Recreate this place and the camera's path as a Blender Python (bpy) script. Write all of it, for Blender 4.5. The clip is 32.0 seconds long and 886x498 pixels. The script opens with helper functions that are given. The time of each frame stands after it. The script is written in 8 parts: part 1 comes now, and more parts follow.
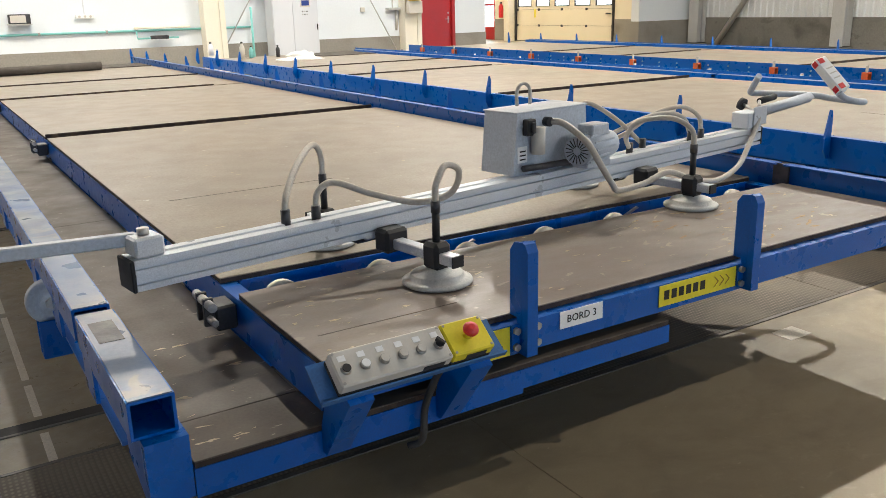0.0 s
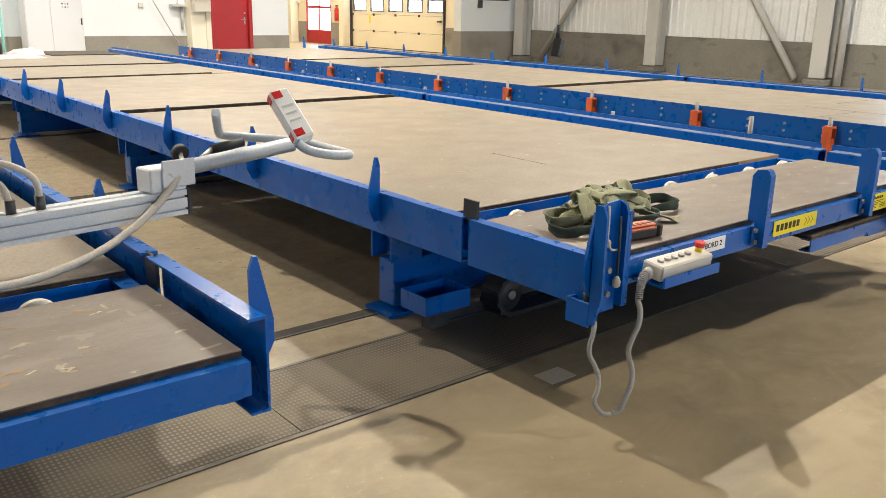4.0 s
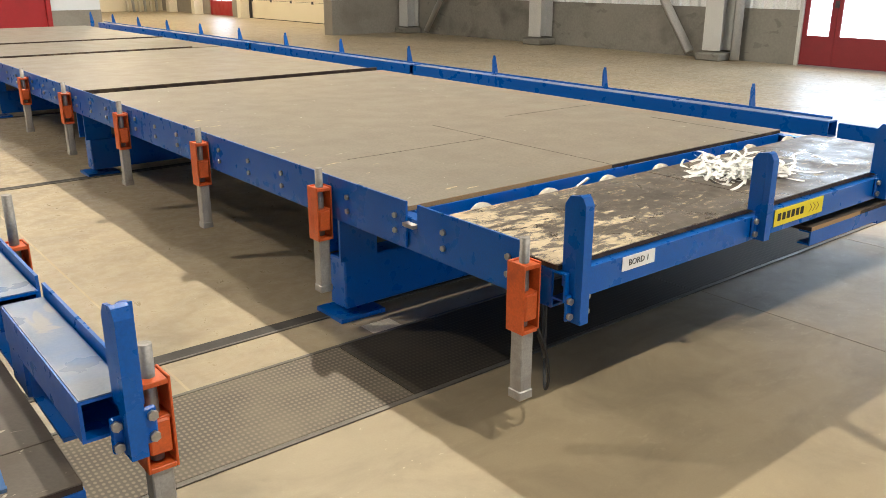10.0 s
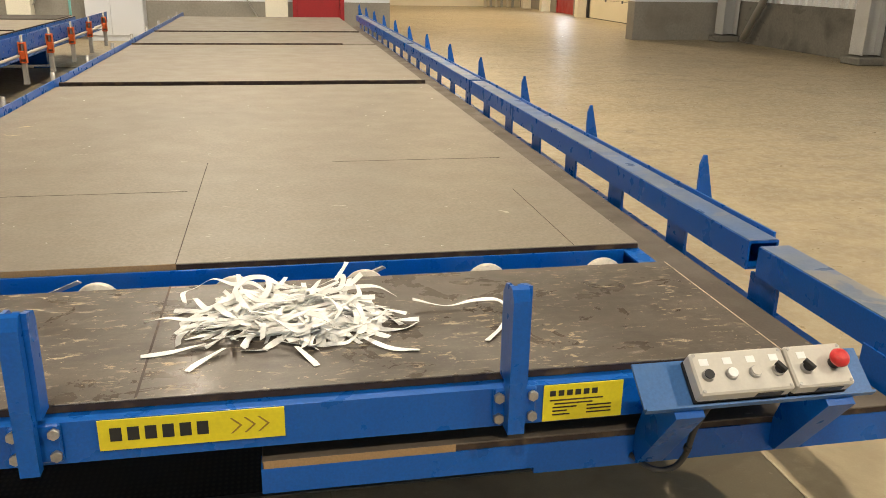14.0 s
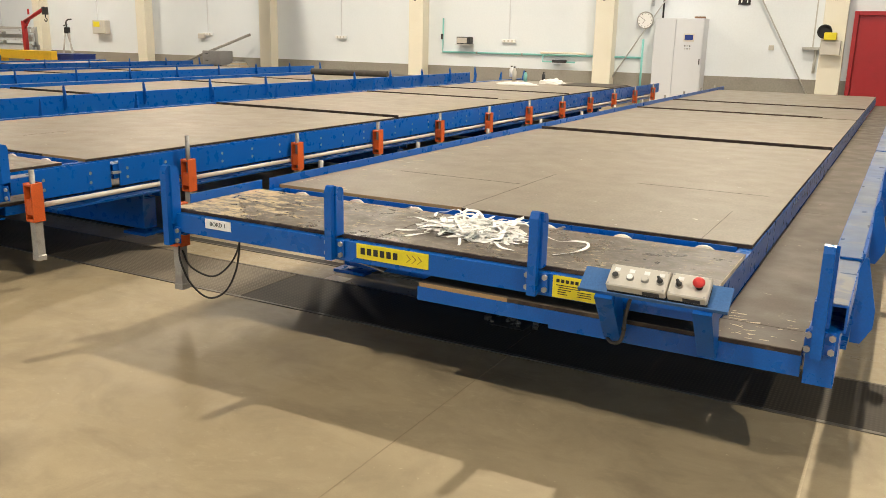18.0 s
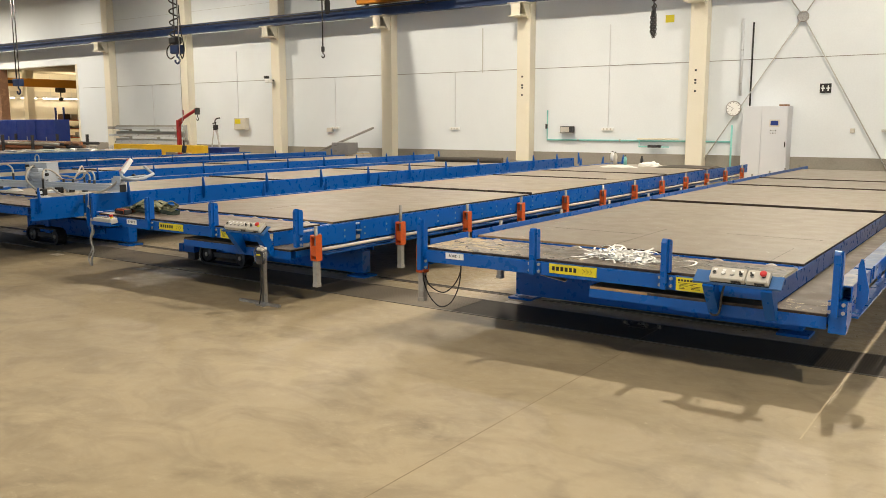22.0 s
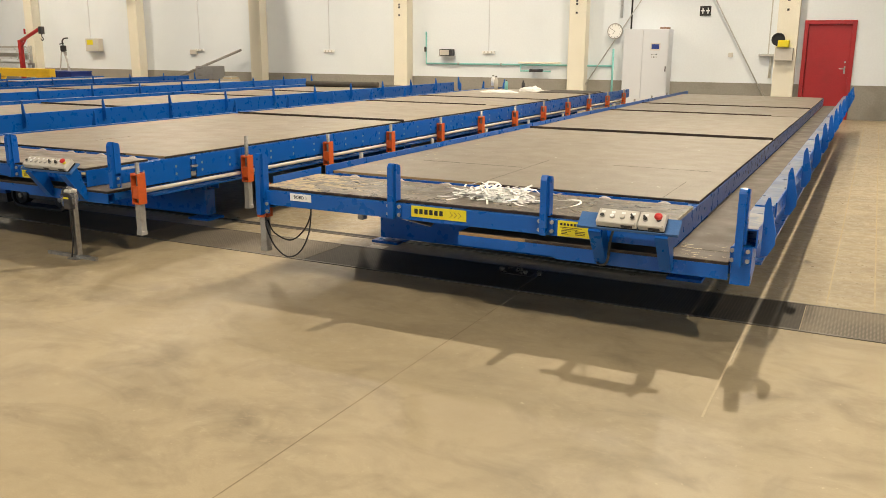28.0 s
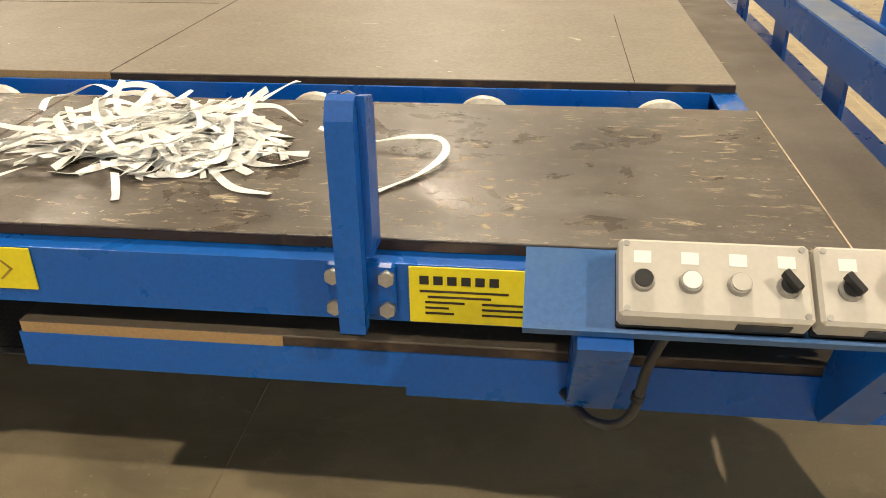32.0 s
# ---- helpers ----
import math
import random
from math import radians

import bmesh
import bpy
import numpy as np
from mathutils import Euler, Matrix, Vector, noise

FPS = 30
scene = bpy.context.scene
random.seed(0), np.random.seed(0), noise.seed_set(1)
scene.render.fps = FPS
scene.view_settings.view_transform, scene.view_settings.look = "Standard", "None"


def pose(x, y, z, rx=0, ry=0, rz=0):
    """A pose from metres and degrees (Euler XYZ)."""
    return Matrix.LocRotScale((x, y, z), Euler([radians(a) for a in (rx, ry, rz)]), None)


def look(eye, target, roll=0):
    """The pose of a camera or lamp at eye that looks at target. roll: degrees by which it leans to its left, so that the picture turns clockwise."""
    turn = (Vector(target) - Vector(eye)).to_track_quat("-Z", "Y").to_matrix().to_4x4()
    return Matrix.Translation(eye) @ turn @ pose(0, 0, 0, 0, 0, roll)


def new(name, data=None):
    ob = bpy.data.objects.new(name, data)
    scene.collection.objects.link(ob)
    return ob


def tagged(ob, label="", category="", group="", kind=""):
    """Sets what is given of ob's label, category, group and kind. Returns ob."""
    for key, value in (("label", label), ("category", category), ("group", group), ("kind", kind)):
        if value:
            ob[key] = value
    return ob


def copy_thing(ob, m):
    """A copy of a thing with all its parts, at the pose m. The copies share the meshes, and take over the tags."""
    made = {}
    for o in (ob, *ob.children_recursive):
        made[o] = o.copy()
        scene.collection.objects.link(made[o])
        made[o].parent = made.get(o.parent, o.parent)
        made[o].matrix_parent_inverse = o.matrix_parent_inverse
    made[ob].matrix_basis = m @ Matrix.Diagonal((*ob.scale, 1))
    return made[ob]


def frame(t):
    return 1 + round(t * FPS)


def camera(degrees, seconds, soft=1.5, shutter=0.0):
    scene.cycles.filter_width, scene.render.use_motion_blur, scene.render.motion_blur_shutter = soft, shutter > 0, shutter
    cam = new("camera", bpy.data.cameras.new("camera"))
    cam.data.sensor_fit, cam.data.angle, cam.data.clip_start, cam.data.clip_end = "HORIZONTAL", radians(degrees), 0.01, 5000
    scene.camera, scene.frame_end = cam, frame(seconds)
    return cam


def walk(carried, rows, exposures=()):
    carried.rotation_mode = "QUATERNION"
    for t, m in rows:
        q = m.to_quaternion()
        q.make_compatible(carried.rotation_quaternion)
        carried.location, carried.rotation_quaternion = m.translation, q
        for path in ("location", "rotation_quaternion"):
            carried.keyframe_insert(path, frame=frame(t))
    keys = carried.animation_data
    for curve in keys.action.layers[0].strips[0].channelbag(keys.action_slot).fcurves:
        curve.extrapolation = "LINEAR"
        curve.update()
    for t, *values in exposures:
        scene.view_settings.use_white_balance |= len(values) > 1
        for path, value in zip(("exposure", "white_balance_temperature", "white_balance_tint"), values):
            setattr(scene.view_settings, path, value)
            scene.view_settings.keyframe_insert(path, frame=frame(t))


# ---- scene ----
cam = camera(56.0, 32.0, soft=0.65)
PATH = [
    (0, (0.0388, 0.0068, 1.4038), (1.0498, 1.6378, 0.8403), -1.48),
    (0.5, (0.2692, 0.0578, 1.3966), (1.3815, 1.6263, 0.8466), -1.46),
    (1, (0.5154, 0.1203, 1.4122), (1.7315, 1.6071, 0.8549), -1.65),
    (1.5, (0.8665, 0.1045, 1.4046), (2.1440, 1.5312, 0.8280), -1.28),
    (2, (1.2063, 0.0908, 1.3937), (2.5457, 1.4558, 0.8083), -0.26),
    (2.5, (1.5439, 0.1054, 1.3880), (2.9197, 1.4313, 0.7969), 0.60),
    (3, (1.8703, 0.0166, 1.3878), (3.2146, 1.3747, 0.7975), 1.53),
    (3.5, (2.1545, 0.0036, 1.3774), (3.4462, 1.4193, 0.8053), 1.62),
    (5.5, (3.3637, 0.0215, 1.4187), (4.4167, 1.6353, 0.8834), -0.03),
    (6, (3.7280, 0.0314, 1.4090), (4.7436, 1.6708, 0.8790), 0.13),
    (6.5, (4.1156, 0.0324, 1.4214), (5.1231, 1.6795, 0.8999), 0.28),
    (7, (4.5052, 0.0801, 1.4274), (5.5343, 1.7165, 0.9146), -0.39),
    (7.5, (4.9173, 0.0587, 1.4100), (5.9418, 1.6925, 0.8799), -0.84),
    (8, (5.3087, 0.0511, 1.3978), (6.3280, 1.6795, 0.8416), -1.20),
    (8.5, (5.7086, 0.1075, 1.3865), (6.7523, 1.7078, 0.7950), -1.12),
    (9, (6.1343, 0.0730, 1.3841), (7.2169, 1.6430, 0.7814), -0.88),
    (9.5, (6.5713, 0.1116, 1.3797), (7.7193, 1.6348, 0.7781), -0.28),
    (10, (6.9556, 0.1623, 1.3877), (8.1448, 1.6429, 0.7604), 0.03),
    (10.5, (7.3707, 0.1533, 1.3974), (8.5493, 1.6418, 0.7685), -0.11),
    (11, (7.7826, 0.2179, 1.3831), (8.9574, 1.7098, 0.7553), 0.22),
    (11.5, (8.2056, 0.2557, 1.3946), (9.3906, 1.7401, 0.7683), -0.35),
    (12, (8.6155, 0.2492, 1.4001), (9.7621, 1.7658, 0.7791), -0.88),
    (12.5, (8.9831, 0.2738, 1.3766), (10.0629, 1.8340, 0.7443), 0.29),
    (13, (9.3449, 0.2389, 1.3778), (10.2779, 1.8881, 0.7378), 1.20),
    (13.5, (9.6852, 0.2087, 1.3909), (10.3534, 1.9850, 0.7600), 0.88),
    (16, (11.1792, 0.2156, 1.3355), (10.5457, 1.9913, 0.6680), 2.39),
    (16.5, (11.3058, -0.0443, 1.3491), (10.5245, 1.6902, 0.7317), 1.64),
    (17, (11.4212, -0.3776, 1.3816), (10.5819, 1.3533, 0.8344), 1.33),
    (17.5, (11.5472, -0.7119, 1.4015), (10.6565, 1.0066, 0.8983), 1.74),
    (18, (11.5794, -1.0762, 1.4097), (10.6490, 0.6240, 0.9162), 1.22),
    (18.5, (11.6678, -1.4127, 1.4260), (10.7439, 0.2977, 0.9560), 0.62),
    (19, (11.7428, -1.7187, 1.4559), (10.8516, 0.0208, 1.0315), 0.20),
    (19.5, (11.7532, -2.0112, 1.4459), (10.8999, -0.2500, 1.0335), 0.13),
    (20, (11.8533, -2.2615, 1.4484), (11.0097, -0.4962, 1.0336), 0.57),
    (20.5, (11.9336, -2.5234, 1.4577), (11.0460, -0.7734, 1.0705), 0.88),
    (21, (11.9901, -2.8061, 1.4679), (11.0441, -1.0828, 1.0999), 0.99),
    (21.5, (12.1346, -3.0285, 1.4772), (11.1066, -1.3488, 1.1283), 0.44),
    (22, (12.2188, -3.2168, 1.5042), (11.0877, -1.5946, 1.2056), -0.04),
    (22.5, (12.2392, -3.3760, 1.5055), (11.0245, -1.8087, 1.2444), -0.27),
    (23, (12.2564, -3.4082, 1.5164), (10.9652, -1.9002, 1.2739), -0.01),
    (23.5, (12.2585, -3.4059, 1.5130), (10.9117, -1.9473, 1.2711), 0.21),
    (24, (12.2729, -3.4144, 1.5133), (10.9324, -1.9509, 1.2659), 0.13),
    (24.5, (12.2954, -3.4133, 1.5097), (11.0217, -1.8912, 1.2628), 0.24),
    (25, (12.3260, -3.4004, 1.5026), (11.1536, -1.7994, 1.2532), 0.43),
    (25.5, (12.3805, -3.3974, 1.5002), (11.3022, -1.7311, 1.2534), 0.29),
    (26, (12.4215, -3.3865, 1.5023), (11.3999, -1.6860, 1.2478), -0.42),
    (26.5, (12.4155, -3.2990, 1.4799), (11.4212, -1.5898, 1.1797), -1.35),
    (28.5, (11.6843, -1.9389, 1.4060), (10.8472, -0.1987, 0.8856), 0.91),
    (29, (11.4943, -1.5560, 1.3603), (10.7035, 0.1895, 0.7875), 0.86),
    (29.5, (11.3340, -1.1507, 1.3440), (10.6112, 0.6075, 0.7226), 1.10),
    (30, (11.1535, -0.7622, 1.3253), (10.5529, 1.0313, 0.6752), 1.17),
    (30.5, (11.0159, -0.3777, 1.2778), (10.4981, 1.4395, 0.6225), 0.90),
    (31, (10.8790, -0.0032, 1.2245), (10.4317, 1.8113, 0.5121), 0.06),
    (31.5, (10.7607, 0.3543, 1.1786), (10.4391, 2.1574, 0.3753), -0.65),
    (32, (10.7008, 0.7292, 1.0891), (10.4797, 2.4968, 0.1799), -0.77),
]
walk(cam, [(t, look(eye, target, roll)) for t, eye, target, roll in PATH],
     exposures=[(0.0, 0.20, 5750, 10), (1.0, 0.2, 5900, 10), (2.0, 0.36, 5950, 10), (3.5, 0.4, 6000, 10), (6.0, 0.19, 6100, 10), (9.0, 0.2, 6050, 10), (10.0, 0.05, 6000, 10), (11.0, -0.08, 5980, 10), (12.0, -0.27, 6250, 10), (13.0, -0.26, 6400, 10), (15.5, -0.12, 6650, 10), (18.0, -0.13, 6350, 10), (20.0, -0.22, 6300, 10), (22.5, -0.24, 6350, 10), (26.0, -0.26, 6400, 10), (29.0, -0.12, 6750, 10), (30.0, -0.06, 6850, 10), (31.0, 0.0, 6750, 10), (32.0, -0.05, 6800, 10)])

# ---- world, lamps, exposure ----
world = bpy.data.worlds.new("world")
scene.world = world
world.use_nodes = True
wn = world.node_tree
sky = wn.nodes.new("ShaderNodeTexSky")
sky.sky_type, sky.sun_disc = "NISHITA", False
sky.sun_elevation, sky.sun_rotation = radians(28), radians(120)
wn.links.new(sky.outputs[0], wn.nodes["Background"].inputs[0])
wn.nodes["Background"].inputs[1].default_value = 0.12

LAMP_Z = 7.1
LAMP_XS = (-31.6, -24.55, -17.5, -10.45, -3.4, 3.65, 10.7)
LAMP_YS = (-2.3, 6.4, 13.4)
FRONT = ((9.1, 310), (16.15, 500))
LAMP_COLOUR = (1.0, 0.875, 0.685)


def bay_lamp(x, y, z, watts, colour, radius=0.10):
    data = bpy.data.lights.new("bay_light", "AREA")
    data.shape, data.size, data.energy, data.color = "DISK", radius * 2, watts * 1.04, colour
    data.spread = radians(170)
    ob = new("bay_light", data)
    ob.location = (x, y, z)
    return ob


# row by row: front, middle, wall side; some lamps in the west are off
LAMPS = [(lx, LAMP_YS[0], w) for lx, w in FRONT] + [(lx, LAMP_YS[1], (730 if lx > 8 else 350) if lx > 0 else 110) for lx in LAMP_XS if lx > 0 or lx < -8] + [(-4.0 if lx == -3.4 else lx - 1.75, LAMP_YS[2], 420 if lx < -35 else 680 if lx < -20 else 560 if lx < -5 else 405 if lx < 8 else 400) for lx in (-45.7, -38.65) + LAMP_XS]
for lx, ly, w in LAMPS:
    bay_lamp(lx, ly, LAMP_Z, w, LAMP_COLOUR)
# the second bay beyond the north wall opening, and the hall seen through the west opening
FAR_LAMPS = ((16.0, 22.5, 450), (16.0, 28.0, 450), (-31.0, 22.0, 450), (-43.0, 25.0, 420), (-46.5, 33.0, 420))
for lx, ly, w in FAR_LAMPS:
    bay_lamp(lx, ly, LAMP_Z, w, (1.0, 0.80, 0.52))
FILL_WINDOWS = (-7.0, -1.0, 5.0, 11.0, 16.5)
# daylight in the glazed gates of the east wall; unseen south windows added as cool fill
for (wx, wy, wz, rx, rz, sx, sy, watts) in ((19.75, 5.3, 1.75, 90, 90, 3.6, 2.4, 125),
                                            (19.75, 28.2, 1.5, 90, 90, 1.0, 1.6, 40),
                                            *((wx, -13.9, 3.5, 90, 0, 3.3, 1.5, 108 if wx < 8 else 40) for wx in FILL_WINDOWS)):
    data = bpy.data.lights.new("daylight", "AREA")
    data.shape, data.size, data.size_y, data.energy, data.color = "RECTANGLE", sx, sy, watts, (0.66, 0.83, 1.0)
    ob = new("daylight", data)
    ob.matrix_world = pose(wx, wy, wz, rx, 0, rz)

# ---- materials ----
def mat(name, colour, rough=0.5, metal=0.0, spot=None, amount=0.0, scale=6.0, grain=60.0, bump=0.1, detail=6.0,
        stretch=(1, 1, 1), second=None, second_amount=0.0, second_scale=1.2, rough_var=0.12, vary=0.0, spec=0.5, fleck=None, fleck_amount=0.0, fleck_scale=30.0, fleck_stretch=(1, 1, 1), fleck_cut=0.66, rough_scale=0.0, swell=0.0, swell_scale=6.0, depth=0.14):
    """Base colour with fine grain, one layer of patches at `scale` towards `spot` and one at `second_scale` towards `second`."""
    m = bpy.data.materials.new(name)
    m.use_nodes = True
    t = m.node_tree
    n, l = t.nodes, t.links
    b = n["Principled BSDF"]
    b.inputs["Metallic"].default_value = metal
    b.inputs["Specular IOR Level"].default_value = spec
    tc = n.new("ShaderNodeTexCoord")
    geo = n.new("ShaderNodeNewGeometry")
    mp = n.new("ShaderNodeMapping")
    mp.inputs["Scale"].default_value = stretch
    l.new(geo.outputs["Position"], mp.inputs[0])

    def noise_tex(sc, det=detail, dist=0.0):
        q = n.new("ShaderNodeTexNoise")
        q.inputs["Scale"].default_value, q.inputs["Detail"].default_value, q.inputs["Distortion"].default_value = sc, det, dist
        l.new(mp.outputs[0], q.inputs["Vector"])
        return q.outputs["Fac"]

    def ramp(fac, lo, hi, a=0.0, c=1.0):
        q = n.new("ShaderNodeMapRange")
        q.inputs["From Min"].default_value, q.inputs["From Max"].default_value = lo, hi
        q.inputs["To Min"].default_value, q.inputs["To Max"].default_value = a, c
        l.new(fac, q.inputs[0])
        return q.outputs[0]

    def mix(fac, a, c, kind="MIX"):
        q = n.new("ShaderNodeMix")
        q.data_type, q.blend_type = "RGBA", kind
        for sock, v in ((q.inputs[0], fac), (q.inputs[6], a), (q.inputs[7], c)):
            if isinstance(v, (int, float)):
                sock.default_value = v
            elif isinstance(v, tuple):
                sock.default_value = (*v, 1)
            else:
                l.new(v, sock)
        return q.outputs[2]

    g = noise_tex(grain, 4)
    col = mix(ramp(g, 0.3, 0.7), tuple(c * (1 - depth) for c in colour), tuple(min(1, c * (1 + 0.75 * depth)) for c in colour))
    if spot:
        col = mix(ramp(noise_tex(scale, detail, 0.4), 0.52, 0.70, 0, amount), col, spot)
    if second:
        col = mix(ramp(noise_tex(second_scale, 8, 0.8), 0.45, 0.68, 0, second_amount), col, second)
    if fleck:
        mp2 = n.new("ShaderNodeMapping")
        mp2.inputs["Scale"].default_value = fleck_stretch
        mp2.inputs["Rotation"].default_value = (0, 0, 0.25)
        l.new(geo.outputs["Position"], mp2.inputs[0])
        q = n.new("ShaderNodeTexNoise")
        q.inputs["Scale"].default_value, q.inputs["Detail"].default_value, q.inputs["Distortion"].default_value = fleck_scale, 3, 0.6
        l.new(mp2.outputs[0], q.inputs["Vector"])
        q2 = n.new("ShaderNodeTexNoise")
        q2.inputs["Scale"].default_value, q2.inputs["Detail"].default_value = fleck_scale * 0.13, 4
        l.new(geo.outputs["Position"], q2.inputs["Vector"])
        mu = n.new("ShaderNodeMath")
        mu.operation = "MULTIPLY"
        l.new(ramp(q.outputs["Fac"], fleck_cut, fleck_cut + 0.035, 0, fleck_amount), mu.inputs[0])
        l.new(ramp(q2.outputs["Fac"], 0.42, 0.56), mu.inputs[1])
        col = mix(mu.outputs[0], col, fleck)
    if vary:
        info = n.new("ShaderNodeObjectInfo")
        k = ramp(info.outputs["Random"], 0, 1, 1 - vary, 1 + vary)
        hsv = n.new("ShaderNodeHueSaturation")
        l.new(k, hsv.inputs["Value"])
        l.new(col, hsv.inputs["Color"])
        col = hsv.outputs[0]
    l.new(col, b.inputs["Base Color"])
    l.new(ramp(noise_tex(rough_scale or scale * 1.7, 6), 0.3, 0.7, max(0.02, rough - rough_var), min(1, rough + rough_var)), b.inputs["Roughness"])
    if bump:
        bp = n.new("ShaderNodeBump")
        bp.inputs["Strength"].default_value, bp.inputs["Distance"].default_value = bump, 0.004
        l.new(g, bp.inputs["Height"])
        if swell:
            b2 = n.new("ShaderNodeBump")
            b2.inputs["Strength"].default_value, b2.inputs["Distance"].default_value = swell, 0.01
            l.new(noise_tex(swell_scale, 3, 0.5), b2.inputs["Height"])
            l.new(b2.outputs[0], bp.inputs["Normal"])
        l.new(bp.outputs[0], b.inputs["Normal"])
    return m


def glow(name, colour, strength):
    m = bpy.data.materials.new(name)
    m.use_nodes = True
    b = m.node_tree.nodes["Principled BSDF"]
    b.inputs["Base Color"].default_value = (*colour, 1)
    b.inputs["Emission Color"].default_value = (*colour, 1)
    b.inputs["Emission Strength"].default_value = strength
    return m


def worn_concrete(name, pale, mid, dark, seed, gloss, patch):
    """Trowelled concrete: clouds at three scales, rubbed pale scuffs, dark stains and specks, patchy polish."""
    m = bpy.data.materials.new(name)
    m.use_nodes = True
    n, l = m.node_tree.nodes, m.node_tree.links
    b = n["Principled BSDF"]
    geo = n.new("ShaderNodeNewGeometry")

    def tex(scale, detail, rough=0.6, dist=0.3, stretch=(1, 1, 1), turn=0.0):
        mp = n.new("ShaderNodeMapping")
        mp.inputs["Location"].default_value = (seed, seed * 1.7, 0)
        mp.inputs["Scale"].default_value, mp.inputs["Rotation"].default_value = stretch, (0, 0, turn)
        l.new(geo.outputs["Position"], mp.inputs[0])
        q = n.new("ShaderNodeTexNoise")
        for key, v in (("Scale", scale), ("Detail", detail), ("Roughness", rough), ("Distortion", dist)):
            q.inputs[key].default_value = v
        l.new(mp.outputs[0], q.inputs["Vector"])
        return q.outputs["Fac"]

    def ramp(fac, lo, hi, a=0.0, c=1.0):
        q = n.new("ShaderNodeMapRange")
        for key, v in (("From Min", lo), ("From Max", hi), ("To Min", a), ("To Max", c)):
            q.inputs[key].default_value = v
        l.new(fac, q.inputs[0])
        return q.outputs[0]

    def times(x, y):
        q = n.new("ShaderNodeMath")
        q.operation = "MULTIPLY"
        l.new(x, q.inputs[0])
        l.new(y, q.inputs[1])
        return q.outputs[0]

    def mix(fac, x, y):
        q = n.new("ShaderNodeMix")
        q.data_type = "RGBA"
        for sock, v in ((q.inputs[0], fac), (q.inputs[6], x), (q.inputs[7], y)):
            if isinstance(v, tuple):
                sock.default_value = (*v, 1)
            else:
                l.new(v, sock)
        return q.outputs[2]

    cloud = tex(0.55, 12, 0.62, 0.5)
    col = mix(ramp(cloud, 0.36, 0.64), mid, pale)
    col = mix(ramp(tex(2.3, 12, 0.66, 0.9, (0.8, 1.25, 1), 0.5), 0.45, 0.66, 0, 0.68), col, dark)
    col = mix(ramp(tex(9.0, 10, 0.7, 0.6), 0.36, 0.66, 0, 0.32), col, mid)
    blot = times(ramp(tex(3.2, 5, 0.5, 0.6), 0.52, 0.74, 0, 0.65), ramp(tex(0.45, 4), 0.42, 0.60))
    col = mix(blot, col, tuple(c * 0.62 for c in dark))
    scuff = times(ramp(tex(17, 12, 0.74, 0.5, (0.7, 1.2, 1), 0.4), 0.54, 0.72, 0, 0.45), ramp(tex(0.9, 6, 0.6, 0.8), 0.44, 0.64))
    pale2 = tuple(min(1, c * 1.32 + 0.02) for c in pale)
    col = mix(scuff, col, pale2)
    speck = times(ramp(tex(46, 3, 0.5, 0.4), 0.70, 0.735, 0, 0.7), ramp(tex(1.3, 4), 0.42, 0.6))
    col = mix(speck, col, pale2)
    col = mix(ramp(tex(75, 3, 0.5, 0.2), 0.71, 0.76, 0, 0.15), col, tuple(c * 0.5 for c in dark))
    l.new(mix(ramp(tex(170, 3), 0.3, 0.7, 0, 0.22), col, dark), b.inputs["Base Color"])
    b.inputs["Specular IOR Level"].default_value = 0.42
    polish = ramp(tex(patch, 12, 0.74, 0.4), 0.42, 0.64, 0.54, gloss)
    l.new(polish, b.inputs["Roughness"])
    bump = n.new("ShaderNodeBump")
    bump.inputs["Strength"].default_value, bump.inputs["Distance"].default_value = 0.12, 0.004
    l.new(tex(24, 8, 0.65), bump.inputs["Height"])
    l.new(bump.outputs[0], b.inputs["Normal"])
    return m


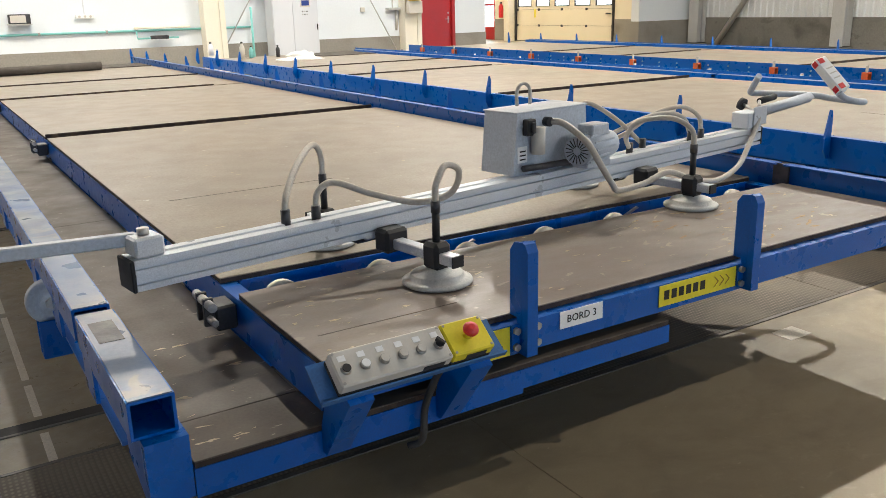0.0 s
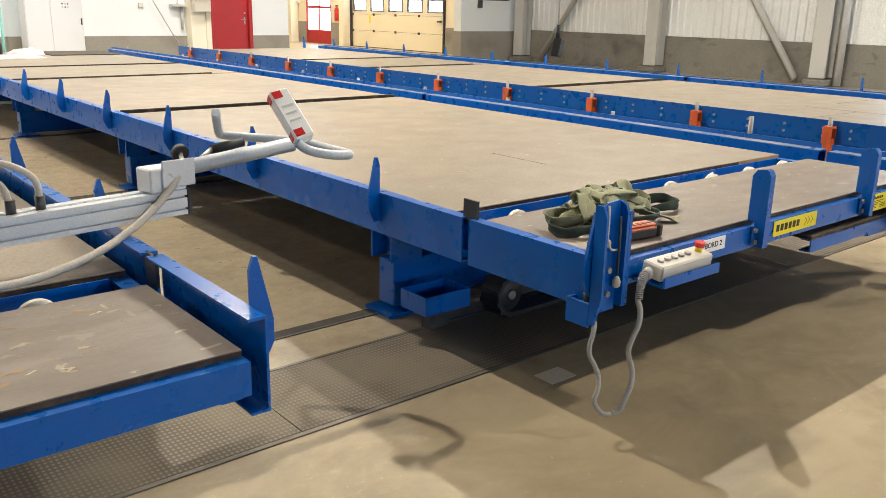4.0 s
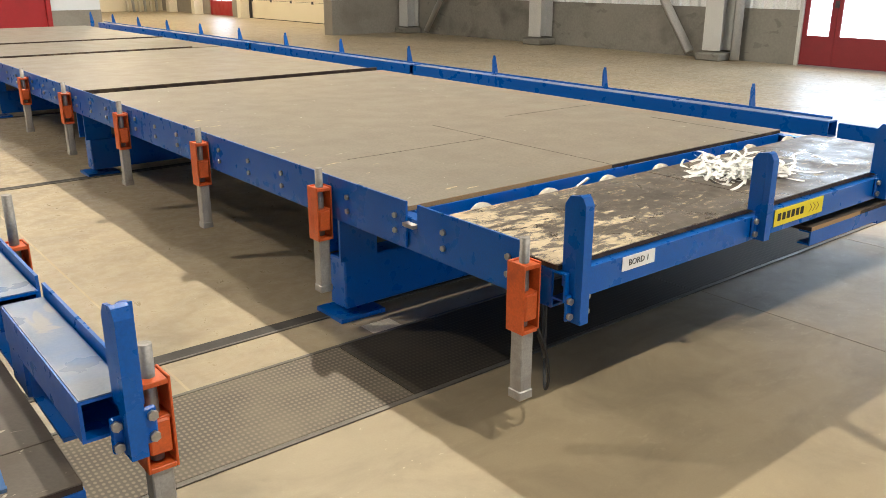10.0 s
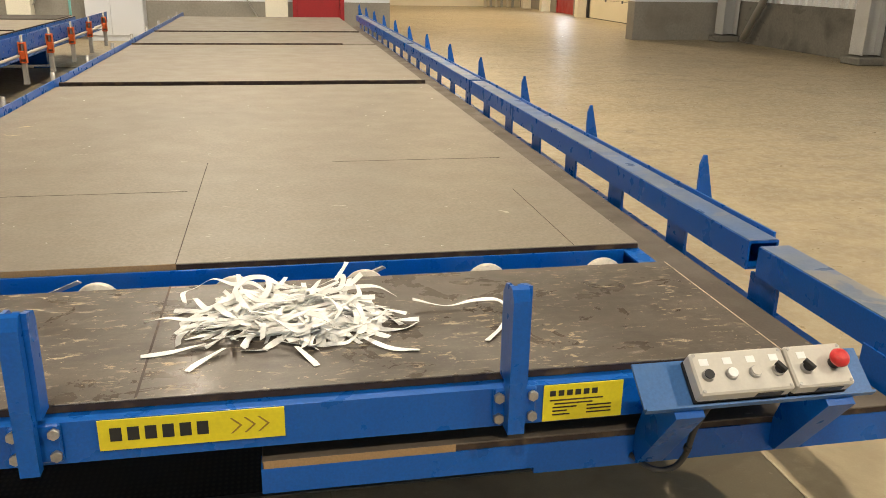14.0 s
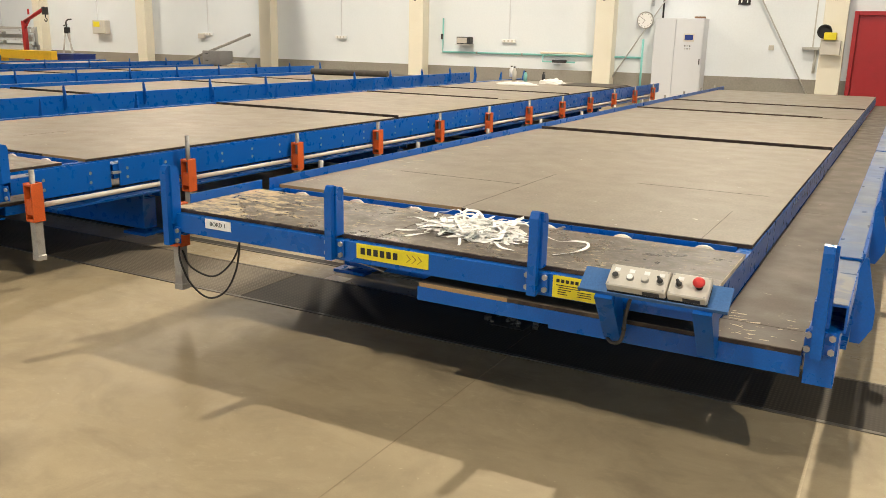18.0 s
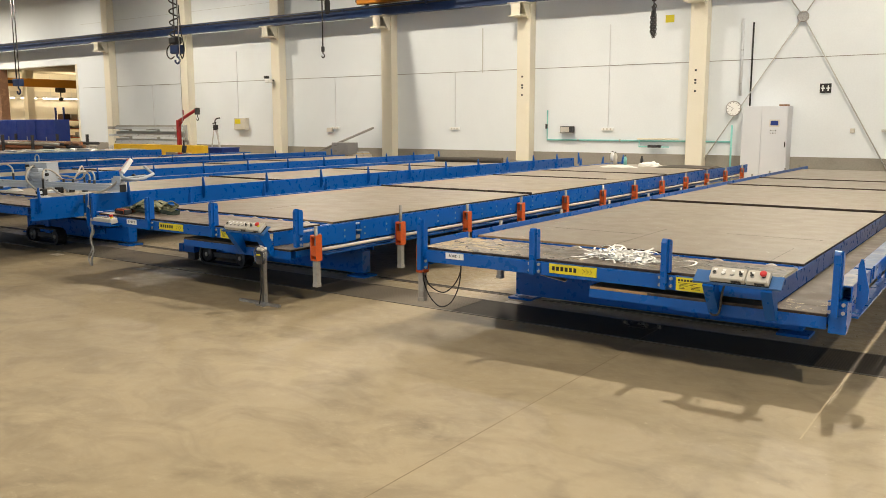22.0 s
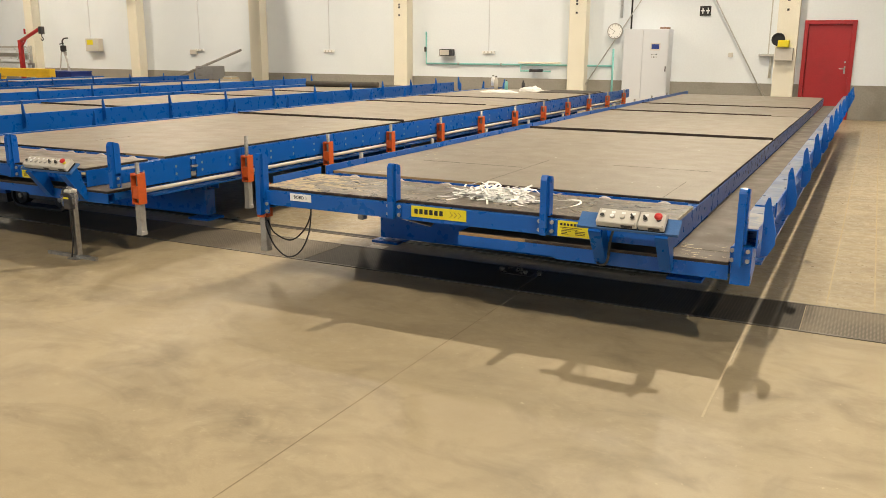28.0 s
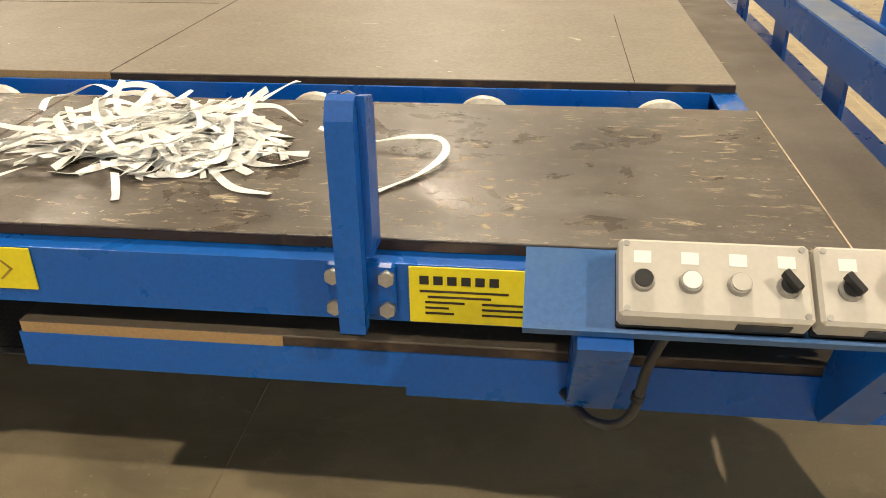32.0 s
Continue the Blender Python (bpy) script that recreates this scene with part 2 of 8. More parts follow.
def scraped_ply(name, x_full, x_clear):
    """Dark film plywood with dried plaster scraped over it, thick near x_full and gone past x_clear."""
    m = bpy.data.materials.new(name)
    m.use_nodes = True
    n, l = m.node_tree.nodes, m.node_tree.links
    b = n["Principled BSDF"]
    geo = n.new("ShaderNodeNewGeometry")

    def tex(scale, detail, rough=0.6, dist=0.3, stretch=(1, 1, 1), turn=0.0):
        mp = n.new("ShaderNodeMapping")
        mp.inputs["Scale"].default_value, mp.inputs["Rotation"].default_value = stretch, (0, 0, turn)
        l.new(geo.outputs["Position"], mp.inputs[0])
        q = n.new("ShaderNodeTexNoise")
        for key, v in (("Scale", scale), ("Detail", detail), ("Roughness", rough), ("Distortion", dist)):
            q.inputs[key].default_value = v
        l.new(mp.outputs[0], q.inputs["Vector"])
        return q.outputs["Fac"]

    def ramp(fac, lo, hi, a=0.0, c=1.0):
        q = n.new("ShaderNodeMapRange")
        for key, v in (("From Min", lo), ("From Max", hi), ("To Min", a), ("To Max", c)):
            q.inputs[key].default_value = v
        l.new(fac, q.inputs[0])
        return q.outputs[0]

    def op(kind, x, y):
        q = n.new("ShaderNodeMath")
        q.operation = kind
        for sock, v in ((q.inputs[0], x), (q.inputs[1], y)):
            if isinstance(v, float):
                sock.default_value = v
            else:
                l.new(v, sock)
        return q.outputs[0]

    def mix(fac, x, y):
        q = n.new("ShaderNodeMix")
        q.data_type = "RGBA"
        for sock, v in ((q.inputs[0], fac), (q.inputs[6], x), (q.inputs[7], y)):
            if isinstance(v, tuple):
                sock.default_value = (*v, 1)
            else:
                l.new(v, sock)
        return q.outputs[2]

    col = mix(ramp(tex(3.0, 10, 0.65, 0.8, (0.7, 1.4, 1)), 0.40, 0.66), (0.070, 0.057, 0.046), (0.145, 0.121, 0.096))
    col = mix(ramp(tex(20, 12, 0.74, 0.3, (0.5, 1.6, 1), 0.15), 0.46, 0.68, 0, 0.6), col, (0.165, 0.140, 0.112))
    col = mix(ramp(tex(150, 3), 0.3, 0.7, 0, 0.4), col, (0.05, 0.04, 0.032))
    sep = n.new("ShaderNodeSeparateXYZ")
    l.new(geo.outputs["Position"], sep.inputs[0])
    fade = ramp(sep.outputs[0], x_full, x_clear, 0.0, 0.155)
    body = op("SUBTRACT", tex(17, 14, 0.76, 0.35, (0.55, 1.35, 1), 0.12), fade)
    plaster = ramp(body, 0.470, 0.500)
    grit = op("MULTIPLY", ramp(tex(40, 8, 0.7, 0.3, (0.55, 1.5, 1), 0.1), 0.575, 0.61, 0, 0.9), ramp(tex(3.1, 6), 0.43, 0.58))
    spots = ramp(tex(72, 2, 0.5, 0.2), 0.725, 0.74, 0, 0.9)
    cream = mix(ramp(tex(26, 6), 0.35, 0.65), (0.60, 0.50, 0.335), (0.44, 0.36, 0.24))
    mask = op("MAXIMUM", op("MAXIMUM", plaster, grit), spots)
    l.new(mix(mask, col, cream), b.inputs["Base Color"])
    l.new(op("MAXIMUM", ramp(tex(7, 8, 0.65, 0.6), 0.38, 0.64, 0.24, 0.50), op("MULTIPLY", mask, 0.85)), b.inputs["Roughness"])
    bump = n.new("ShaderNodeBump")
    bump.inputs["Strength"].default_value, bump.inputs["Distance"].default_value = 0.5, 0.0015
    l.new(op("ADD", mask, op("MULTIPLY", tex(90, 4), 0.25)), bump.inputs["Height"])
    l.new(bump.outputs[0], b.inputs["Normal"])
    return m


CONCRETE = worn_concrete("concrete_floor", (0.425, 0.348, 0.222), (0.340, 0.275, 0.173), (0.225, 0.180, 0.117), 3.0, 0.44, 7.0)
SLAB = worn_concrete("dusty_inner_floor", (0.405, 0.335, 0.222), (0.335, 0.275, 0.182), (0.225, 0.182, 0.122), 11.0, 0.25, 14.0)
SCRAPED = scraped_ply("plaster_smeared_plywood", 8.72, 9.62)
BLUE = mat("blue_paint", (0.001, 0.100, 0.440), 0.30, spot=(0.003, 0.112, 0.46), amount=0.25, scale=9, grain=180, bump=0.03, rough_var=0.05, second=(0.002, 0.088, 0.38), second_amount=0.3, second_scale=2.5, spec=0.45, fleck=(0.16, 0.26, 0.46), fleck_amount=0.25, fleck_scale=34, fleck_cut=0.72)
BLUE_WORN = mat("worn_blue_steel", (0.15, 0.18, 0.24), 0.36, fleck=(0.36, 0.31, 0.23), fleck_amount=0.45, fleck_scale=7, fleck_cut=0.56, spot=(0.25, 0.26, 0.28), amount=0.85, scale=4, grain=120, bump=0.05, second=(0.02, 0.12, 0.38), second_amount=0.6, second_scale=2.2)
ORANGE = mat("orange_paint", (0.62, 0.11, 0.02), 0.45, spot=(0.30, 0.06, 0.02), amount=0.5, scale=14, grain=150, bump=0.04)
RED = mat("red_paint", (0.40, 0.018, 0.022), 0.42, spot=(0.30, 0.02, 0.02), amount=0.5, scale=3, grain=80, bump=0.03)
DECK = mat("grey_brown_fibreboard", (0.262, 0.219, 0.168), 0.43, depth=0.2, spot=(0.290, 0.252, 0.204), amount=0.4, scale=3.2, grain=110, bump=0.05, second=(0.195, 0.164, 0.127), second_amount=0.55, second_scale=0.9, vary=0.06, rough_var=0.05, fleck=(0.56, 0.52, 0.44), fleck_amount=0.75, fleck_scale=15, fleck_stretch=(0.7, 1.5, 1), fleck_cut=0.70)
GREYPLY = mat("grey_film_plywood", (0.200, 0.165, 0.135), 0.42, fleck=(0.50, 0.42, 0.31), fleck_amount=0.6, fleck_scale=17, fleck_stretch=(0.9, 1.2, 1), fleck_cut=0.650, spot=(0.27, 0.23, 0.19), amount=0.5, scale=6, grain=120, bump=0.08, stretch=(0.6, 1.4, 1), second=(0.15, 0.115, 0.095), second_amount=0.7, second_scale=1.6)
DECKGREY = mat("grey_fibreboard", (0.215, 0.184, 0.144), 0.45, spec=0.5, depth=0.2, spot=(0.22, 0.194, 0.158), amount=0.3, scale=3.0, grain=110, bump=0.05, second=(0.168, 0.147, 0.118), second_amount=0.4, second_scale=1.0, vary=0.06, rough_var=0.05, fleck=(0.56, 0.52, 0.44), fleck_amount=0.7, fleck_scale=22, fleck_stretch=(0.7, 1.5, 1), fleck_cut=0.71)
WINGPLY = mat("grey_brown_wing_board", (0.120, 0.098, 0.076), 0.58, spec=0.35, fleck=(0.50, 0.44, 0.34), fleck_amount=0.7, fleck_scale=30, fleck_stretch=(0.7, 1.5, 1), fleck_cut=0.68, spot=(0.175, 0.148, 0.118), amount=0.6, scale=4, grain=120, bump=0.08, second=(0.078, 0.062, 0.047), second_amount=0.7, second_scale=1.3)
EDGE = mat("dark_board_edge", (0.035, 0.02, 0.014), 0.7, spot=(0.30, 0.2, 0.1), amount=0.3, scale=16, grain=150)
RAWEDGE = mat("raw_board_edge", (0.36, 0.23, 0.11), 0.7, grain=200)
STEEL = mat("galvanised_steel", (0.46, 0.45, 0.43), 0.42, 0.8, spot=(0.26, 0.25, 0.24), amount=0.6, scale=20, grain=160, bump=0.05)
ALU = mat("aluminium", (0.66, 0.69, 0.73), 0.36, 0.25, grain=260, bump=0.015, spot=(0.64, 0.67, 0.71), amount=0.3, scale=5)
BLACK = mat("black_rubber", (0.018, 0.018, 0.02), 0.6, grain=200)
DAMP = mat("damp_stained_concrete", (0.20, 0.19, 0.165), 0.8, depth=0.14, spot=(0.075, 0.068, 0.058), amount=0.75, scale=1.1, grain=30, bump=0.2, second=(0.25, 0.235, 0.205), second_amount=0.7, second_scale=0.45, fleck=(0.06, 0.054, 0.046), fleck_amount=0.35, fleck_scale=3.5, fleck_cut=0.60, fleck_stretch=(1, 0.7, 1.6))
PLINTH = mat("bare_concrete", (0.30, 0.28, 0.245), 0.8, depth=0.11, spot=(0.17, 0.155, 0.135), amount=0.6, scale=1.3, grain=30, bump=0.15, second=(0.33, 0.30, 0.26), second_amount=0.6, second_scale=0.5)
WHITE = mat("white_wall_panel", (0.79, 0.835, 0.875), 0.55, spot=(0.73, 0.765, 0.80), amount=0.35, scale=0.8, grain=25, depth=0.02, bump=0.0, second=(0.66, 0.71, 0.76), second_amount=0.4, second_scale=0.22)
CLAD = mat("pale_corrugated_cladding", (0.78, 0.80, 0.805), 0.5, 0.1, spot=(0.60, 0.61, 0.61), amount=0.5, scale=0.6, grain=40, bump=0.03)
CREAM = mat("cream_painted_steel", (0.83, 0.785, 0.655), 0.5, spot=(0.76, 0.71, 0.57), amount=0.5, scale=1.5, grain=60, bump=0.04)
GREYSTEEL = mat("pale_grey_steel", (0.52, 0.52, 0.50), 0.45, spot=(0.42, 0.42, 0.40), amount=0.4, scale=2, grain=60, bump=0.03)
YWALL = mat("warm_cream_wall", (0.78, 0.715, 0.56), 0.6, spot=(0.69, 0.62, 0.47), amount=0.4, scale=0.8, grain=40, depth=0.04, bump=0.02)
PLATEBROWN = mat("faded_brown_print", (0.30, 0.20, 0.03), 0.6, grain=150, bump=0.0)
YELLOW = mat("yellow_label", (0.78, 0.66, 0.02), 0.45, depth=0.05, grain=150, bump=0.0, spot=(0.62, 0.5, 0.03), amount=0.3, scale=12)
ORANGE_CRANE = mat("yellow_orange_crane_paint", (0.58, 0.235, 0.022), 0.45, grain=80, bump=0.03, spot=(0.6, 0.24, 0.02), amount=0.4, scale=3)
RAILBLUE = mat("dark_blue_crane_rail", (0.012, 0.035, 0.115), 0.5, grain=80, bump=0.03, spot=(0.02, 0.05, 0.14), amount=0.5, scale=3)
PAPER = mat("white_label", (0.87, 0.87, 0.86), 0.5, grain=150, depth=0.04, bump=0.0)
INK = mat("black_ink", (0.02, 0.02, 0.02), 0.6, grain=150, bump=0.0)
GREYBOX = mat("light_grey_plastic", (0.60, 0.57, 0.51), 0.5, spot=(0.48, 0.44, 0.37), amount=0.25, scale=9, depth=0.04, grain=150, bump=0.03)
GRATE = mat("tread_plate_steel", (0.13, 0.115, 0.095), 0.5, 0.4, spot=(0.26, 0.23, 0.19), amount=0.6, scale=2.5, grain=120, bump=0.3)
DARKGAP = mat("dirt_filled_joint", (0.045, 0.04, 0.034), 0.8, grain=60)
TRUSS = mat("pale_truss_steel", (0.64, 0.58, 0.46), 0.5, grain=60, depth=0.05, bump=0.02, spot=(0.5, 0.45, 0.35), amount=0.4, scale=1)
ROOF = mat("roof_sheet", (0.20, 0.20, 0.19), 0.6, grain=40, spot=(0.15, 0.15, 0.14), amount=0.4, scale=0.5)
SKYPANE = glow("daylit_pane", (0.86, 0.93, 1.0), 2.8)
LAMPGLOW = glow("lamp_glass", (1.0, 0.88, 0.68), 14.0)
NAVY = mat("navy_cabinet_paint", (0.010, 0.035, 0.23), 0.45, grain=80, bump=0.02, spot=(0.02, 0.05, 0.2), amount=0.4, scale=2)
TEAL = mat("pale_teal_pipe", (0.24, 0.58, 0.56), 0.45, grain=80, bump=0.02)
GREEN = mat("olive_webbing", (0.205, 0.215, 0.128), 0.85, spot=(0.07, 0.085, 0.05), amount=0.7, scale=18, grain=400, bump=0.5, second=(0.33, 0.32, 0.21), second_amount=0.6, second_scale=6)
GREEN_PALE = mat("faded_olive_webbing", (0.30, 0.30, 0.185), 0.85, spot=(0.17, 0.18, 0.105), amount=0.7, scale=16, grain=400, bump=0.5, second=(0.40, 0.39, 0.27), second_amount=0.5, second_scale=7)
GREEN_DARK = mat("dark_green_webbing", (0.040, 0.058, 0.045), 0.85, spot=(0.09, 0.11, 0.07), amount=0.6, scale=14, grain=400, bump=0.5)
RIBBON = mat("white_plastic_strapping", (0.90, 0.895, 0.87), 0.45, grain=200, depth=0.05, bump=0.03, spot=(0.74, 0.69, 0.58), amount=0.4, scale=9)
HOSE = mat("cream_hose", (0.50, 0.46, 0.40), 0.5, spot=(0.42, 0.37, 0.28), amount=0.5, scale=14, grain=150, bump=0.05)
GREYPAINT = mat("light_grey_machine_paint", (0.48, 0.52, 0.58), 0.42, spot=(0.40, 0.43, 0.47), amount=0.4, scale=9, grain=120, bump=0.03)
EMERGENCY = mat("red_plastic", (0.62, 0.03, 0.03), 0.35, grain=150, bump=0.0)
DARKMETAL = mat("dark_steel", (0.06, 0.06, 0.065), 0.45, 0.5, grain=120, spot=(0.14, 0.13, 0.12), amount=0.5, scale=12)
JACKGREY = mat("dull_grey_aluminium", (0.40, 0.39, 0.37), 0.45, 0.35, spot=(0.27, 0.25, 0.23), amount=0.6, scale=14, grain=160, bump=0.04)
JACKROD = mat("dull_steel_rod", (0.30, 0.29, 0.275), 0.5, 0.6, spot=(0.17, 0.15, 0.13), amount=0.7, scale=30, grain=160, bump=0.05)
RUSTPIPE = mat("rusty_pipe", (0.21, 0.115, 0.068), 0.65, 0.2, grain=100, spot=(0.34, 0.20, 0.11), amount=0.6, scale=6, vary=0.45)
TRAYBLUE = mat("scuffed_tray_paint", (0.05, 0.15, 0.38), 0.4, grain=160, bump=0.03, spot=(0.10, 0.20, 0.40), amount=0.5, scale=8)
SMEAR = mat("dried_plaster", (0.60, 0.50, 0.34), 0.85, grain=120, bump=0.3, spot=(0.44, 0.36, 0.25), amount=0.5, scale=30)

OLDJOINT = mat("stained_old_joint", (0.265, 0.212, 0.135), 0.8, grain=60, spot=(0.36, 0.29, 0.18), amount=0.9, scale=5, bump=0.0)
PALERAW = mat("pale_chipped_edge", (0.62, 0.52, 0.38), 0.75, grain=200, spot=(0.16, 0.12, 0.09), amount=0.9, scale=22)
CABINET = mat("pale_grey_cabinet_paint", (0.66, 0.68, 0.72), 0.45, grain=120, depth=0.03, bump=0.01, spot=(0.58, 0.60, 0.63), amount=0.3, scale=1.5)
BEAMYELLOW = mat("bright_yellow_steel_paint", (0.82, 0.52, 0.03), 0.45, grain=80, bump=0.03, spot=(0.6, 0.36, 0.03), amount=0.4, scale=4)
# gate red with its backlit shade put into the colour
RED_BACKLIT = mat("backlit_red_gate_paint", (0.20, 0.012, 0.018), 0.42, spot=(0.15, 0.012, 0.016), amount=0.5, scale=3, grain=80, bump=0.03)
RUSTRED = mat("reddish_primer", (0.42, 0.15, 0.07), 0.6, grain=90, vary=0.3, spot=(0.26, 0.12, 0.07), amount=0.7, scale=5)
CABLEDARK = mat("dark_grey_cable", (0.045, 0.044, 0.043), 0.45, grain=200, bump=0.2)
ROLLER = mat("pale_worn_roller", (0.60, 0.57, 0.50), 0.45, 0.25, grain=120, bump=0.03, spot=(0.45, 0.42, 0.36), amount=0.5, scale=20)

# ---- mesh helpers ----
ORIGIN = {}


def thing(name, loc, label, category, group="", kind=""):
    e = new(name)
    e.empty_display_size = 0.1
    e.location = loc
    ORIGIN[e.name] = Vector(loc)
    return tagged(e, label, category, group, kind)


def mesh_of(name, bm, material):
    me = bpy.data.meshes.new(name)
    bm.to_mesh(me)
    bm.free()
    for m in (material if isinstance(material, (list, tuple)) else (material,)):
        me.materials.append(m)
    return me


def put(name, me, parent, loc, rot=None, label=""):
    """One object on a mesh whose own origin goes to the world place loc."""
    ob = new(name, me)
    base = ORIGIN[parent.name] if parent else Vector()
    ob.parent = parent
    ob.location = Vector(loc) - base
    if rot:
        ob.rotation_euler = [radians(a) for a in rot]
    ORIGIN[ob.name] = Vector(loc)
    if label:
        tagged(ob, label)
    return ob


def part(name, bm, material, parent=None, label=""):
    """A bmesh in world coordinates as one mesh object, its origin at its middle."""
    lo = Vector([min(v.co[i] for v in bm.verts) for i in range(3)])
    hi = Vector([max(v.co[i] for v in bm.verts) for i in range(3)])
    c = (lo + hi) / 2
    bmesh.ops.translate(bm, verts=bm.verts, vec=-c)
    return put(name, mesh_of(name, bm, material), parent, c, None, label)


def solo(name, bm, material, label, category, group="", kind=""):
    return tagged(part(name, bm, material), label, category, group, kind)


def struct(name, bm, material, label=""):
    return tagged(part(name, bm, material), label, "", "", "structure")


def boxes(*bs, bevel=0.0, bm=None):
    """Boxes (x0, x1, y0, y1, z0, z1), bevelled where asked."""
    bm = bm or bmesh.new()
    for x0, x1, y0, y1, z0, z1 in bs:
        m = Matrix.LocRotScale(((x0 + x1) / 2, (y0 + y1) / 2, (z0 + z1) / 2), None, (abs(x1 - x0), abs(y1 - y0), abs(z1 - z0)))
        r = bmesh.ops.create_cube(bm, size=1, matrix=m)
        if bevel:
            es = {e for v in r["verts"] for e in v.link_edges}
            bmesh.ops.bevel(bm, geom=list(es), offset=bevel, segments=1, affect="EDGES", profile=0.5)
    return bm


def turned(bm, m):
    bm.transform(m)
    return bm


def cyl(a, b, r, seg=14, r2=None, bm=None, caps=True):
    bm = bm or bmesh.new()
    a, b = Vector(a), Vector(b)
    d = b - a
    m = Matrix.Translation((a + b) / 2) @ d.to_track_quat("Z", "Y").to_matrix().to_4x4()
    r = bmesh.ops.create_cone(bm, cap_ends=caps, segments=seg, radius1=r, radius2=r if r2 is None else r2, depth=d.length, matrix=m)
    for f in {f for v in r["verts"] for f in v.link_faces}:
        f.smooth = len(f.verts) == 4
    return bm


def prism(poly, axis, lo, hi, bm=None):
    """A polygon extruded along an axis; poly is in the two other axes, in x, y, z order."""
    bm = bm or bmesh.new()

    def at(p, s):
        q = list(p)
        q.insert("xyz".index(axis), s)
        return bm.verts.new(q)
    a, b = [at(p, lo) for p in poly], [at(p, hi) for p in poly]
    k = len(poly)
    bm.faces.new(a)
    bm.faces.new(b[::-1])
    for i in range(k):
        bm.faces.new((a[i], b[i], b[(i + 1) % k], a[(i + 1) % k]))
    bmesh.ops.recalc_face_normals(bm, faces=bm.faces)
    return bm


def hollow(x0, x1, z0, z1, t, ya, yb):
    """A rectangular tube along y, open at both ends."""
    bm = bmesh.new()
    out = [(x0, z0), (x1, z0), (x1, z1), (x0, z1)]
    inn = [(x0 + t, z0 + t), (x1 - t, z0 + t), (x1 - t, z1 - t), (x0 + t, z1 - t)]
    ring = [[bm.verts.new((x, y, z)) for x, z in loop] for y in (ya, yb) for loop in (out, inn)]
    oa, ia, ob, ib = ring
    for k in range(4):
        j = (k + 1) % 4
        bm.faces.new((oa[k], oa[j], ob[j], ob[k]))
        bm.faces.new((ia[j], ia[k], ib[k], ib[j]))
        bm.faces.new((oa[j], oa[k], ia[k], ia[j]))
        bm.faces.new((ob[k], ob[j], ib[j], ib[k]))
    bmesh.ops.recalc_face_normals(bm, faces=bm.faces)
    return bm


def smooth_path(pts, steps=6):
    """A Catmull-Rom line through the points."""
    p = [Vector(q) for q in pts]
    p = [2 * p[0] - p[1]] + p + [2 * p[-1] - p[-2]]
    out = []
    for i in range(1, len(p) - 2):
        for s in range(steps):
            t = s / steps
            a, b, c, d = p[i - 1:i + 3]
            out.append(0.5 * ((2 * b) + (c - a) * t + (2 * a - 5 * b + 4 * c - d) * t * t + (3 * b - a - 3 * c + d) * t ** 3))
    return out + [p[-2]]


def tube(pts, r, seg=8, steps=6, bm=None):
    bm = bm or bmesh.new()
    path = smooth_path(pts, steps) if steps > 1 else [Vector(p) for p in pts]
    rings, up = [], Vector((0.13, 0.21, 0.97))
    for i, p in enumerate(path):
        d = (path[min(i + 1, len(path) - 1)] - path[max(i - 1, 0)]).normalized()
        u = d.cross(up)
        u = u.normalized() if u.length > 1e-4 else d.orthogonal().normalized()
        up = u.cross(d).normalized()
        w = up
        rings.append([bm.verts.new(p + r * (math.cos(2 * math.pi * k / seg) * u + math.sin(2 * math.pi * k / seg) * w)) for k in range(seg)])
    for a, b in zip(rings, rings[1:]):
        for k in range(seg):
            bm.faces.new((a[k], a[(k + 1) % seg], b[(k + 1) % seg], b[k])).smooth = True
    bm.faces.new(rings[0][::-1])
    bm.faces.new(rings[-1])
    return bm


def lathe(profile, seg=20, bm=None):
    """Profile of (radius, height) turned round z."""
    bm = bm or bmesh.new()
    rings = [[bm.verts.new((r * math.cos(2 * math.pi * k / seg), r * math.sin(2 * math.pi * k / seg), z)) for k in range(seg)] for r, z in profile]
    for a, b in zip(rings, rings[1:]):
        for k in range(seg):
            bm.faces.new((a[k], a[(k + 1) % seg], b[(k + 1) % seg], b[k])).smooth = True
    bm.faces.new(rings[0][::-1])
    bm.faces.new(rings[-1])
    return bm


def words(text, size, material, parent, m, name="lettering", depth=0.0006):
    """Text as a mesh, laid in the plane of m (x along the line, y up)."""
    cu = bpy.data.curves.new(name, "FONT")
    cu.body, cu.size, cu.extrude, cu.align_x, cu.align_y, cu.resolution_u = text, size, depth, "CENTER", "CENTER", 2
    tmp = bpy.data.objects.new("tmp", cu)
    me = bpy.data.meshes.new_from_object(tmp)
    bpy.data.objects.remove(tmp)
    bm = bmesh.new()
    bm.from_mesh(me)
    bm.transform(m)
    return part(name, bm, material, parent)

# ---- the hall ----
NW, EW, SW, WW = 17.6, 19.85, -14.0, -62.0      # inner faces of the north, east, south and west walls
ROOF_Z = 8.2
PL = 0.72                                        # height of the bare concrete plinth

# floor
struct("floor", boxes((WW - 0.3, EW + 0.3, SW - 0.3, 40.3, -0.2, 0.0)), CONCRETE, "worn pale concrete floor with stains and scuffs")


struct("floor_slab", boxes((WW, EW - 0.001, 2.752, 38.0, -0.15, 0.0008)), SLAB, "dusty tan concrete floor slab under and beyond the tables")


def wall_run(name, x0, x1, y0, y1, z0, z1, material, label):
    return struct(name, boxes((x0, x1, y0, y1, z0, z1)), material, label)


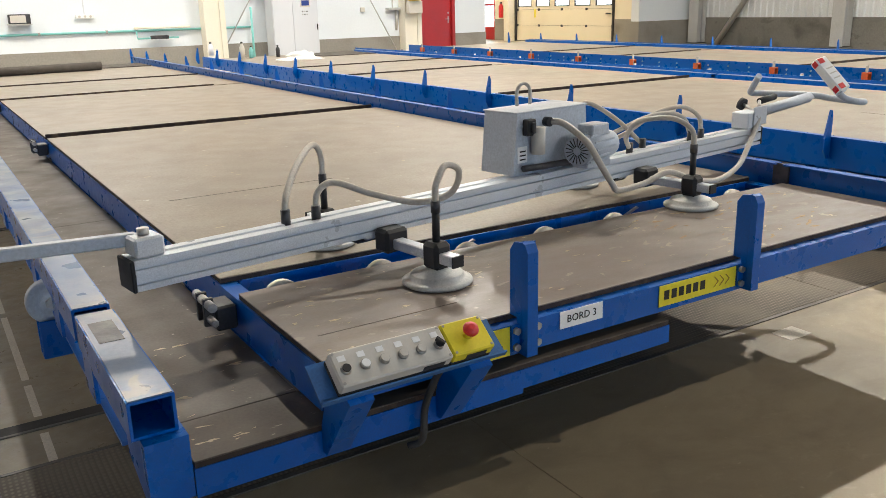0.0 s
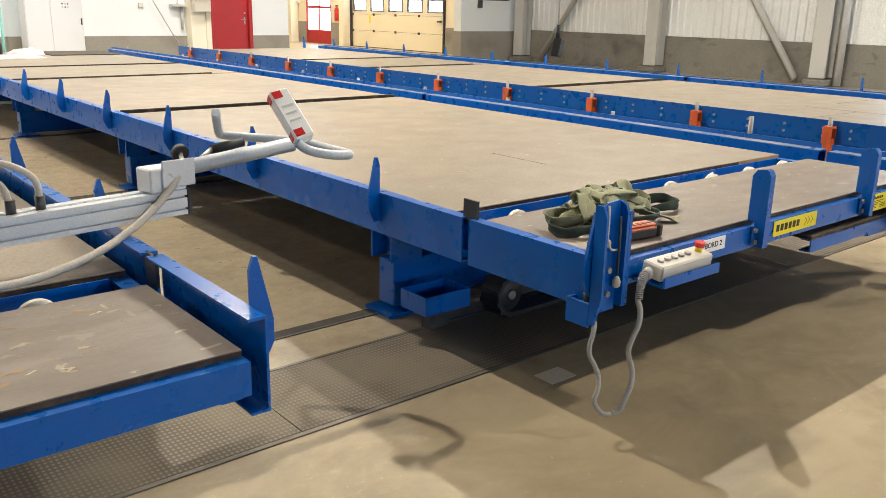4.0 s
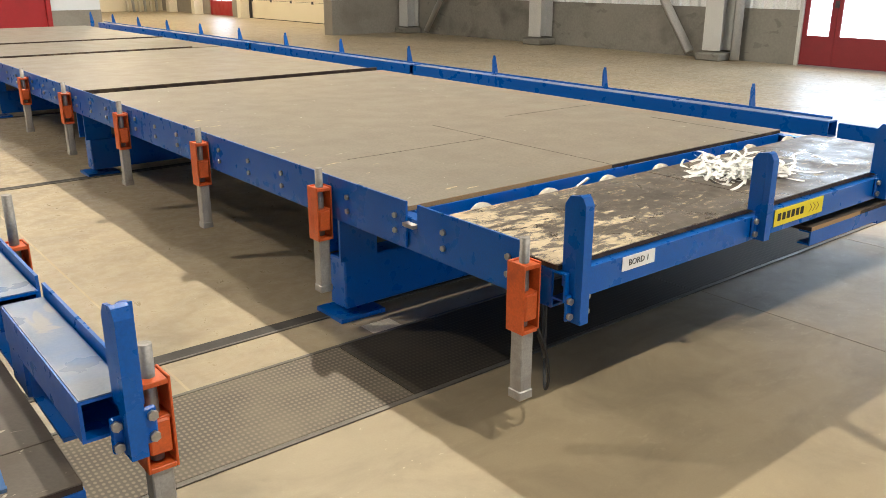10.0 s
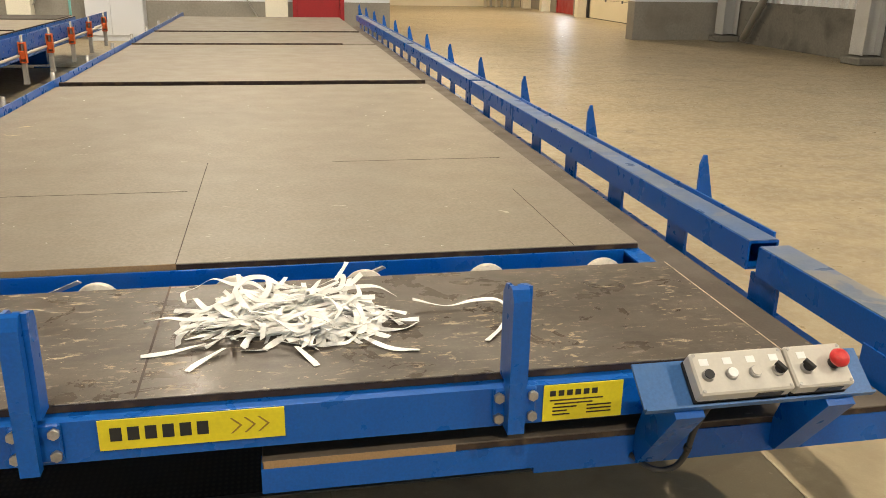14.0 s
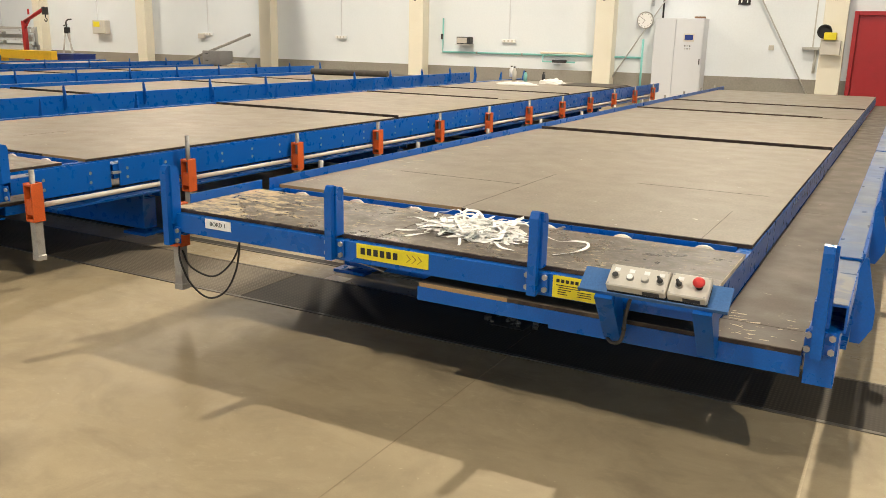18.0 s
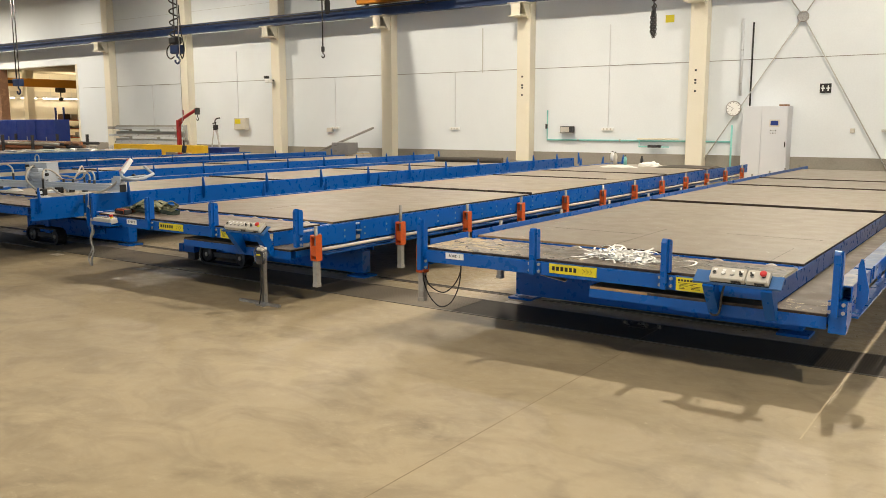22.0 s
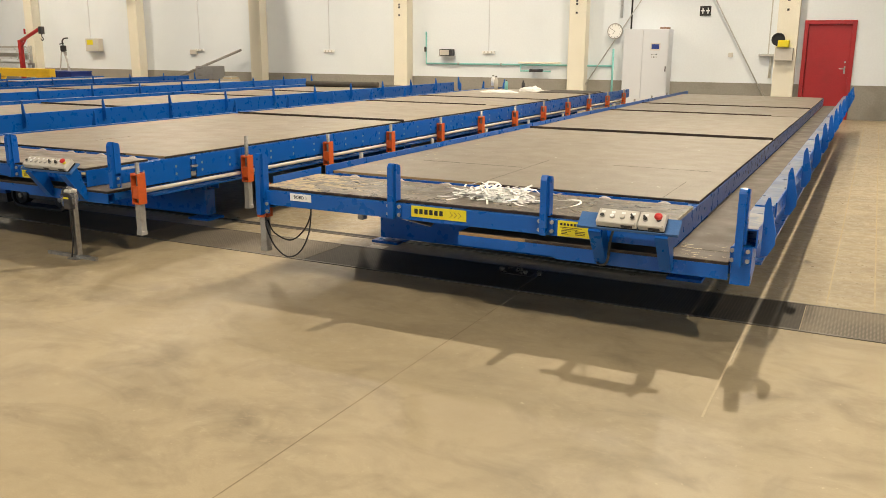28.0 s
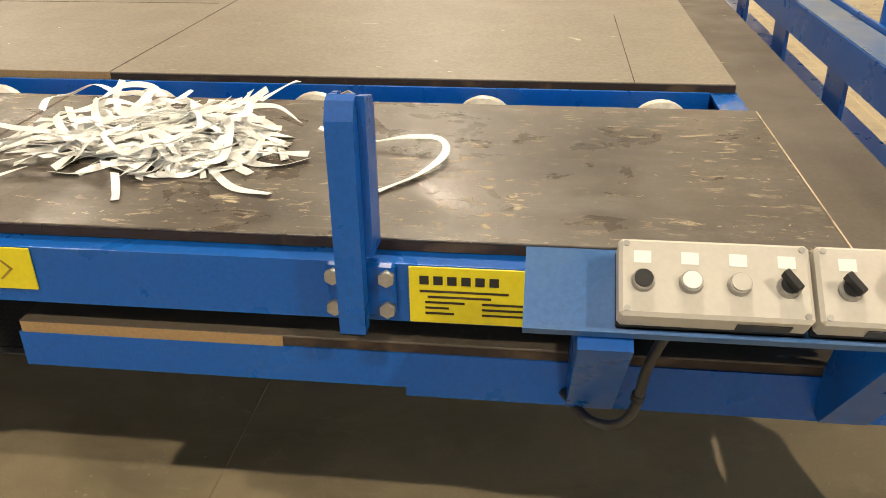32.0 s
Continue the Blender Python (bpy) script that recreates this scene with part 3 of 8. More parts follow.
# north wall: panel above plinth, with the tall opening in the west and the corner passage in the east
OPW0, OPW1, OPH = -27.9, -21.3, 4.0
PASS0, PASS1 = 12.35, 17.65
for i, (a, b) in enumerate(((WW, OPW0), (OPW1, 10.42), (11.43, PASS0))):
    wall_run(f"wall_north_{i + 1}", a, b, NW, NW + 0.3, PL, ROOF_Z if i != 2 else ROOF_Z, WHITE, "white painted sandwich panel wall")
    wall_run(f"wall_north_plinth_{i + 1}", a, b, NW - 0.03, NW + 0.3, 0, PL, PLINTH, "bare grey concrete plinth")
wall_run("wall_north_over_opening", OPW0, OPW1, NW, NW + 0.3, OPH, ROOF_Z, WHITE, "white wall above the tall opening")
wall_run("wall_north_over_door", 10.42, 11.43, NW, NW + 0.3, 2.06, ROOF_Z, WHITE, "white wall above the red door")
wall_run("wall_north_over_passage", PASS0, PASS1, NW, NW + 0.3, 4.6, ROOF_Z, WHITE, "white wall above the wide passage")
wall_run("wall_north_stub", PASS1, EW, NW + 0.05, NW + 0.35, 0.8, ROOF_Z, WHITE, "pale wall return beside the passage")
wall_run("wall_north_stub_plinth", PASS1 - 0.02, EW, NW + 0.02, NW + 0.38, 0, 0.8, PLINTH, "bare concrete return plinth")

# east wall: concrete below, cladding above, a glazed gate and the garage door
GATE0, GATE1, GATEH = 3.3, 7.25, 3.3
GAR0, GAR1, GARH = 20.95, 26.3, 3.5
RD0, RD1, RDH = 27.65, 29.45, 2.65
def east(name, a, b, z0, z1, m, label, t=0.3):
    return struct(name, boxes((EW, EW + t, a, b, z0, z1)), m, label)
for i, (a, b) in enumerate(((SW, GATE0), (GATE1, NW + 0.05))):
    east(f"wall_east_plinth_{i + 1}", a, b, 0, 0.85, DAMP, "bare concrete lower wall with damp marks", 0.35)
def corrugated(name, a, b, z0, z1, label):
    """Trapezoid sheet with vertical ribs, facing west."""
    bm = bmesh.new()
    pitch, y, prof = 0.20, a, []
    while y < b - 0.01:
        for f, d in ((0.0, 0.0), (0.38, 0.0), (0.50, 0.035), (0.88, 0.035)):
            if y + f * pitch < b:
                prof.append((y + f * pitch, d))
        y += pitch
    prof.append((b, 0.0))
    lo = [bm.verts.new((EW + 0.06 - d, yy, z0)) for yy, d in prof]
    hi = [bm.verts.new((EW + 0.06 - d, yy, z1)) for yy, d in prof]
    for i in range(len(prof) - 1):
        bm.faces.new((lo[i], hi[i], hi[i + 1], lo[i + 1]))
    back = [bm.verts.new(c) for c in ((EW + 0.3, a, z0), (EW + 0.3, b, z0), (EW + 0.3, b, z1), (EW + 0.3, a, z1))]
    bm.faces.new(back)
    bmesh.ops.recalc_face_normals(bm, faces=bm.faces)
    return struct(name, bm, CLAD, label)
corrugated("wall_east_cladding_1", SW, GATE0, 0.85, ROOF_Z, "pale corrugated metal cladding")
corrugated("wall_east_cladding_2", GATE1, NW + 0.05, 0.85, ROOF_Z, "pale corrugated metal cladding")
corrugated("wall_east_cladding_over_gate", GATE0, GATE1, GATEH, ROOF_Z, "pale corrugated metal cladding")
for i, (a, b) in enumerate(((NW + 0.3, GAR0), (GAR1, RD0), (RD1, 34.0))):
    east(f"wall_bay_east_{i + 1}", a, b, 0.8, ROOF_Z, YWALL, "warm cream painted wall")
    struct(f"wall_bay_east_plinth_{i + 1}", boxes((EW - 0.02, EW + 0.3, a, b, 0, 0.8)), PLINTH, "concrete plinth")
east("wall_bay_over_garage", GAR0, GAR1, GARH, ROOF_Z, YWALL, "cream wall above the sectional door")
east("wall_bay_over_red_door", RD0, RD1, RDH, ROOF_Z, YWALL, "cream wall above the glazed red door")

# closing walls
wall_run("wall_south", WW, EW + 0.3, SW - 0.3, SW, 0, 2.7, WHITE, "white painted panel wall")
wall_run("wall_south_upper", WW, EW + 0.3, SW - 0.3, SW, 4.3, ROOF_Z, WHITE, "white painted panel wall")
for i, (a, b) in enumerate(zip((WW,) + tuple(x + 1.7 for x in FILL_WINDOWS), tuple(x - 1.7 for x in FILL_WINDOWS) + (EW + 0.3,))):
    wall_run(f"wall_south_pier_{i + 1}", a, b, SW - 0.3, SW, 2.7, 4.3, WHITE, "white painted wall between the windows")
# unseen windows, added so cool daylight reaches the table fronts and shadows
for i, x in enumerate(FILL_WINDOWS):
    e = thing(f"window_{i + 1}", (x, SW, 3.5), "unseen daylit window added as cool fill", "window", "windows of the south wall", "structure")
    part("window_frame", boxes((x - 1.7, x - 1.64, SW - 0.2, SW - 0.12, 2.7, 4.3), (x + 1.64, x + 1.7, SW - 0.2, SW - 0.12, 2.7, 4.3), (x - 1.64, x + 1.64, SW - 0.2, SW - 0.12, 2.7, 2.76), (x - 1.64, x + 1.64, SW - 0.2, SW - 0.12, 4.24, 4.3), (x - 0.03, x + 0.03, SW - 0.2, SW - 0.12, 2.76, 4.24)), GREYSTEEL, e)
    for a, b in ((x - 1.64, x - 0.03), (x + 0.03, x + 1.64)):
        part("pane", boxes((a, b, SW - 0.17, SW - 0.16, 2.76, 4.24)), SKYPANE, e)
wall_run("wall_west", WW - 0.3, WW, SW, 38.3, 0, ROOF_Z, WHITE, "white painted panel wall")
wall_run("wall_bay_north", 4.0, EW + 0.3, 34.0, 34.3, 0, ROOF_Z, YWALL, "warm cream painted end wall")
wall_run("wall_bay_west", 3.7, 4.0, NW + 0.3, 34.3, 0, ROOF_Z, YWALL, "warm cream painted side wall")
wall_run("wall_hall_west", -50.3, -50.0, NW + 0.3, 38.0, 0, ROOF_Z, YWALL, "cream painted end wall of the next hall")
wall_run("wall_hall_north", WW, 3.7, 38.0, 38.3, 0, ROOF_Z, YWALL, "cream painted far wall of the next hall")
struct("ceiling", boxes((WW - 0.3, EW + 0.3, SW - 0.3, 40.3, ROOF_Z, ROOF_Z + 0.2)), ROOF, "dark roof sheeting above the trusses")

# columns of the north wall with crane corbels
COLX = [5.45 - 4.83 * i for i in range(13)] + [10.1]
def column(x, w=0.42):
    e = thing("column", (x, NW, 0), "cream painted steel column with crane bracket", "column", "columns along the north wall", "structure")
    part("shaft", boxes((x - w / 2, x + w / 2, NW - 0.3, NW - 0.004, 0, ROOF_Z), bevel=0.01), CREAM, e)
    part("flange_plate", boxes((x + w / 2 - 0.10, x + w / 2 + 0.01, NW - 0.33, NW - 0.301, 0, ROOF_Z)), CREAM, e)
    if x < 9:
        part("corbel", prism(((NW - 0.301, 4.40), (NW - 0.301, 4.70), (NW - 0.72, 4.70), (NW - 0.72, 4.40)), "x", x - 0.17, x - 0.145), CREAM, e)
        part("corbel_rib", prism(((NW - 0.301, 4.30), (NW - 0.301, 4.70), (NW - 0.66, 4.70), (NW - 0.40, 4.30)), "x", x + 0.15, x + 0.17), CREAM, e)
        part("corbel_face", boxes((x - 0.1445, x + 0.10, NW - 0.72, NW - 0.70, 4.40, 4.701)), CREAM, e)
        part("corbel_foot", boxes((x - 0.26, x + 0.145, NW - 0.74, NW - 0.31, 4.37, 4.3995)), CREAM, e)
        part("bearing_plate", boxes((x - 0.28, x + 0.28, NW - 0.74, NW - 0.31, 4.702, 4.725), bevel=0.003), CREAM, e)
        part("base_plate", boxes((x - 0.3, x + 0.3, NW - 0.40, NW - 0.34, 0, 0.05)), CREAM, e)
    for z in (2.25, 2.45, 2.52, 2.75) if x > -3 else ():
        part("bolt_hole", boxes((x - 0.04, x + 0.01, NW - 0.337, NW - 0.331, z, z + 0.045)), BLACK, e)
    return e
for x in COLX:
    if not OPW0 - 0.5 < x < OPW1 + 0.4:
        column(x)
column(-28.6, 0.5)
# crane runway beam on the corbels
e = thing("crane_rail", (-20, NW - 0.55, 4.5), "long dark blue crane runway beam with conductor line", "crane rail", "", "structure")
part("web", boxes((WW + 0.2, 9.0, NW - 0.56, NW - 0.54, 4.75, 5.00)), RAILBLUE, e)
part("lower_flange", boxes((WW + 0.2, 9.0, NW - 0.65, NW - 0.45, 4.726, 4.75)), RAILBLUE, e)
part("upper_flange", boxes((WW + 0.2, 9.0, NW - 0.65, NW - 0.45, 5.00, 5.02)), RAILBLUE, e)
part("rail_head", boxes((WW + 0.2, 9.0, NW - 0.575, NW - 0.525, 5.02, 5.055)), DARKMETAL, e)
part("conductor_line", boxes((WW + 0.2, 9.0, NW - 0.74, NW - 0.70, 4.94, 4.98)), BLACK, e)
for i in range(22):
    x = WW + 2 + 3.2 * i
    part("conductor_bracket", boxes((x, x + 0.04, NW - 0.75, NW - 0.65, 4.92, 5.00)), RAILBLUE, e)

# east columns with pedestals, braces
def east_column(y, w=0.34):
    e = thing("east_column", (EW, y, 0), "pale grey steel column on a concrete pedestal", "column", "columns along the east wall", "structure")
    part("web", boxes((EW - 0.36, EW - 0.06, y - 0.02, y + 0.02, 0.16, ROOF_Z)), GREYSTEEL, e)
    part("flange", boxes((EW - 0.38, EW - 0.36, y - w / 2, y + w / 2, 0.16, ROOF_Z)), GREYSTEEL, e)
    part("rear_flange", boxes((EW - 0.06, EW - 0.04, y - w / 2, y + w / 2, 0.16, ROOF_Z)), GREYSTEEL, e)
    part("pedestal", boxes((EW - 0.48, EW - 0.002, y - 0.24, y + 0.24, 0, 0.13), bevel=0.02), DAMP, e, "rough concrete pedestal")
    return e
EASTY = (17.3, 12.75, 8.55, -1.2, -6.0)
for y in EASTY:
    east_column(y)
def brace(y0, z0, y1, z1):
    bm = cyl((EW - 0.2, y0, z0), (EW - 0.2, y1, z1), 0.09, 4)
    return struct("brace", bm, GREYSTEEL, "diagonal pale steel wall brace")
brace(16.6, 0.1, 12.9, 5.0)
brace(9.1, 0.1, 12.6, 5.0)
brace(8.2, 0.02, 8.2, 5.0)
# roof trusses
def truss(x, y0, y1):
    e = thing("roof_truss", (x, (y0 + y1) / 2, ROOF_Z - 1.0), "pale steel lattice roof truss", "roof truss", "roof trusses", "structure")
    zt, zb = ROOF_Z - 0.12, ROOF_Z - 1.25
    part("top_chord", boxes((x - 0.1, x + 0.1, y0, y1, zt - 0.08, zt + 0.1)), TRUSS, e)
    part("bottom_chord", boxes((x - 0.09, x + 0.09, y0, y1, zb - 0.08, zb + 0.08)), TRUSS, e)
    n = 12
    s = (y1 - y0) / n
    for i in range(n):
        a, b = y0 + i * s, y0 + (i + 1) * s
        part("diagonal", cyl((x, a, zt), (x, (a + b) / 2, zb), 0.045, 6), TRUSS, e)
        part("diagonal", cyl((x, (a + b) / 2, zb), (x, b, zt), 0.045, 6), TRUSS, e)
    return e
first = truss(5.17, SW, NW)
for i in range(1, 13):
    copy_thing(first, Matrix.Translation(Vector(first.location) + Vector((-4.86 * i, 0, 0))))
copy_thing(first, Matrix.Translation(Vector(first.location) + Vector((4.9, 0, 0))))
for y in (-9, -4, 1, 6, 11, 15.5):
    struct("purlin", boxes((WW, EW, y - 0.06, y + 0.06, ROOF_Z - 0.20, ROOF_Z - 0.02)), TRUSS, "pale steel roof purlin")

# visible lamp housings
lamp_shade = mesh_of("shade", lathe(((0.07, 0.30), (0.10, 0.28), (0.12, 0.20), (0.21, 0.03), (0.215, 0.02), (0.20, 0.02), (0.11, 0.19), (0.05, 0.2)), 18), GREYSTEEL)
lamp_glass = mesh_of("lens", lathe(((0.001, 0.012), (0.17, 0.012), (0.17, 0.02), (0.001, 0.02)), 18), LAMPGLOW)
lamp_rod = mesh_of("rod", cyl((0, 0, 0.3), (0, 0, ROOF_Z - LAMP_Z - 0.012), 0.015, 8), GREYSTEEL)
for lx, ly, _w in LAMPS + list(FAR_LAMPS):
    e = thing("bay_lamp", (lx, ly, LAMP_Z), "hanging metal high-bay lamp, lit", "lamp", "high-bay lamps")
    for nm, me in (("shade", lamp_shade), ("lens", lamp_glass), ("rod", lamp_rod)):
        put(nm, me, e, (lx, ly, LAMP_Z + 0.01))

# ---- assembly tables ----
Y0, DECKZ, LOWZ, YEND = 1.66, 0.605, 0.465, 14.40
SEAMS = (2.45, 6.20, 9.33, 11.12, YEND)


def bolt(parent, loc, axis="y", r=0.011):
    key = f"bolt_{axis}"
    me = bpy.data.meshes.get(key)
    if not me:
        d = {"y": (0, -0.010, 0), "x": (-0.010, 0, 0)}[axis]
        me = mesh_of(key, cyl((0, 0, 0), d, r, 6), STEEL)
        me.name = key
    return put("bolt", me, parent, loc)


def stop_post(parent, x, z0=0.505, z1=0.815, y=Y0):
    """Upright stop: front flat, web and rear flange, chamfered on top, on a lug plate with four bolts."""
    p = part("stop_post", prism(((y - 0.046, z0), (y - 0.046, z1 - 0.025), (y - 0.034, z1 - 0.004), (y - 0.022, z1), (y - 0.022, z0)), "x", x - 0.020, x + 0.014), BLUE, parent)
    part("cheek", prism(((y - 0.0215, z0), (y - 0.0215, z1 - 0.001), (y + 0.012, z1 - 0.006), (y + 0.030, z1 - 0.03), (y + 0.030, z0 + 0.10), (y - 0.001, z0 + 0.10), (y - 0.001, z0)), "x", x - 0.020, x - 0.012), BLUE, p)
    part("web", boxes((x - 0.002, x + 0.010, y - 0.0215, y - 0.004, z0, z1 - 0.004)), BLUE, p)
    part("wing", prism(((y - 0.0215, z0 + 0.10), (y - 0.0215, z1 - 0.002), (y + 0.020, z1 - 0.012), (y + 0.028, z1 - 0.03), (y + 0.028, z0 + 0.10)), "x", x + 0.0105, x + 0.024), BLUE, p)
    part("lug_plate", boxes((x - 0.042, x + 0.048, y - 0.012, y - 0.0005, z0 + 0.005, z0 + 0.085), bevel=0.004), BLUE, p)
    for dx in (-0.032, 0.038):
        for dz in (0.022, 0.068):
            bolt(p, (x + dx, y - 0.0122, z0 + dz))
    return p


def text_plate(parent, x0, x1, z0, z1, y=Y0, kind="name"):
    """Yellow maker's plate: the lettering as plain dark bars and chevrons."""
    p = part("maker_plate", boxes((x0, x1, y - 0.004, y - 0.0015, z0, z1)), YELLOW, parent, "yellow maker's plate with dark bars")
    w, h = x1 - x0, z1 - z0
    if kind == "name":
        for i in range(6):
            xa = x0 + w * (0.06 + 0.092 * i)
            part("mark", boxes((xa, xa + w * 0.062, y - 0.005, y - 0.0041, z0 + h * 0.30, z0 + h * 0.74)), INK, p)
        for i in range(3):
            xa = x0 + w * (0.70 + 0.075 * i)
            bm = prism(((xa, z0 + h * 0.24), (xa + w * 0.012, z0 + h * 0.24), (xa + w * 0.066, z0 + h * 0.5), (xa + w * 0.012, z0 + h * 0.76), (xa, z0 + h * 0.76), (xa + w * 0.052, z0 + h * 0.5)), "y", y - 0.005, y - 0.0041)
            part("chevron", bm, PLATEBROWN, p)
    else:
        for i in range(6):
            xa = x0 + w * (0.08 + 0.105 * i)
            part("mark", boxes((xa, xa + w * 0.07, y - 0.005, y - 0.0041, z0 + h * 0.70, z0 + h * 0.85)), INK, p)
        for row, (a, b) in enumerate(((0.08, 0.75), (0.14, 0.62), (0.12, 0.42), (0.12, 0.30), (0.12, 0.34))):
            zz = z0 + h * (0.56 - 0.10 * row)
            part("text_line", boxes((x0 + w * a, x0 + w * b, y - 0.005, y - 0.0041, zz, zz + h * 0.035)), EDGE, p)
            if row > 1:
                part("text_line", boxes((x0 + w * 0.55, x0 + w * 0.86, y - 0.005, y - 0.0041, zz, zz + h * 0.035)), EDGE, p)
    return p


def name_label(parent, text, x0, x1, z0, z1, y=Y0):
    p = part("name_label", boxes((x0, x1, y - 0.0035, y - 0.0015, z0, z1)), PAPER, parent, "white label with black lettering")
    words(text, (z1 - z0) * 0.62, INK, p, Matrix.Translation(((x0 + x1) / 2, y - 0.0042, (z0 + z1) / 2)) @ Matrix.Rotation(radians(90), 4, "X"))
    return p


fin_left = mesh_of("fin", prism(((0.0, -0.115), (0.0, 0.13), (-0.012, 0.165), (-0.022, 0.165), (-0.060, 0.0), (-0.060, -0.06), (-0.03, -0.115)), "y", -0.006, 0.006), BLUE)
fin_right = mesh_of("fin", prism(((0.0, -0.115), (0.0, 0.13), (0.012, 0.165), (0.022, 0.165), (0.060, 0.0), (0.060, -0.06), (0.03, -0.115)), "y", -0.006, 0.006), BLUE)
jack_bracket = mesh_of("bracket", boxes((-0.034, -0.028, -0.036, 0.036, -0.11, 0.105), (0.028, 0.034, -0.036, 0.036, -0.11, 0.105), (-0.028, 0.028, 0.028, 0.036, -0.11, 0.105),
                                        (-0.028, 0.028, -0.036, 0.028, 0.088, 0.100), (-0.028, 0.028, -0.036, 0.028, -0.11, -0.098), (-0.028, 0.028, -0.030, 0.028, 0.005, 0.015), bevel=0.0015), ORANGE)
jack_cyl = mesh_of("cylinder", boxes((-0.024, 0.024, -0.024, 0.024, -0.205, 0.0), (-0.027, 0.027, -0.027, 0.027, -0.218, -0.188), (-0.012, 0.012, -0.0245, 0.0245, -0.185, -0.01), bevel=0.003), JACKGREY)
jack_pin = mesh_of("rod", cyl((0, 0, -0.095), (0, 0, 0.175), 0.015, 14), JACKROD)
jack_clamp = mesh_of("clamp", boxes((-0.024, 0.024, -0.036, 0.0, -0.05, 0.03), bevel=0.004), ORANGE)


def lift_jack(parent, x, y, z=0.515, rot=0, pin=0.0):
    j = put("lift_jack", jack_bracket, parent, (x, y, z), (0, 0, rot), "orange jack bracket")
    put("cylinder", jack_cyl, j, (x, y, z - 0.112), (0, 0, 0), "grey aluminium cylinder")
    put("rod", jack_pin, j, (x, y, z + pin), None, "bright steel rod")
    put("clamp", jack_clamp, j, (x, y, z - 0.02), None)
    return j


roller_me = mesh_of("roller", turned(lathe(((0.010, -0.013), (0.040, -0.013), (0.043, -0.009), (0.054, -0.009), (0.056, -0.013), (0.060, -0.012), (0.061, 0.0), (0.060, 0.012), (0.010, 0.013)), 28), Matrix.Rotation(radians(90), 4, "X")), ROLLER)
roller_hub = mesh_of("hub", cyl((0, -0.016, 0), (0, 0.016, 0), 0.0095, 10), STEEL)


def control_box(parent, x0, x1, boxes_at, tilt=38, z=0.628, y=1.542, estop_yellow=False, tray=True, ring_yellow=True):
    """Sloping tray with grey button boxes: boxes_at = (x0, x1, buttons)."""
    m = Matrix.Translation((0, y, z)) @ Matrix.Rotation(radians(tilt), 4, "X")
    c = None
    if tray:
        bm = prism(((-0.052, -0.006), (-0.052, 0.010), (-0.047, 0.010), (-0.047, 0.0), (0.050, 0.0), (0.050, -0.006)), "x", x0, x1)
        c = part("console_tray", turned(bm, m), TRAYBLUE, parent, "worn blue steel tray")
        for xa in (x0 + 0.09, x1 - 0.075):
            bm = prism(((y - 0.050, z - 0.046), (y + 0.04, z + 0.022), (Y0 - 0.002, z - 0.165), (Y0 - 0.002, z - 0.235), (Y0 - 0.022, z - 0.235)), "x", xa - 0.03, xa + 0.03)
            part("arm", bm, BLUE, c)
    for bx0, bx1, kinds in boxes_at:
        body = part("button_box", turned(boxes((bx0, bx1, -0.044, 0.044, 0.001, 0.011), bevel=0.002), m), BLACK, c or parent, "black box base")
        last = kinds[-1]
        part("cover", turned(boxes((bx0, bx1, -0.044, 0.044, 0.0115, 0.046), bevel=0.004), m), YELLOW if (estop_yellow and "stop" in kinds) else GREYBOX, body,
             "yellow stop button cover" if (estop_yellow and "stop" in kinds) else "light grey plastic cover")
        part("rating_label", turned(boxes((bx1 - 0.075, bx1 - 0.02, -0.0455, -0.0442, 0.018, 0.034)), m), DARKMETAL, body)
        for sx in (bx0 + 0.008, bx1 - 0.008):
            for sy in (-0.037, 0.037):
                part("screw", turned(cyl((sx, sy, 0.0455), (sx, sy, 0.0475), 0.0035, 8), m), STEEL, body)
        n = len(kinds)
        for i, k in enumerate(kinds):
            xx = bx0 + (bx1 - bx0) * (i + 0.5) / n
            if k == "stop":
                part("stop_button", turned(cyl((xx, 0, 0.046), (xx, 0, 0.062), 0.012, 16), m), YELLOW if ring_yellow else BLACK, body)
                q = lathe(((0.012, 0.0), (0.018, 0.003), (0.0195, 0.010), (0.016, 0.017), (0.007, 0.0195)), 18)
                part("stop_button", turned(turned(q, Matrix.Translation((xx, 0, 0.0615))), m), EMERGENCY, body, "red mushroom stop button")
                continue
            part("bezel", turned(cyl((xx, -0.006, 0.046), (xx, -0.006, 0.054), 0.0125, 16, 0.0115), m), STEEL, body)
            colr = {"black": BLACK, "white": PAPER, "grey": GREYBOX, "switch": BLACK}[k]
            part("button", turned(cyl((xx, -0.006, 0.054), (xx, -0.006, 0.0565), 0.0098, 14), m), colr, body)
            if k == "switch":
                part("switch_lever", turned(turned(boxes((-0.004, 0.004, -0.011, 0.013, 0.0565, 0.068), bevel=0.001), Matrix.Translation((xx, -0.006, 0)) @ Matrix.Rotation(radians(35), 4, "Z")), m), BLACK, body)
            part("button_label", turned(boxes((xx - 0.009, xx + 0.009, 0.015, 0.029, 0.0462, 0.0468)), m), PAPER, body)
    return c


def deck_board(parent, x0, x1, y0, y1, z, material, edge=EDGE, t=0.018, name="deck_board"):
    p = part(name, boxes((x0, x1, y0, y1, z - 0.004, z), bevel=0.0012), material, parent)
    part("board_edge", boxes((x0 + 0.001, x1 - 0.001, y0 + 0.001, y1 - 0.001, z - t, z - 0.0042)), edge, p)
    return p


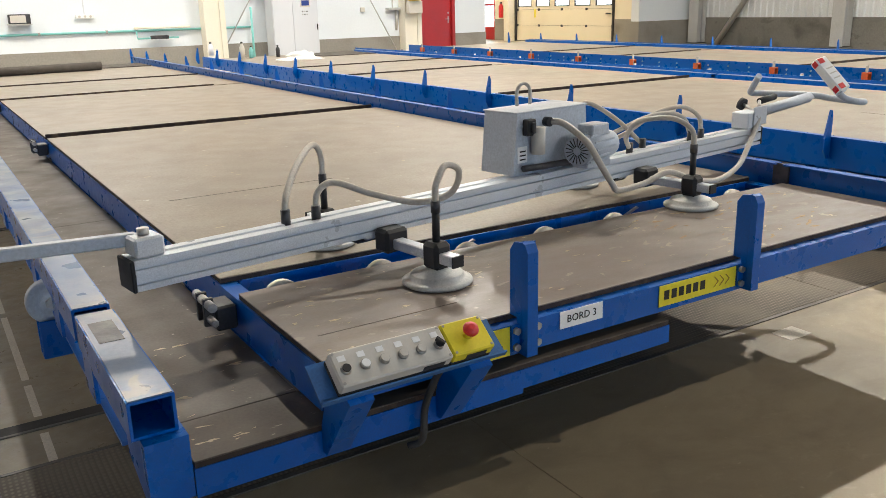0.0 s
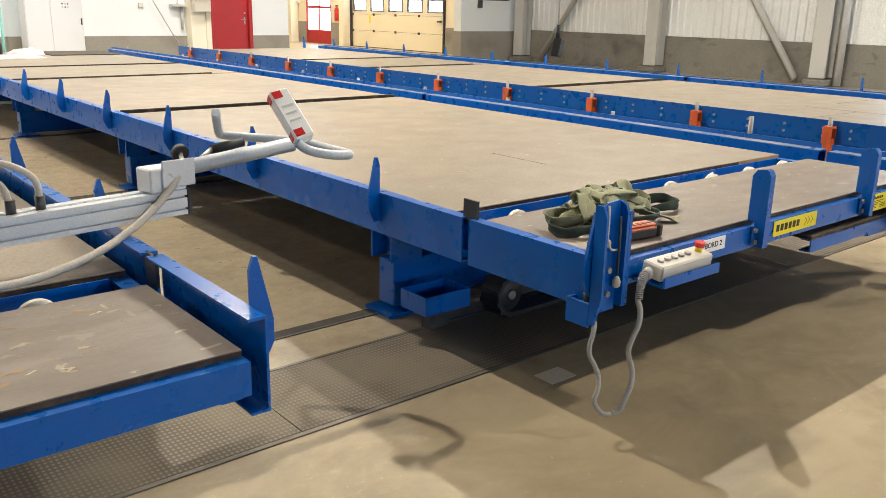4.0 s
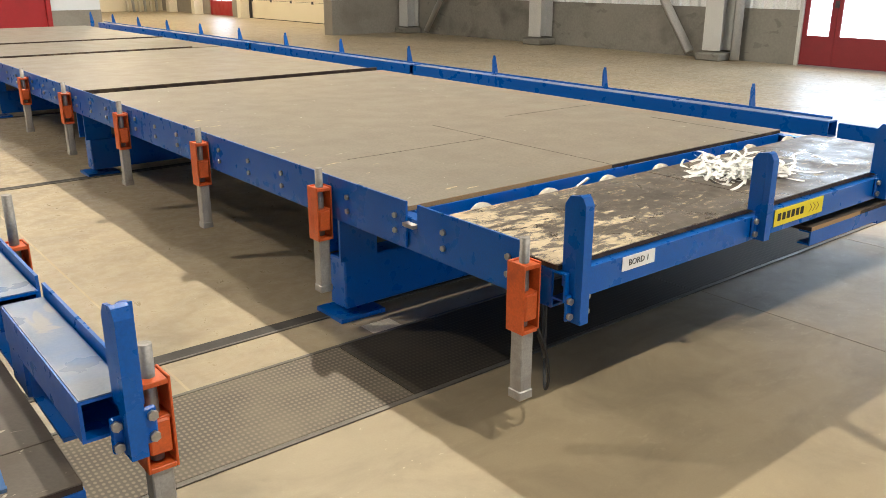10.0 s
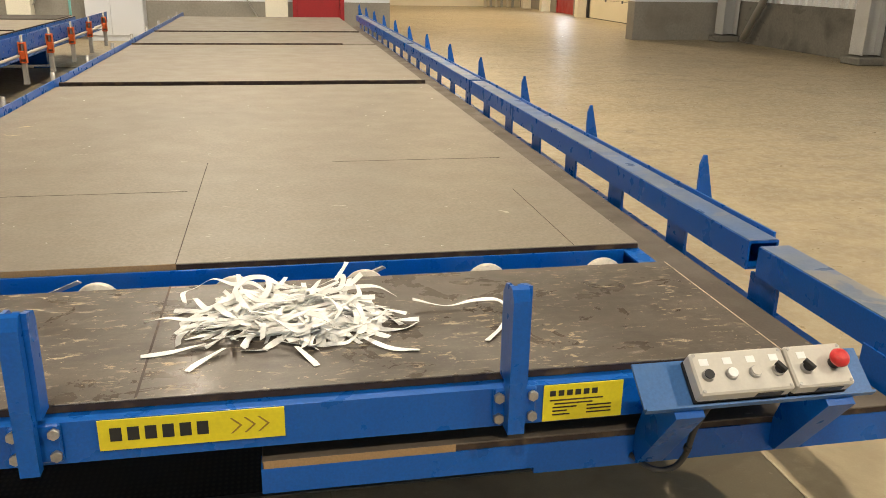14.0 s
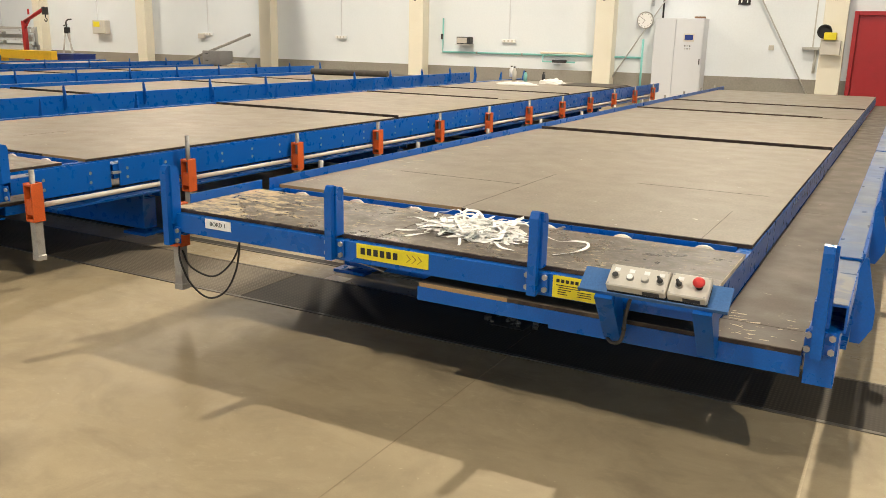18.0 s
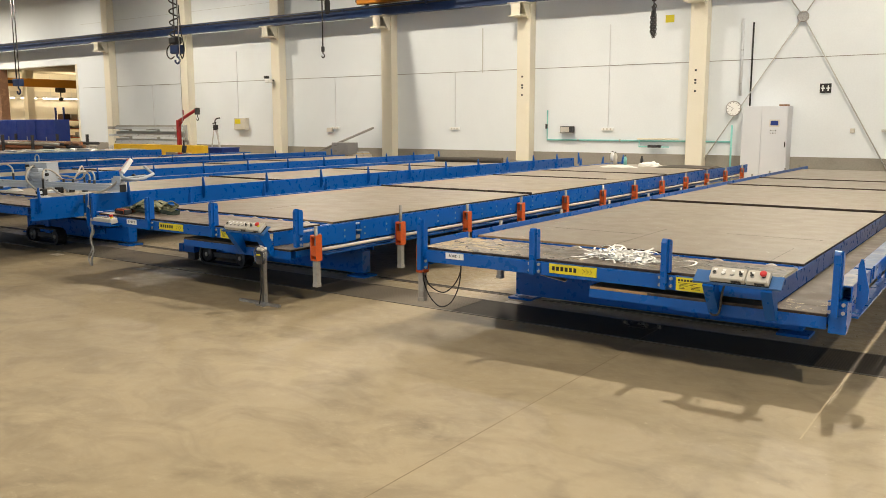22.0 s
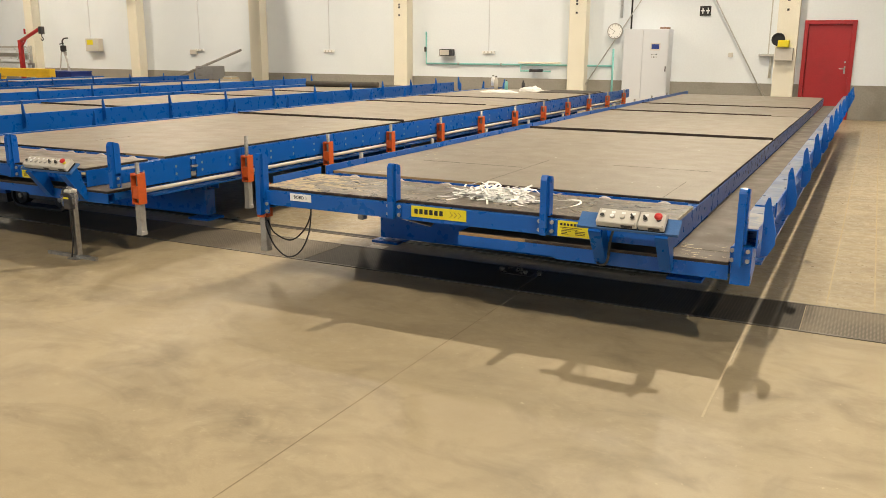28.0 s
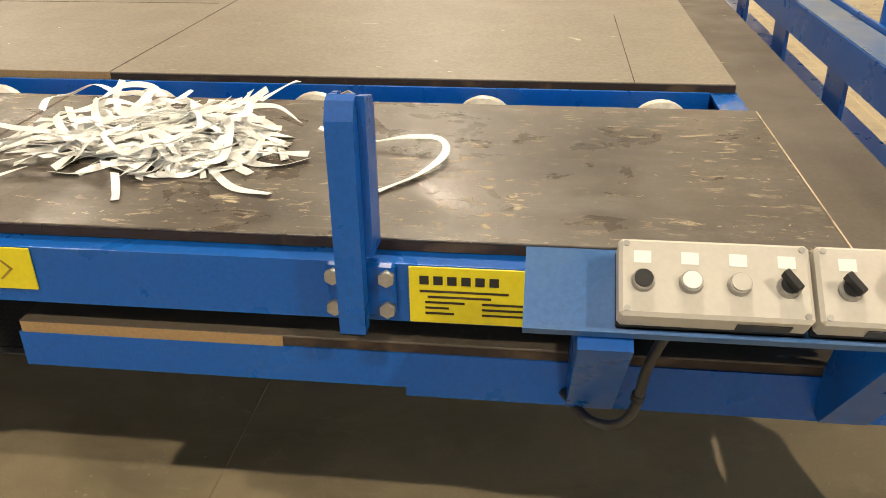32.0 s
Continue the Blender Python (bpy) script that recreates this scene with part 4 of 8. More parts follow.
def channel_x(x0, x1, y, z0, z1, d=0.05, t=0.006):
    """A channel along x, its web at y, open to the back."""
    return prism(((y, z0), (y + d, z0), (y + d, z0 + t), (y + t, z0 + t), (y + t, z1 - t), (y + d, z1 - t), (y + d, z1), (y, z1)), "x", x0, x1)


def channel_y(x, s, d, ya, yb, z0, z1, t=0.007):
    """A channel along y, its web at x, flanges d deep towards s."""
    return prism(((x, z0), (x + s * d, z0), (x + s * d, z0 + t), (x + s * t, z0 + t), (x + s * t, z1 - t), (x + s * d, z1 - t), (x + s * d, z1), (x, z1)), "y", ya, yb)


def assembly_table(x0, label, low, strip, fins="", jacks="", yend=YEND, rz=0.0, wing=0.29, plate=(0.435, 0.615), finz=0.605, deck=DECK, wing_board=DECK, first_roller=0.24, first_fin=1.76):
    """x0: left edge of the upper deck; low: side of the lowered wing (+1 east, -1 west); fins and jacks: 'closed' or 'open' side."""
    x1 = x0 + 2.50
    e = thing("assembly_table", ((x0 + x1) / 2, (Y0 + yend) / 2, 0), label, "assembly table", "assembly tables")
    seams = [s if s != YEND else yend for s in SEAMS]
    # upper frame
    part("front_beam", channel_x(x0, x1, Y0, 0.500, 0.586), BLUE, e)
    for xx, w in ((x0, 1), (x1, -1)):
        part("side_beam", channel_y(xx, w, 0.055, Y0 + 0.051, yend, 0.470, 0.586), BLUE, e)
    part("end_beam", boxes((x0 + 0.06, x1 - 0.06, yend - 0.05, yend, 0.480, 0.586)), BLUE, e)
    for yy in (3.6, 4.9, 7.3, 8.4, 10.2, 12.2, 13.3):
        part("cross_beam", boxes((x0 + 0.06, x1 - 0.06, yy - 0.03, yy + 0.03, 0.49, 0.585)), BLUE, e)
    # boards
    split = (x0 + x1) / 2 + (0.1 if low > 0 else -0.25)
    deck_board(e, x0 + 0.004, x1 - 0.004, Y0 + 0.035, 2.29, DECKZ, strip)
    gaps = (0.014, 0.045, 0.030, 0.030, 0.0)
    for i, (a, b) in enumerate(zip(seams, seams[1:])):
        deck_board(e, x0 + 0.004, x1 - 0.004, a + gaps[i], b - gaps[i + 1], DECKZ, deck)
    for sy, gap, up, cut in zip(seams[1:-1], gaps[1:], (0.017, 0.013, 0.012), (0.0, 0.35, 0.0)):
        part("seam_strip", boxes((x0 + 0.006, x1 - 0.006 - cut, sy + gap - 0.016, sy + gap - 0.001, DECKZ - 0.03, DECKZ + up), bevel=0.002), EDGE, e, "dark worn edge strip at the board seam")
        # black strip added below the seam, so that its gap stays dark
        part("seam_batten", boxes((x0 + 0.05, x1 - 0.05, sy - 0.08, sy + 0.08, 0.500, 0.535)), BLACK, e)
    # roller gutter
    part("roller_gutter", prism(((2.292, 0.592), (2.292, 0.478), (2.448, 0.478), (2.448, 0.592), (2.440, 0.592), (2.440, 0.486), (2.300, 0.486), (2.300, 0.592)), "x", x0 + 0.06, x1 - 0.06), BLUE, e)
    for i in range(7):
        at = (x0 + first_roller + 0.343 * i, 2.325, 0.549)
        put("hub", roller_hub, put("roller", roller_me, e, at, None, "pale grey flanged roller"), at)
    for i in (1, 3):
        part("latch", prism(((x0 + 0.42 + 0.4 * i, 0.565), (x0 + 0.50 + 0.4 * i, 0.598), (x0 + 0.51 + 0.4 * i, 0.592), (x0 + 0.43 + 0.4 * i, 0.560)), "y", 2.380, 2.390), STEEL, e)
    # lowered wing
    if low:
        xa, xb = (x1 + 0.002, x1 + wing) if low > 0 else (x0 - wing, x0 - 0.002)
        fa, fb = (x1 - 1.13, x1 + wing) if low > 0 else (x0 - wing, x0 + 1.13)
        mid = x1 - 0.57 if low > 0 else x0 + 0.57
        lo_z, hi_z = 0.378, LOWZ - 0.017
        part("wing_front_beam", channel_x(min(fa, mid) if low > 0 else mid, mid if low > 0 else max(fb, mid), Y0, 0.392, hi_z), BLUE, e)
        part("wing_front_beam", channel_x(mid if low > 0 else fa, fb if low > 0 else mid, Y0, lo_z, hi_z), BLUE, e)
        deck_board(e, fa + 0.002, fb - 0.002, Y0 + 0.002, Y0 + 0.20, LOWZ, GREYPLY if wing_board is DECK else wing_board, name="wing_board")
        prev = Y0 + 0.203
        for s in (4.1, 6.9, 9.7, 12.3, yend):
            deck_board(e, xa, xb, prev, s - 0.003, LOWZ, wing_board, name="wing_board")
            prev = s
        part("wing_beam", boxes((xa, xb, Y0 + 0.06, yend, 0.395, 0.445)), BLUE, e)
        # outer rail in sections
        ra, rb = (xb + 0.015, xb + 0.115) if low > 0 else (xa - 0.115, xa - 0.015)
        cuts = (Y0 + 0.03, 2.31, 6.12, 9.25, 11.05, yend + 0.35)
        for i, (a, b) in enumerate(zip(cuts, cuts[1:])):
            a2 = a + (0.055 if i else 0)
            p = part("wing_rail", hollow(ra, rb, 0.537 + rz, 0.626 + rz, 0.007, a2, b), BLUE, e)
            part("rail_top", boxes((ra + 0.004, rb - 0.004, a2 + 0.002, b - 0.002, 0.6262 + rz, 0.6285 + rz)), BLUE_WORN, p, "worn grey upper face of the rail")
        ya = Y0 + 0.55
        while ya < yend:
            part("rail_bracket", boxes((ra + 0.01, ra + 0.02, ya, ya + 0.14, 0.406, 0.536 + rz)), BLUE, e)
            ya += 0.567
        part("rail_foot_beam", boxes((ra + 0.021, rb, Y0 + 0.3, yend, 0.395, 0.4055)), BLUE, e)
    open_x = (rb if low > 0 else ra) if low else (x1 if low >= 0 else x0)
    closed_x = x0 if low > 0 else x1
    side_closed = -1 if low > 0 else 1
    ys = [1.76 + 1.128 * i for i in range(12)]
    jy = [1.775 + 1.14 * i for i in range(12)]
    if fins == "closed":
        # plain tall side plate with fins
        s = side_closed
        for ya, yb in ((Y0 + 0.01, 2.30), (2.34, yend + 0.7)):
            part("side_plate", channel_y(closed_x + s * 0.053, -s, 0.050, ya, yb, plate[0], plate[1]), BLUE, e)
        part("latch_plate", boxes((closed_x + s * 0.020, closed_x + s * 0.030, 2.28, 2.36, 0.59, 0.685)), DARKMETAL, e)
        for yy in [first_fin] + ys[1:] + [ys[-1] + 1.128]:
            put("fin", fin_left if s < 0 else fin_right, e, (closed_x + s * 0.0535, yy, finz))
    if fins == "open":
        s = low
        part("rail_flange", boxes((open_x + s * 0.002, open_x + s * 0.010, 2.40, yend + 0.35, 0.56, 0.640)), BLUE, e)
        for i in range(13):
            put("fin", fin_left if s < 0 else fin_right, e, (open_x + s * 0.0105, 1.765 + 1.147 * i, 0.605))
    if jacks:
        s = side_closed if jacks == "closed" else low
        bx = closed_x if jacks == "closed" else open_x
        # bolted side plates between the jacks
        for i, (a, b) in enumerate(zip([Y0 + 0.16] + [y + 0.002 for y in jy[1:]], [y - 0.002 for y in jy[1:]] + [yend + 0.5])):
            segs = ((a, b),)
            if a < 2.37 < b:
                segs = ((a, 2.335), (2.40, b))
            for sa, sb in segs:
                pl = part("side_plate", boxes((bx + s * 0.004, bx + s * 0.012, sa, sb, 0.482, 0.646)), BLUE, e)
                k = sa + 0.06
                while k < sb and i < 8:
                    for zz in (0.530, 0.585):
                        bolt(pl, (bx + s * 0.0125, k, zz), "x")
                    k += 0.31
            if a < 2.37 < b:
                part("notch_lip", boxes((bx + s * 0.004, bx + s * 0.03, 2.337, 2.398, 0.562, 0.575)), STEEL, e)
        for i, yy in enumerate(jy):
            if i < len(jy) - 1 and jacks == "open":
                part("air_pipe", tube(((bx + s * 0.032, yy + 0.06, 0.455), (bx + s * 0.032, yy + 1.08, 0.455)), 0.015, 10, 1), GREYBOX, e, "pale grey air pipe")
            if jacks == "open":
                lift_jack(e, bx + s * 0.064, yy, 0.488, 0, 0.085 if i == 1 else 0.0)
            else:
                lift_jack(e, bx + s * 0.050, yy, 0.503)
    # trestles
    for yy in (3.02, 6.4, 9.6, 12.8):
        t = part("trestle", boxes((x0 + 0.08, x1 - 0.08, yy - 0.06, yy + 0.06, 0.04, 0.26), bevel=0.006), BLUE, e)
        for xx in (x0 + 0.14, x1 - 0.14):
            part("leg", prism(((xx - 0.09, yy - 0.08), (xx + 0.09, yy - 0.08), (xx + 0.09, yy - 0.068), (xx + 0.012, yy - 0.068), (xx + 0.012, yy + 0.068), (xx + 0.09, yy + 0.068), (xx + 0.09, yy + 0.08), (xx - 0.09, yy + 0.08), (xx - 0.09, yy + 0.068), (xx - 0.012, yy + 0.068), (xx - 0.012, yy - 0.068), (xx - 0.09, yy - 0.068)), "z", 0.262, 0.469), BLUE, t)
            part("foot_plate", boxes((xx - 0.11, xx + 0.11, yy - 0.10, yy + 0.10, 0.0, 0.019)), BLUE, t)
    for xx in (x0 + 0.55, x1 - 0.55):
        part("long_beam", boxes((xx - 0.05, xx + 0.05, 2.9, yend - 0.4, 0.305, 0.40), bevel=0.004), BLUE, e)
    return e


# table 1
T1 = assembly_table(8.60, "blue steel assembly table with dark plywood strip and orange jacks", 1, SCRAPED, fins="open", jacks="closed", deck=DECKGREY, wing_board=WINGPLY, first_roller=0.272)
for x in (8.638, 9.570, 10.475):
    stop_post(T1, x, 0.44 if x < 9 else 0.505)
stop_post(T1, 11.435, 0.46, 0.825)
part("corner_gusset", prism(((Y0 + 0.0, 0.36), (Y0 + 0.0, 0.545), (Y0 + 0.16, 0.545), (Y0 + 0.16, 0.42), (Y0 + 0.05, 0.36)), "x", 11.40, 11.49), BLUE, T1)
name_label(T1, "BORD 1", 8.843, 8.997, 0.540, 0.585)
text_plate(T1, 9.680, 10.020, 0.522, 0.585)
text_plate(T1, 10.540, 10.712, 0.503, 0.585, kind="type")
control_box(T1, 10.69, 11.178, ((10.789, 10.985, ("black", "white", "grey", "switch")), (10.990, 11.114, ("switch", "stop"))), ring_yellow=False)
def board_joint(parent, x0, x1, y0, y1, z=DECKZ):
    return part("board_joint", boxes((x0, x1, y0, y1, z - 0.001, z + 0.0007)), EDGE, parent)


def raw_edge(parent, x0, x1, y, z):
    return part("raw_edge", boxes((x0, x1, y - 0.0015, y - 0.0002, z - 0.0175, z - 0.0005)), RAWEDGE, parent, "bare tan board edge")


def smears(parent, x0, x1, y0, y1, n, size, z=DECKZ, seed=1, m=None, stretch=2.2, bias=1.25):
    """Dried plaster smears: thin irregular patches lying on a board."""
    rnd = random.Random(seed)
    verts, faces = [], []
    for _ in range(n):
        cx = x0 + (x1 - x0) * rnd.random() ** bias
        cy = rnd.uniform(y0, y1)
        r = size * rnd.uniform(0.2, 1.0) ** 2.2 * 1.25
        a0, k = rnd.uniform(-0.35, 0.5), 18 if r > 0.012 else 8
        p1, p2, p3 = (rnd.uniform(0, 6.28) for _ in range(3))
        base = len(verts)
        for i in range(k):
            a = 2 * math.pi * i / k
            q = r * (0.75 + 0.30 * math.sin(2 * a + p1) + 0.24 * math.sin(3 * a + p2) + 0.20 * math.sin(5 * a + p3) + rnd.uniform(-0.10, 0.10))
            u, v = q * math.cos(a) * stretch, q * math.sin(a) * 0.55
            X = min(max(cx + u * math.cos(a0) - v * math.sin(a0), x0), x1 + 0.3)
            Y = min(max(cy + u * math.sin(a0) + v * math.cos(a0), y0), y1)
            verts.append((X, Y, z + 0.0008))
        verts.append((cx, cy, z + 0.0016))
        faces += [(base + i, base + (i + 1) % k, base + k) for i in range(k)]
    me = bpy.data.meshes.new("plaster_smear")
    me.from_pydata(verts, [], faces)
    me.materials.append(m or SMEAR)
    ob = put("plaster_smear", me, parent, (0, 0, 0), None, "scraped cream plaster smears")
    ob["kind"] = "stuff"
    return ob


smears(T1, 8.65, 11.05, 2.5, 6.1, 90, 0.006, seed=5, m=PAPER, stretch=1.3)
smears(T1, 8.65, 9.0, 2.5, 5.0, 55, 0.014, seed=6, bias=1.8)
smears(T1, 11.12, 11.37, 1.68, 2.0, 34, 0.012, LOWZ, 7)
board_joint(T1, 9.742, 9.747, 1.70, 2.289)
board_joint(T1, 9.738, 9.741, 2.466, 3.72)
board_joint(T1, 8.90, 9.70, 3.256, 3.260)
board_joint(T1, 10.889, 10.891, 2.466, 3.15)
board_joint(T1, 10.25, 10.98, 3.688, 3.692)
raw_edge(T1, 8.61, 9.74, 2.464, DECKZ)
part("loose_bar", turned(boxes((-0.095, 0.095, -0.02, 0.02, -0.003, 0.003), bevel=0.001), Matrix.Translation((9.66, 1.765, 0.472)) @ Matrix.Rotation(radians(8), 4, "Y") @ Matrix.Rotation(radians(12), 4, "X")), STEEL, T1, "bright flat steel bar")
raw_edge(T1, 9.975, 10.36, Y0 + 0.002, LOWZ)
part("raw_side", boxes((11.0962, 11.0985, 1.70, 2.285, DECKZ - 0.017, DECKZ + 0.0006)), PALERAW, T1, "chipped pale board edge")
# table 2
T2 = assembly_table(4.53, "blue steel assembly table with grey boards, fins and orange jacks", 1, GREYPLY, fins="closed", jacks="open", wing=0.25, rz=-0.010, wing_board=WINGPLY, first_roller=0.232, first_fin=1.672)
for x in (5.425, 6.34):
    stop_post(T2, x)
# its corner post: two flanges and a web, with a cable end and plug hung inside
cp = part("corner_post", prism(((Y0 - 0.052, 0.455), (Y0 - 0.052, 0.772), (Y0 - 0.042, 0.795), (Y0 - 0.022, 0.805), (Y0 - 0.001, 0.805), (Y0 - 0.001, 0.455)), "x", 4.537, 4.549), BLUE, T2)
part("flange", boxes((4.549, 4.568, Y0 - 0.052, Y0 - 0.042, 0.455, 0.775), bevel=0.003), BLUE, cp)
part("web", prism(((4.452, 0.44), (4.452, 0.785), (4.470, 0.805), (4.5365, 0.810), (4.5365, 0.44)), "y", Y0 - 0.022, Y0 - 0.014), BLUE, cp)
part("flange", prism(((Y0 - 0.048, 0.50), (Y0 - 0.048, 0.765), (Y0 - 0.030, 0.800), (Y0 - 0.0005, 0.800), (Y0 - 0.0005, 0.40), (Y0 - 0.020, 0.40)), "x", 4.440, 4.451), BLUE, cp)
part("lug_plate", boxes((4.5495, 4.600, Y0 - 0.012, Y0 - 0.0005, 0.475, 0.605), bevel=0.004), BLUE, cp)
part("foot_bracket", boxes((4.440, 4.451, Y0 + 0.001, Y0 + 0.10, 0.385, 0.47), (4.4515, 4.535, Y0 + 0.085, Y0 + 0.10, 0.385, 0.47), bevel=0.002), BLUE, cp)
for bx_, yy_ in ((4.495, Y0 - 0.0222), (4.585, Y0 - 0.0122)):
    for zz in (0.500, 0.580):
        bolt(cp, (bx_, yy_, zz))
part("cable_end", tube(((4.468, Y0 - 0.030, 0.798), (4.470, Y0 - 0.032, 0.74), (4.466, Y0 - 0.036, 0.69), (4.486, Y0 - 0.036, 0.655), (4.522, Y0 - 0.034, 0.648)), 0.004, 8, 5), GREYBOX, cp, "thin grey cable end")
part("cable_knot", boxes((4.457, 4.477, Y0 - 0.046, Y0 - 0.026, 0.665, 0.690), bevel=0.006), HOSE, cp)
part("drop_cable", tube(((4.518, Y0 - 0.040, 0.76), (4.516, Y0 - 0.044, 0.66), (4.518, Y0 - 0.042, 0.56)), 0.0045, 8, 5), CABLEDARK, cp)
part("plug", turned(lathe(((0.006, 0.0), (0.013, 0.006), (0.014, 0.022), (0.009, 0.034), (0.005, 0.040)), 12), Matrix.Translation((4.518, Y0 - 0.042, 0.522))), HOSE, cp, "tan cable plug")
stop_post(T2, 7.380, 0.50, 0.815)
name_label(T2, "BORD 2", 5.05, 5.205, 0.532, 0.583)
text_plate(T2, 5.555, 5.905, 0.518, 0.582)
text_plate(T2, 6.42, 6.60, 0.503, 0.584, kind="type")
control_box(T2, 6.62, 7.13, ((6.67, 6.95, ("black", "white", "grey", "grey", "grey", "switch")), (6.952, 7.10, ("switch", "stop"))))
smears(T2, 4.6, 7.0, 1.72, 2.28, 60, 0.010, seed=12, m=SMEAR, stretch=1.8)
smears(T2, 4.6, 7.0, 2.5, 6.0, 90, 0.010, seed=14, m=SMEAR)
board_joint(T2, 5.629, 5.632, 3.0, 3.42)
raw_edge(T2, 6.60, 7.02, 2.464, DECKZ)
# table 3
T3 = assembly_table(0.74, "blue steel assembly table carrying a vacuum lifter, with grey worn boards", -1, GREYPLY, fins="closed", wing=0.325, plate=(0.44, 0.685), finz=0.64, wing_board=WINGPLY, first_roller=0.15)
for x in (1.308, 2.20):
    stop_post(T3, x)
part("corner_gusset", prism(((Y0 + 0.0, 0.385), (Y0 + 0.0, 0.535), (Y0 + 0.19, 0.535), (Y0 + 0.19, 0.43), (Y0 + 0.06, 0.385)), "x", 0.318, 0.412), BLUE, T3)
name_label(T3, "BORD 3", 1.434, 1.59, 0.536, 0.586)
text_plate(T3, 1.815, 2.155, 0.517, 0.583)
text_plate(T3, 1.09, 1.262, 0.503, 0.584, kind="type")
control_box(T3, 0.655, 1.135, ((0.695, 0.975, ("black", "white", "grey", "grey", "grey", "switch")), (0.977, 1.090, ("stop",))), estop_yellow=True)
smears(T3, 0.78, 3.2, 1.72, 2.28, 130, 0.012, seed=22, m=SMEAR, stretch=1.5)
smears(T3, 2.2, 3.1, 1.72, 2.2, 50, 0.016, seed=23, m=RAWEDGE)
smears(T3, 0.8, 3.2, 2.5, 6.0, 70, 0.010, seed=24, m=SMEAR)
smears(T3, 0.44, 0.70, 1.68, 2.4, 26, 0.012, LOWZ, 25)
board_joint(T3, 0.80, 1.22, 1.846, 1.850)
board_joint(T3, 0.90, 1.70, 3.678, 3.682)
# further tables to the west
T4 = assembly_table(-3.40, "blue steel assembly table with a second vacuum lifter on it", -1, GREYPLY, fins="closed", plate=(0.44, 0.685))
for x in (-2.9, -2.0):
    stop_post(T4, x)
T5 = assembly_table(-7.3, "blue steel assembly table far along the row", -1, GREYPLY, fins="closed", plate=(0.44, 0.685))

# ---- floor details and doors ----
def tread_material(name="perforated_tread_plate", k=1.0):
    m = bpy.data.materials.new(name)
    m.use_nodes = True
    n, l = m.node_tree.nodes, m.node_tree.links
    b = n["Principled BSDF"]
    geo = n.new("ShaderNodeNewGeometry")
    mp = n.new("ShaderNodeMapping")
    mp.inputs["Scale"].default_value = (58, 44, 44)
    l.new(geo.outputs["Position"], mp.inputs[0])
    vo = n.new("ShaderNodeTexVoronoi")
    vo.inputs["Randomness"].default_value, vo.inputs["Scale"].default_value = 0.0, 1.0
    l.new(mp.outputs[0], vo.inputs["Vector"])
    nz = n.new("ShaderNodeTexNoise")
    nz.inputs["Scale"].default_value, nz.inputs["Detail"].default_value = 2.2, 8
    l.new(geo.outputs["Position"], nz.inputs["Vector"])
    cr = n.new("ShaderNodeValToRGB")
    cr.color_ramp.elements[0].position, cr.color_ramp.elements[1].position = 0.25, 0.42
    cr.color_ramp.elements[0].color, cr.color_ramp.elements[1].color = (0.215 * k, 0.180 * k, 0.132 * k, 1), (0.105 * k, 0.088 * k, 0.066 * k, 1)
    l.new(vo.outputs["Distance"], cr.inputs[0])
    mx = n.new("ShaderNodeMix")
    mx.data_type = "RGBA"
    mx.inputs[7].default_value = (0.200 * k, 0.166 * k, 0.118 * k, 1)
    rg = n.new("ShaderNodeMapRange")
    rg.inputs["From Min"].default_value, rg.inputs["From Max"].default_value, rg.inputs["To Max"].default_value = 0.42, 0.62, 0.7
    l.new(nz.outputs["Fac"], rg.inputs[0])
    l.new(rg.outputs[0], mx.inputs[0])
    l.new(cr.outputs[0], mx.inputs[6])
    l.new(mx.outputs[2], b.inputs["Base Color"])
    bp = n.new("ShaderNodeBump")
    bp.invert = True
    bp.inputs["Strength"].default_value, bp.inputs["Distance"].default_value = 0.25, 0.003
    l.new(vo.outputs["Distance"], bp.inputs["Height"])
    l.new(bp.outputs[0], b.inputs["Normal"])
    b.inputs["Roughness"].default_value, b.inputs["Metallic"].default_value = 0.66, 0.3
    return m


TREAD = tread_material()
# darker copy for the plates under table 1: the table's shade in their colour
TREAD_SHADED = tread_material("shaded_tread_plate", 0.35)
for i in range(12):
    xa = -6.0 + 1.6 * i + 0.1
    struct("tread_plate", boxes((xa, xa + 1.595, 2.24, 2.73, -0.01, 0.004)), TREAD_SHADED if i in (9, 10) else TREAD, "dark perforated steel channel cover in the floor")
struct("channel_edge", boxes((-6, 13.2, 2.215, 2.236, -0.01, 0.005)), GRATE, "steel edge strip of the floor channel")
struct("channel_edge", boxes((-6, 13.2, 2.734, 2.75, -0.01, 0.005)), GRATE, "steel edge strip of the floor channel")
for y in (3.06, 6.3, 9.5, 12.7):
    struct("floor_track", boxes((-6, 11.0, y - 0.035, y + 0.035, -0.01, 0.003)), DARKGAP, "dark dirt-filled track slot in the floor")
    struct("track_edge", boxes((-6, 11.0, y - 0.050, y - 0.037, -0.01, 0.006)), GRATE, "steel edge of the floor track")
for x in (10.13, 1.5, 16.0):
    struct("floor_joint", boxes((x - 0.002, x + 0.002, SW, 2.21, -0.01, 0.0012)), OLDJOINT, "thin dark joint in the concrete")
struct("floor_joint", boxes((-8, EW, -4.003, -3.997, -0.01, 0.0012)), OLDJOINT, "thin dark joint in the concrete")
TILE = mat("pale_floor_patch", (0.72, 0.65, 0.53), 0.6, spot=(0.62, 0.55, 0.44), amount=0.5, scale=20, grain=120)
CHALK = mat("chalky_line", (0.465, 0.385, 0.258), 0.7, spot=(0.36, 0.285, 0.175), amount=1.0, scale=4, second=(0.40, 0.32, 0.20), second_amount=0.9, second_scale=1.5, grain=80, bump=0.0)
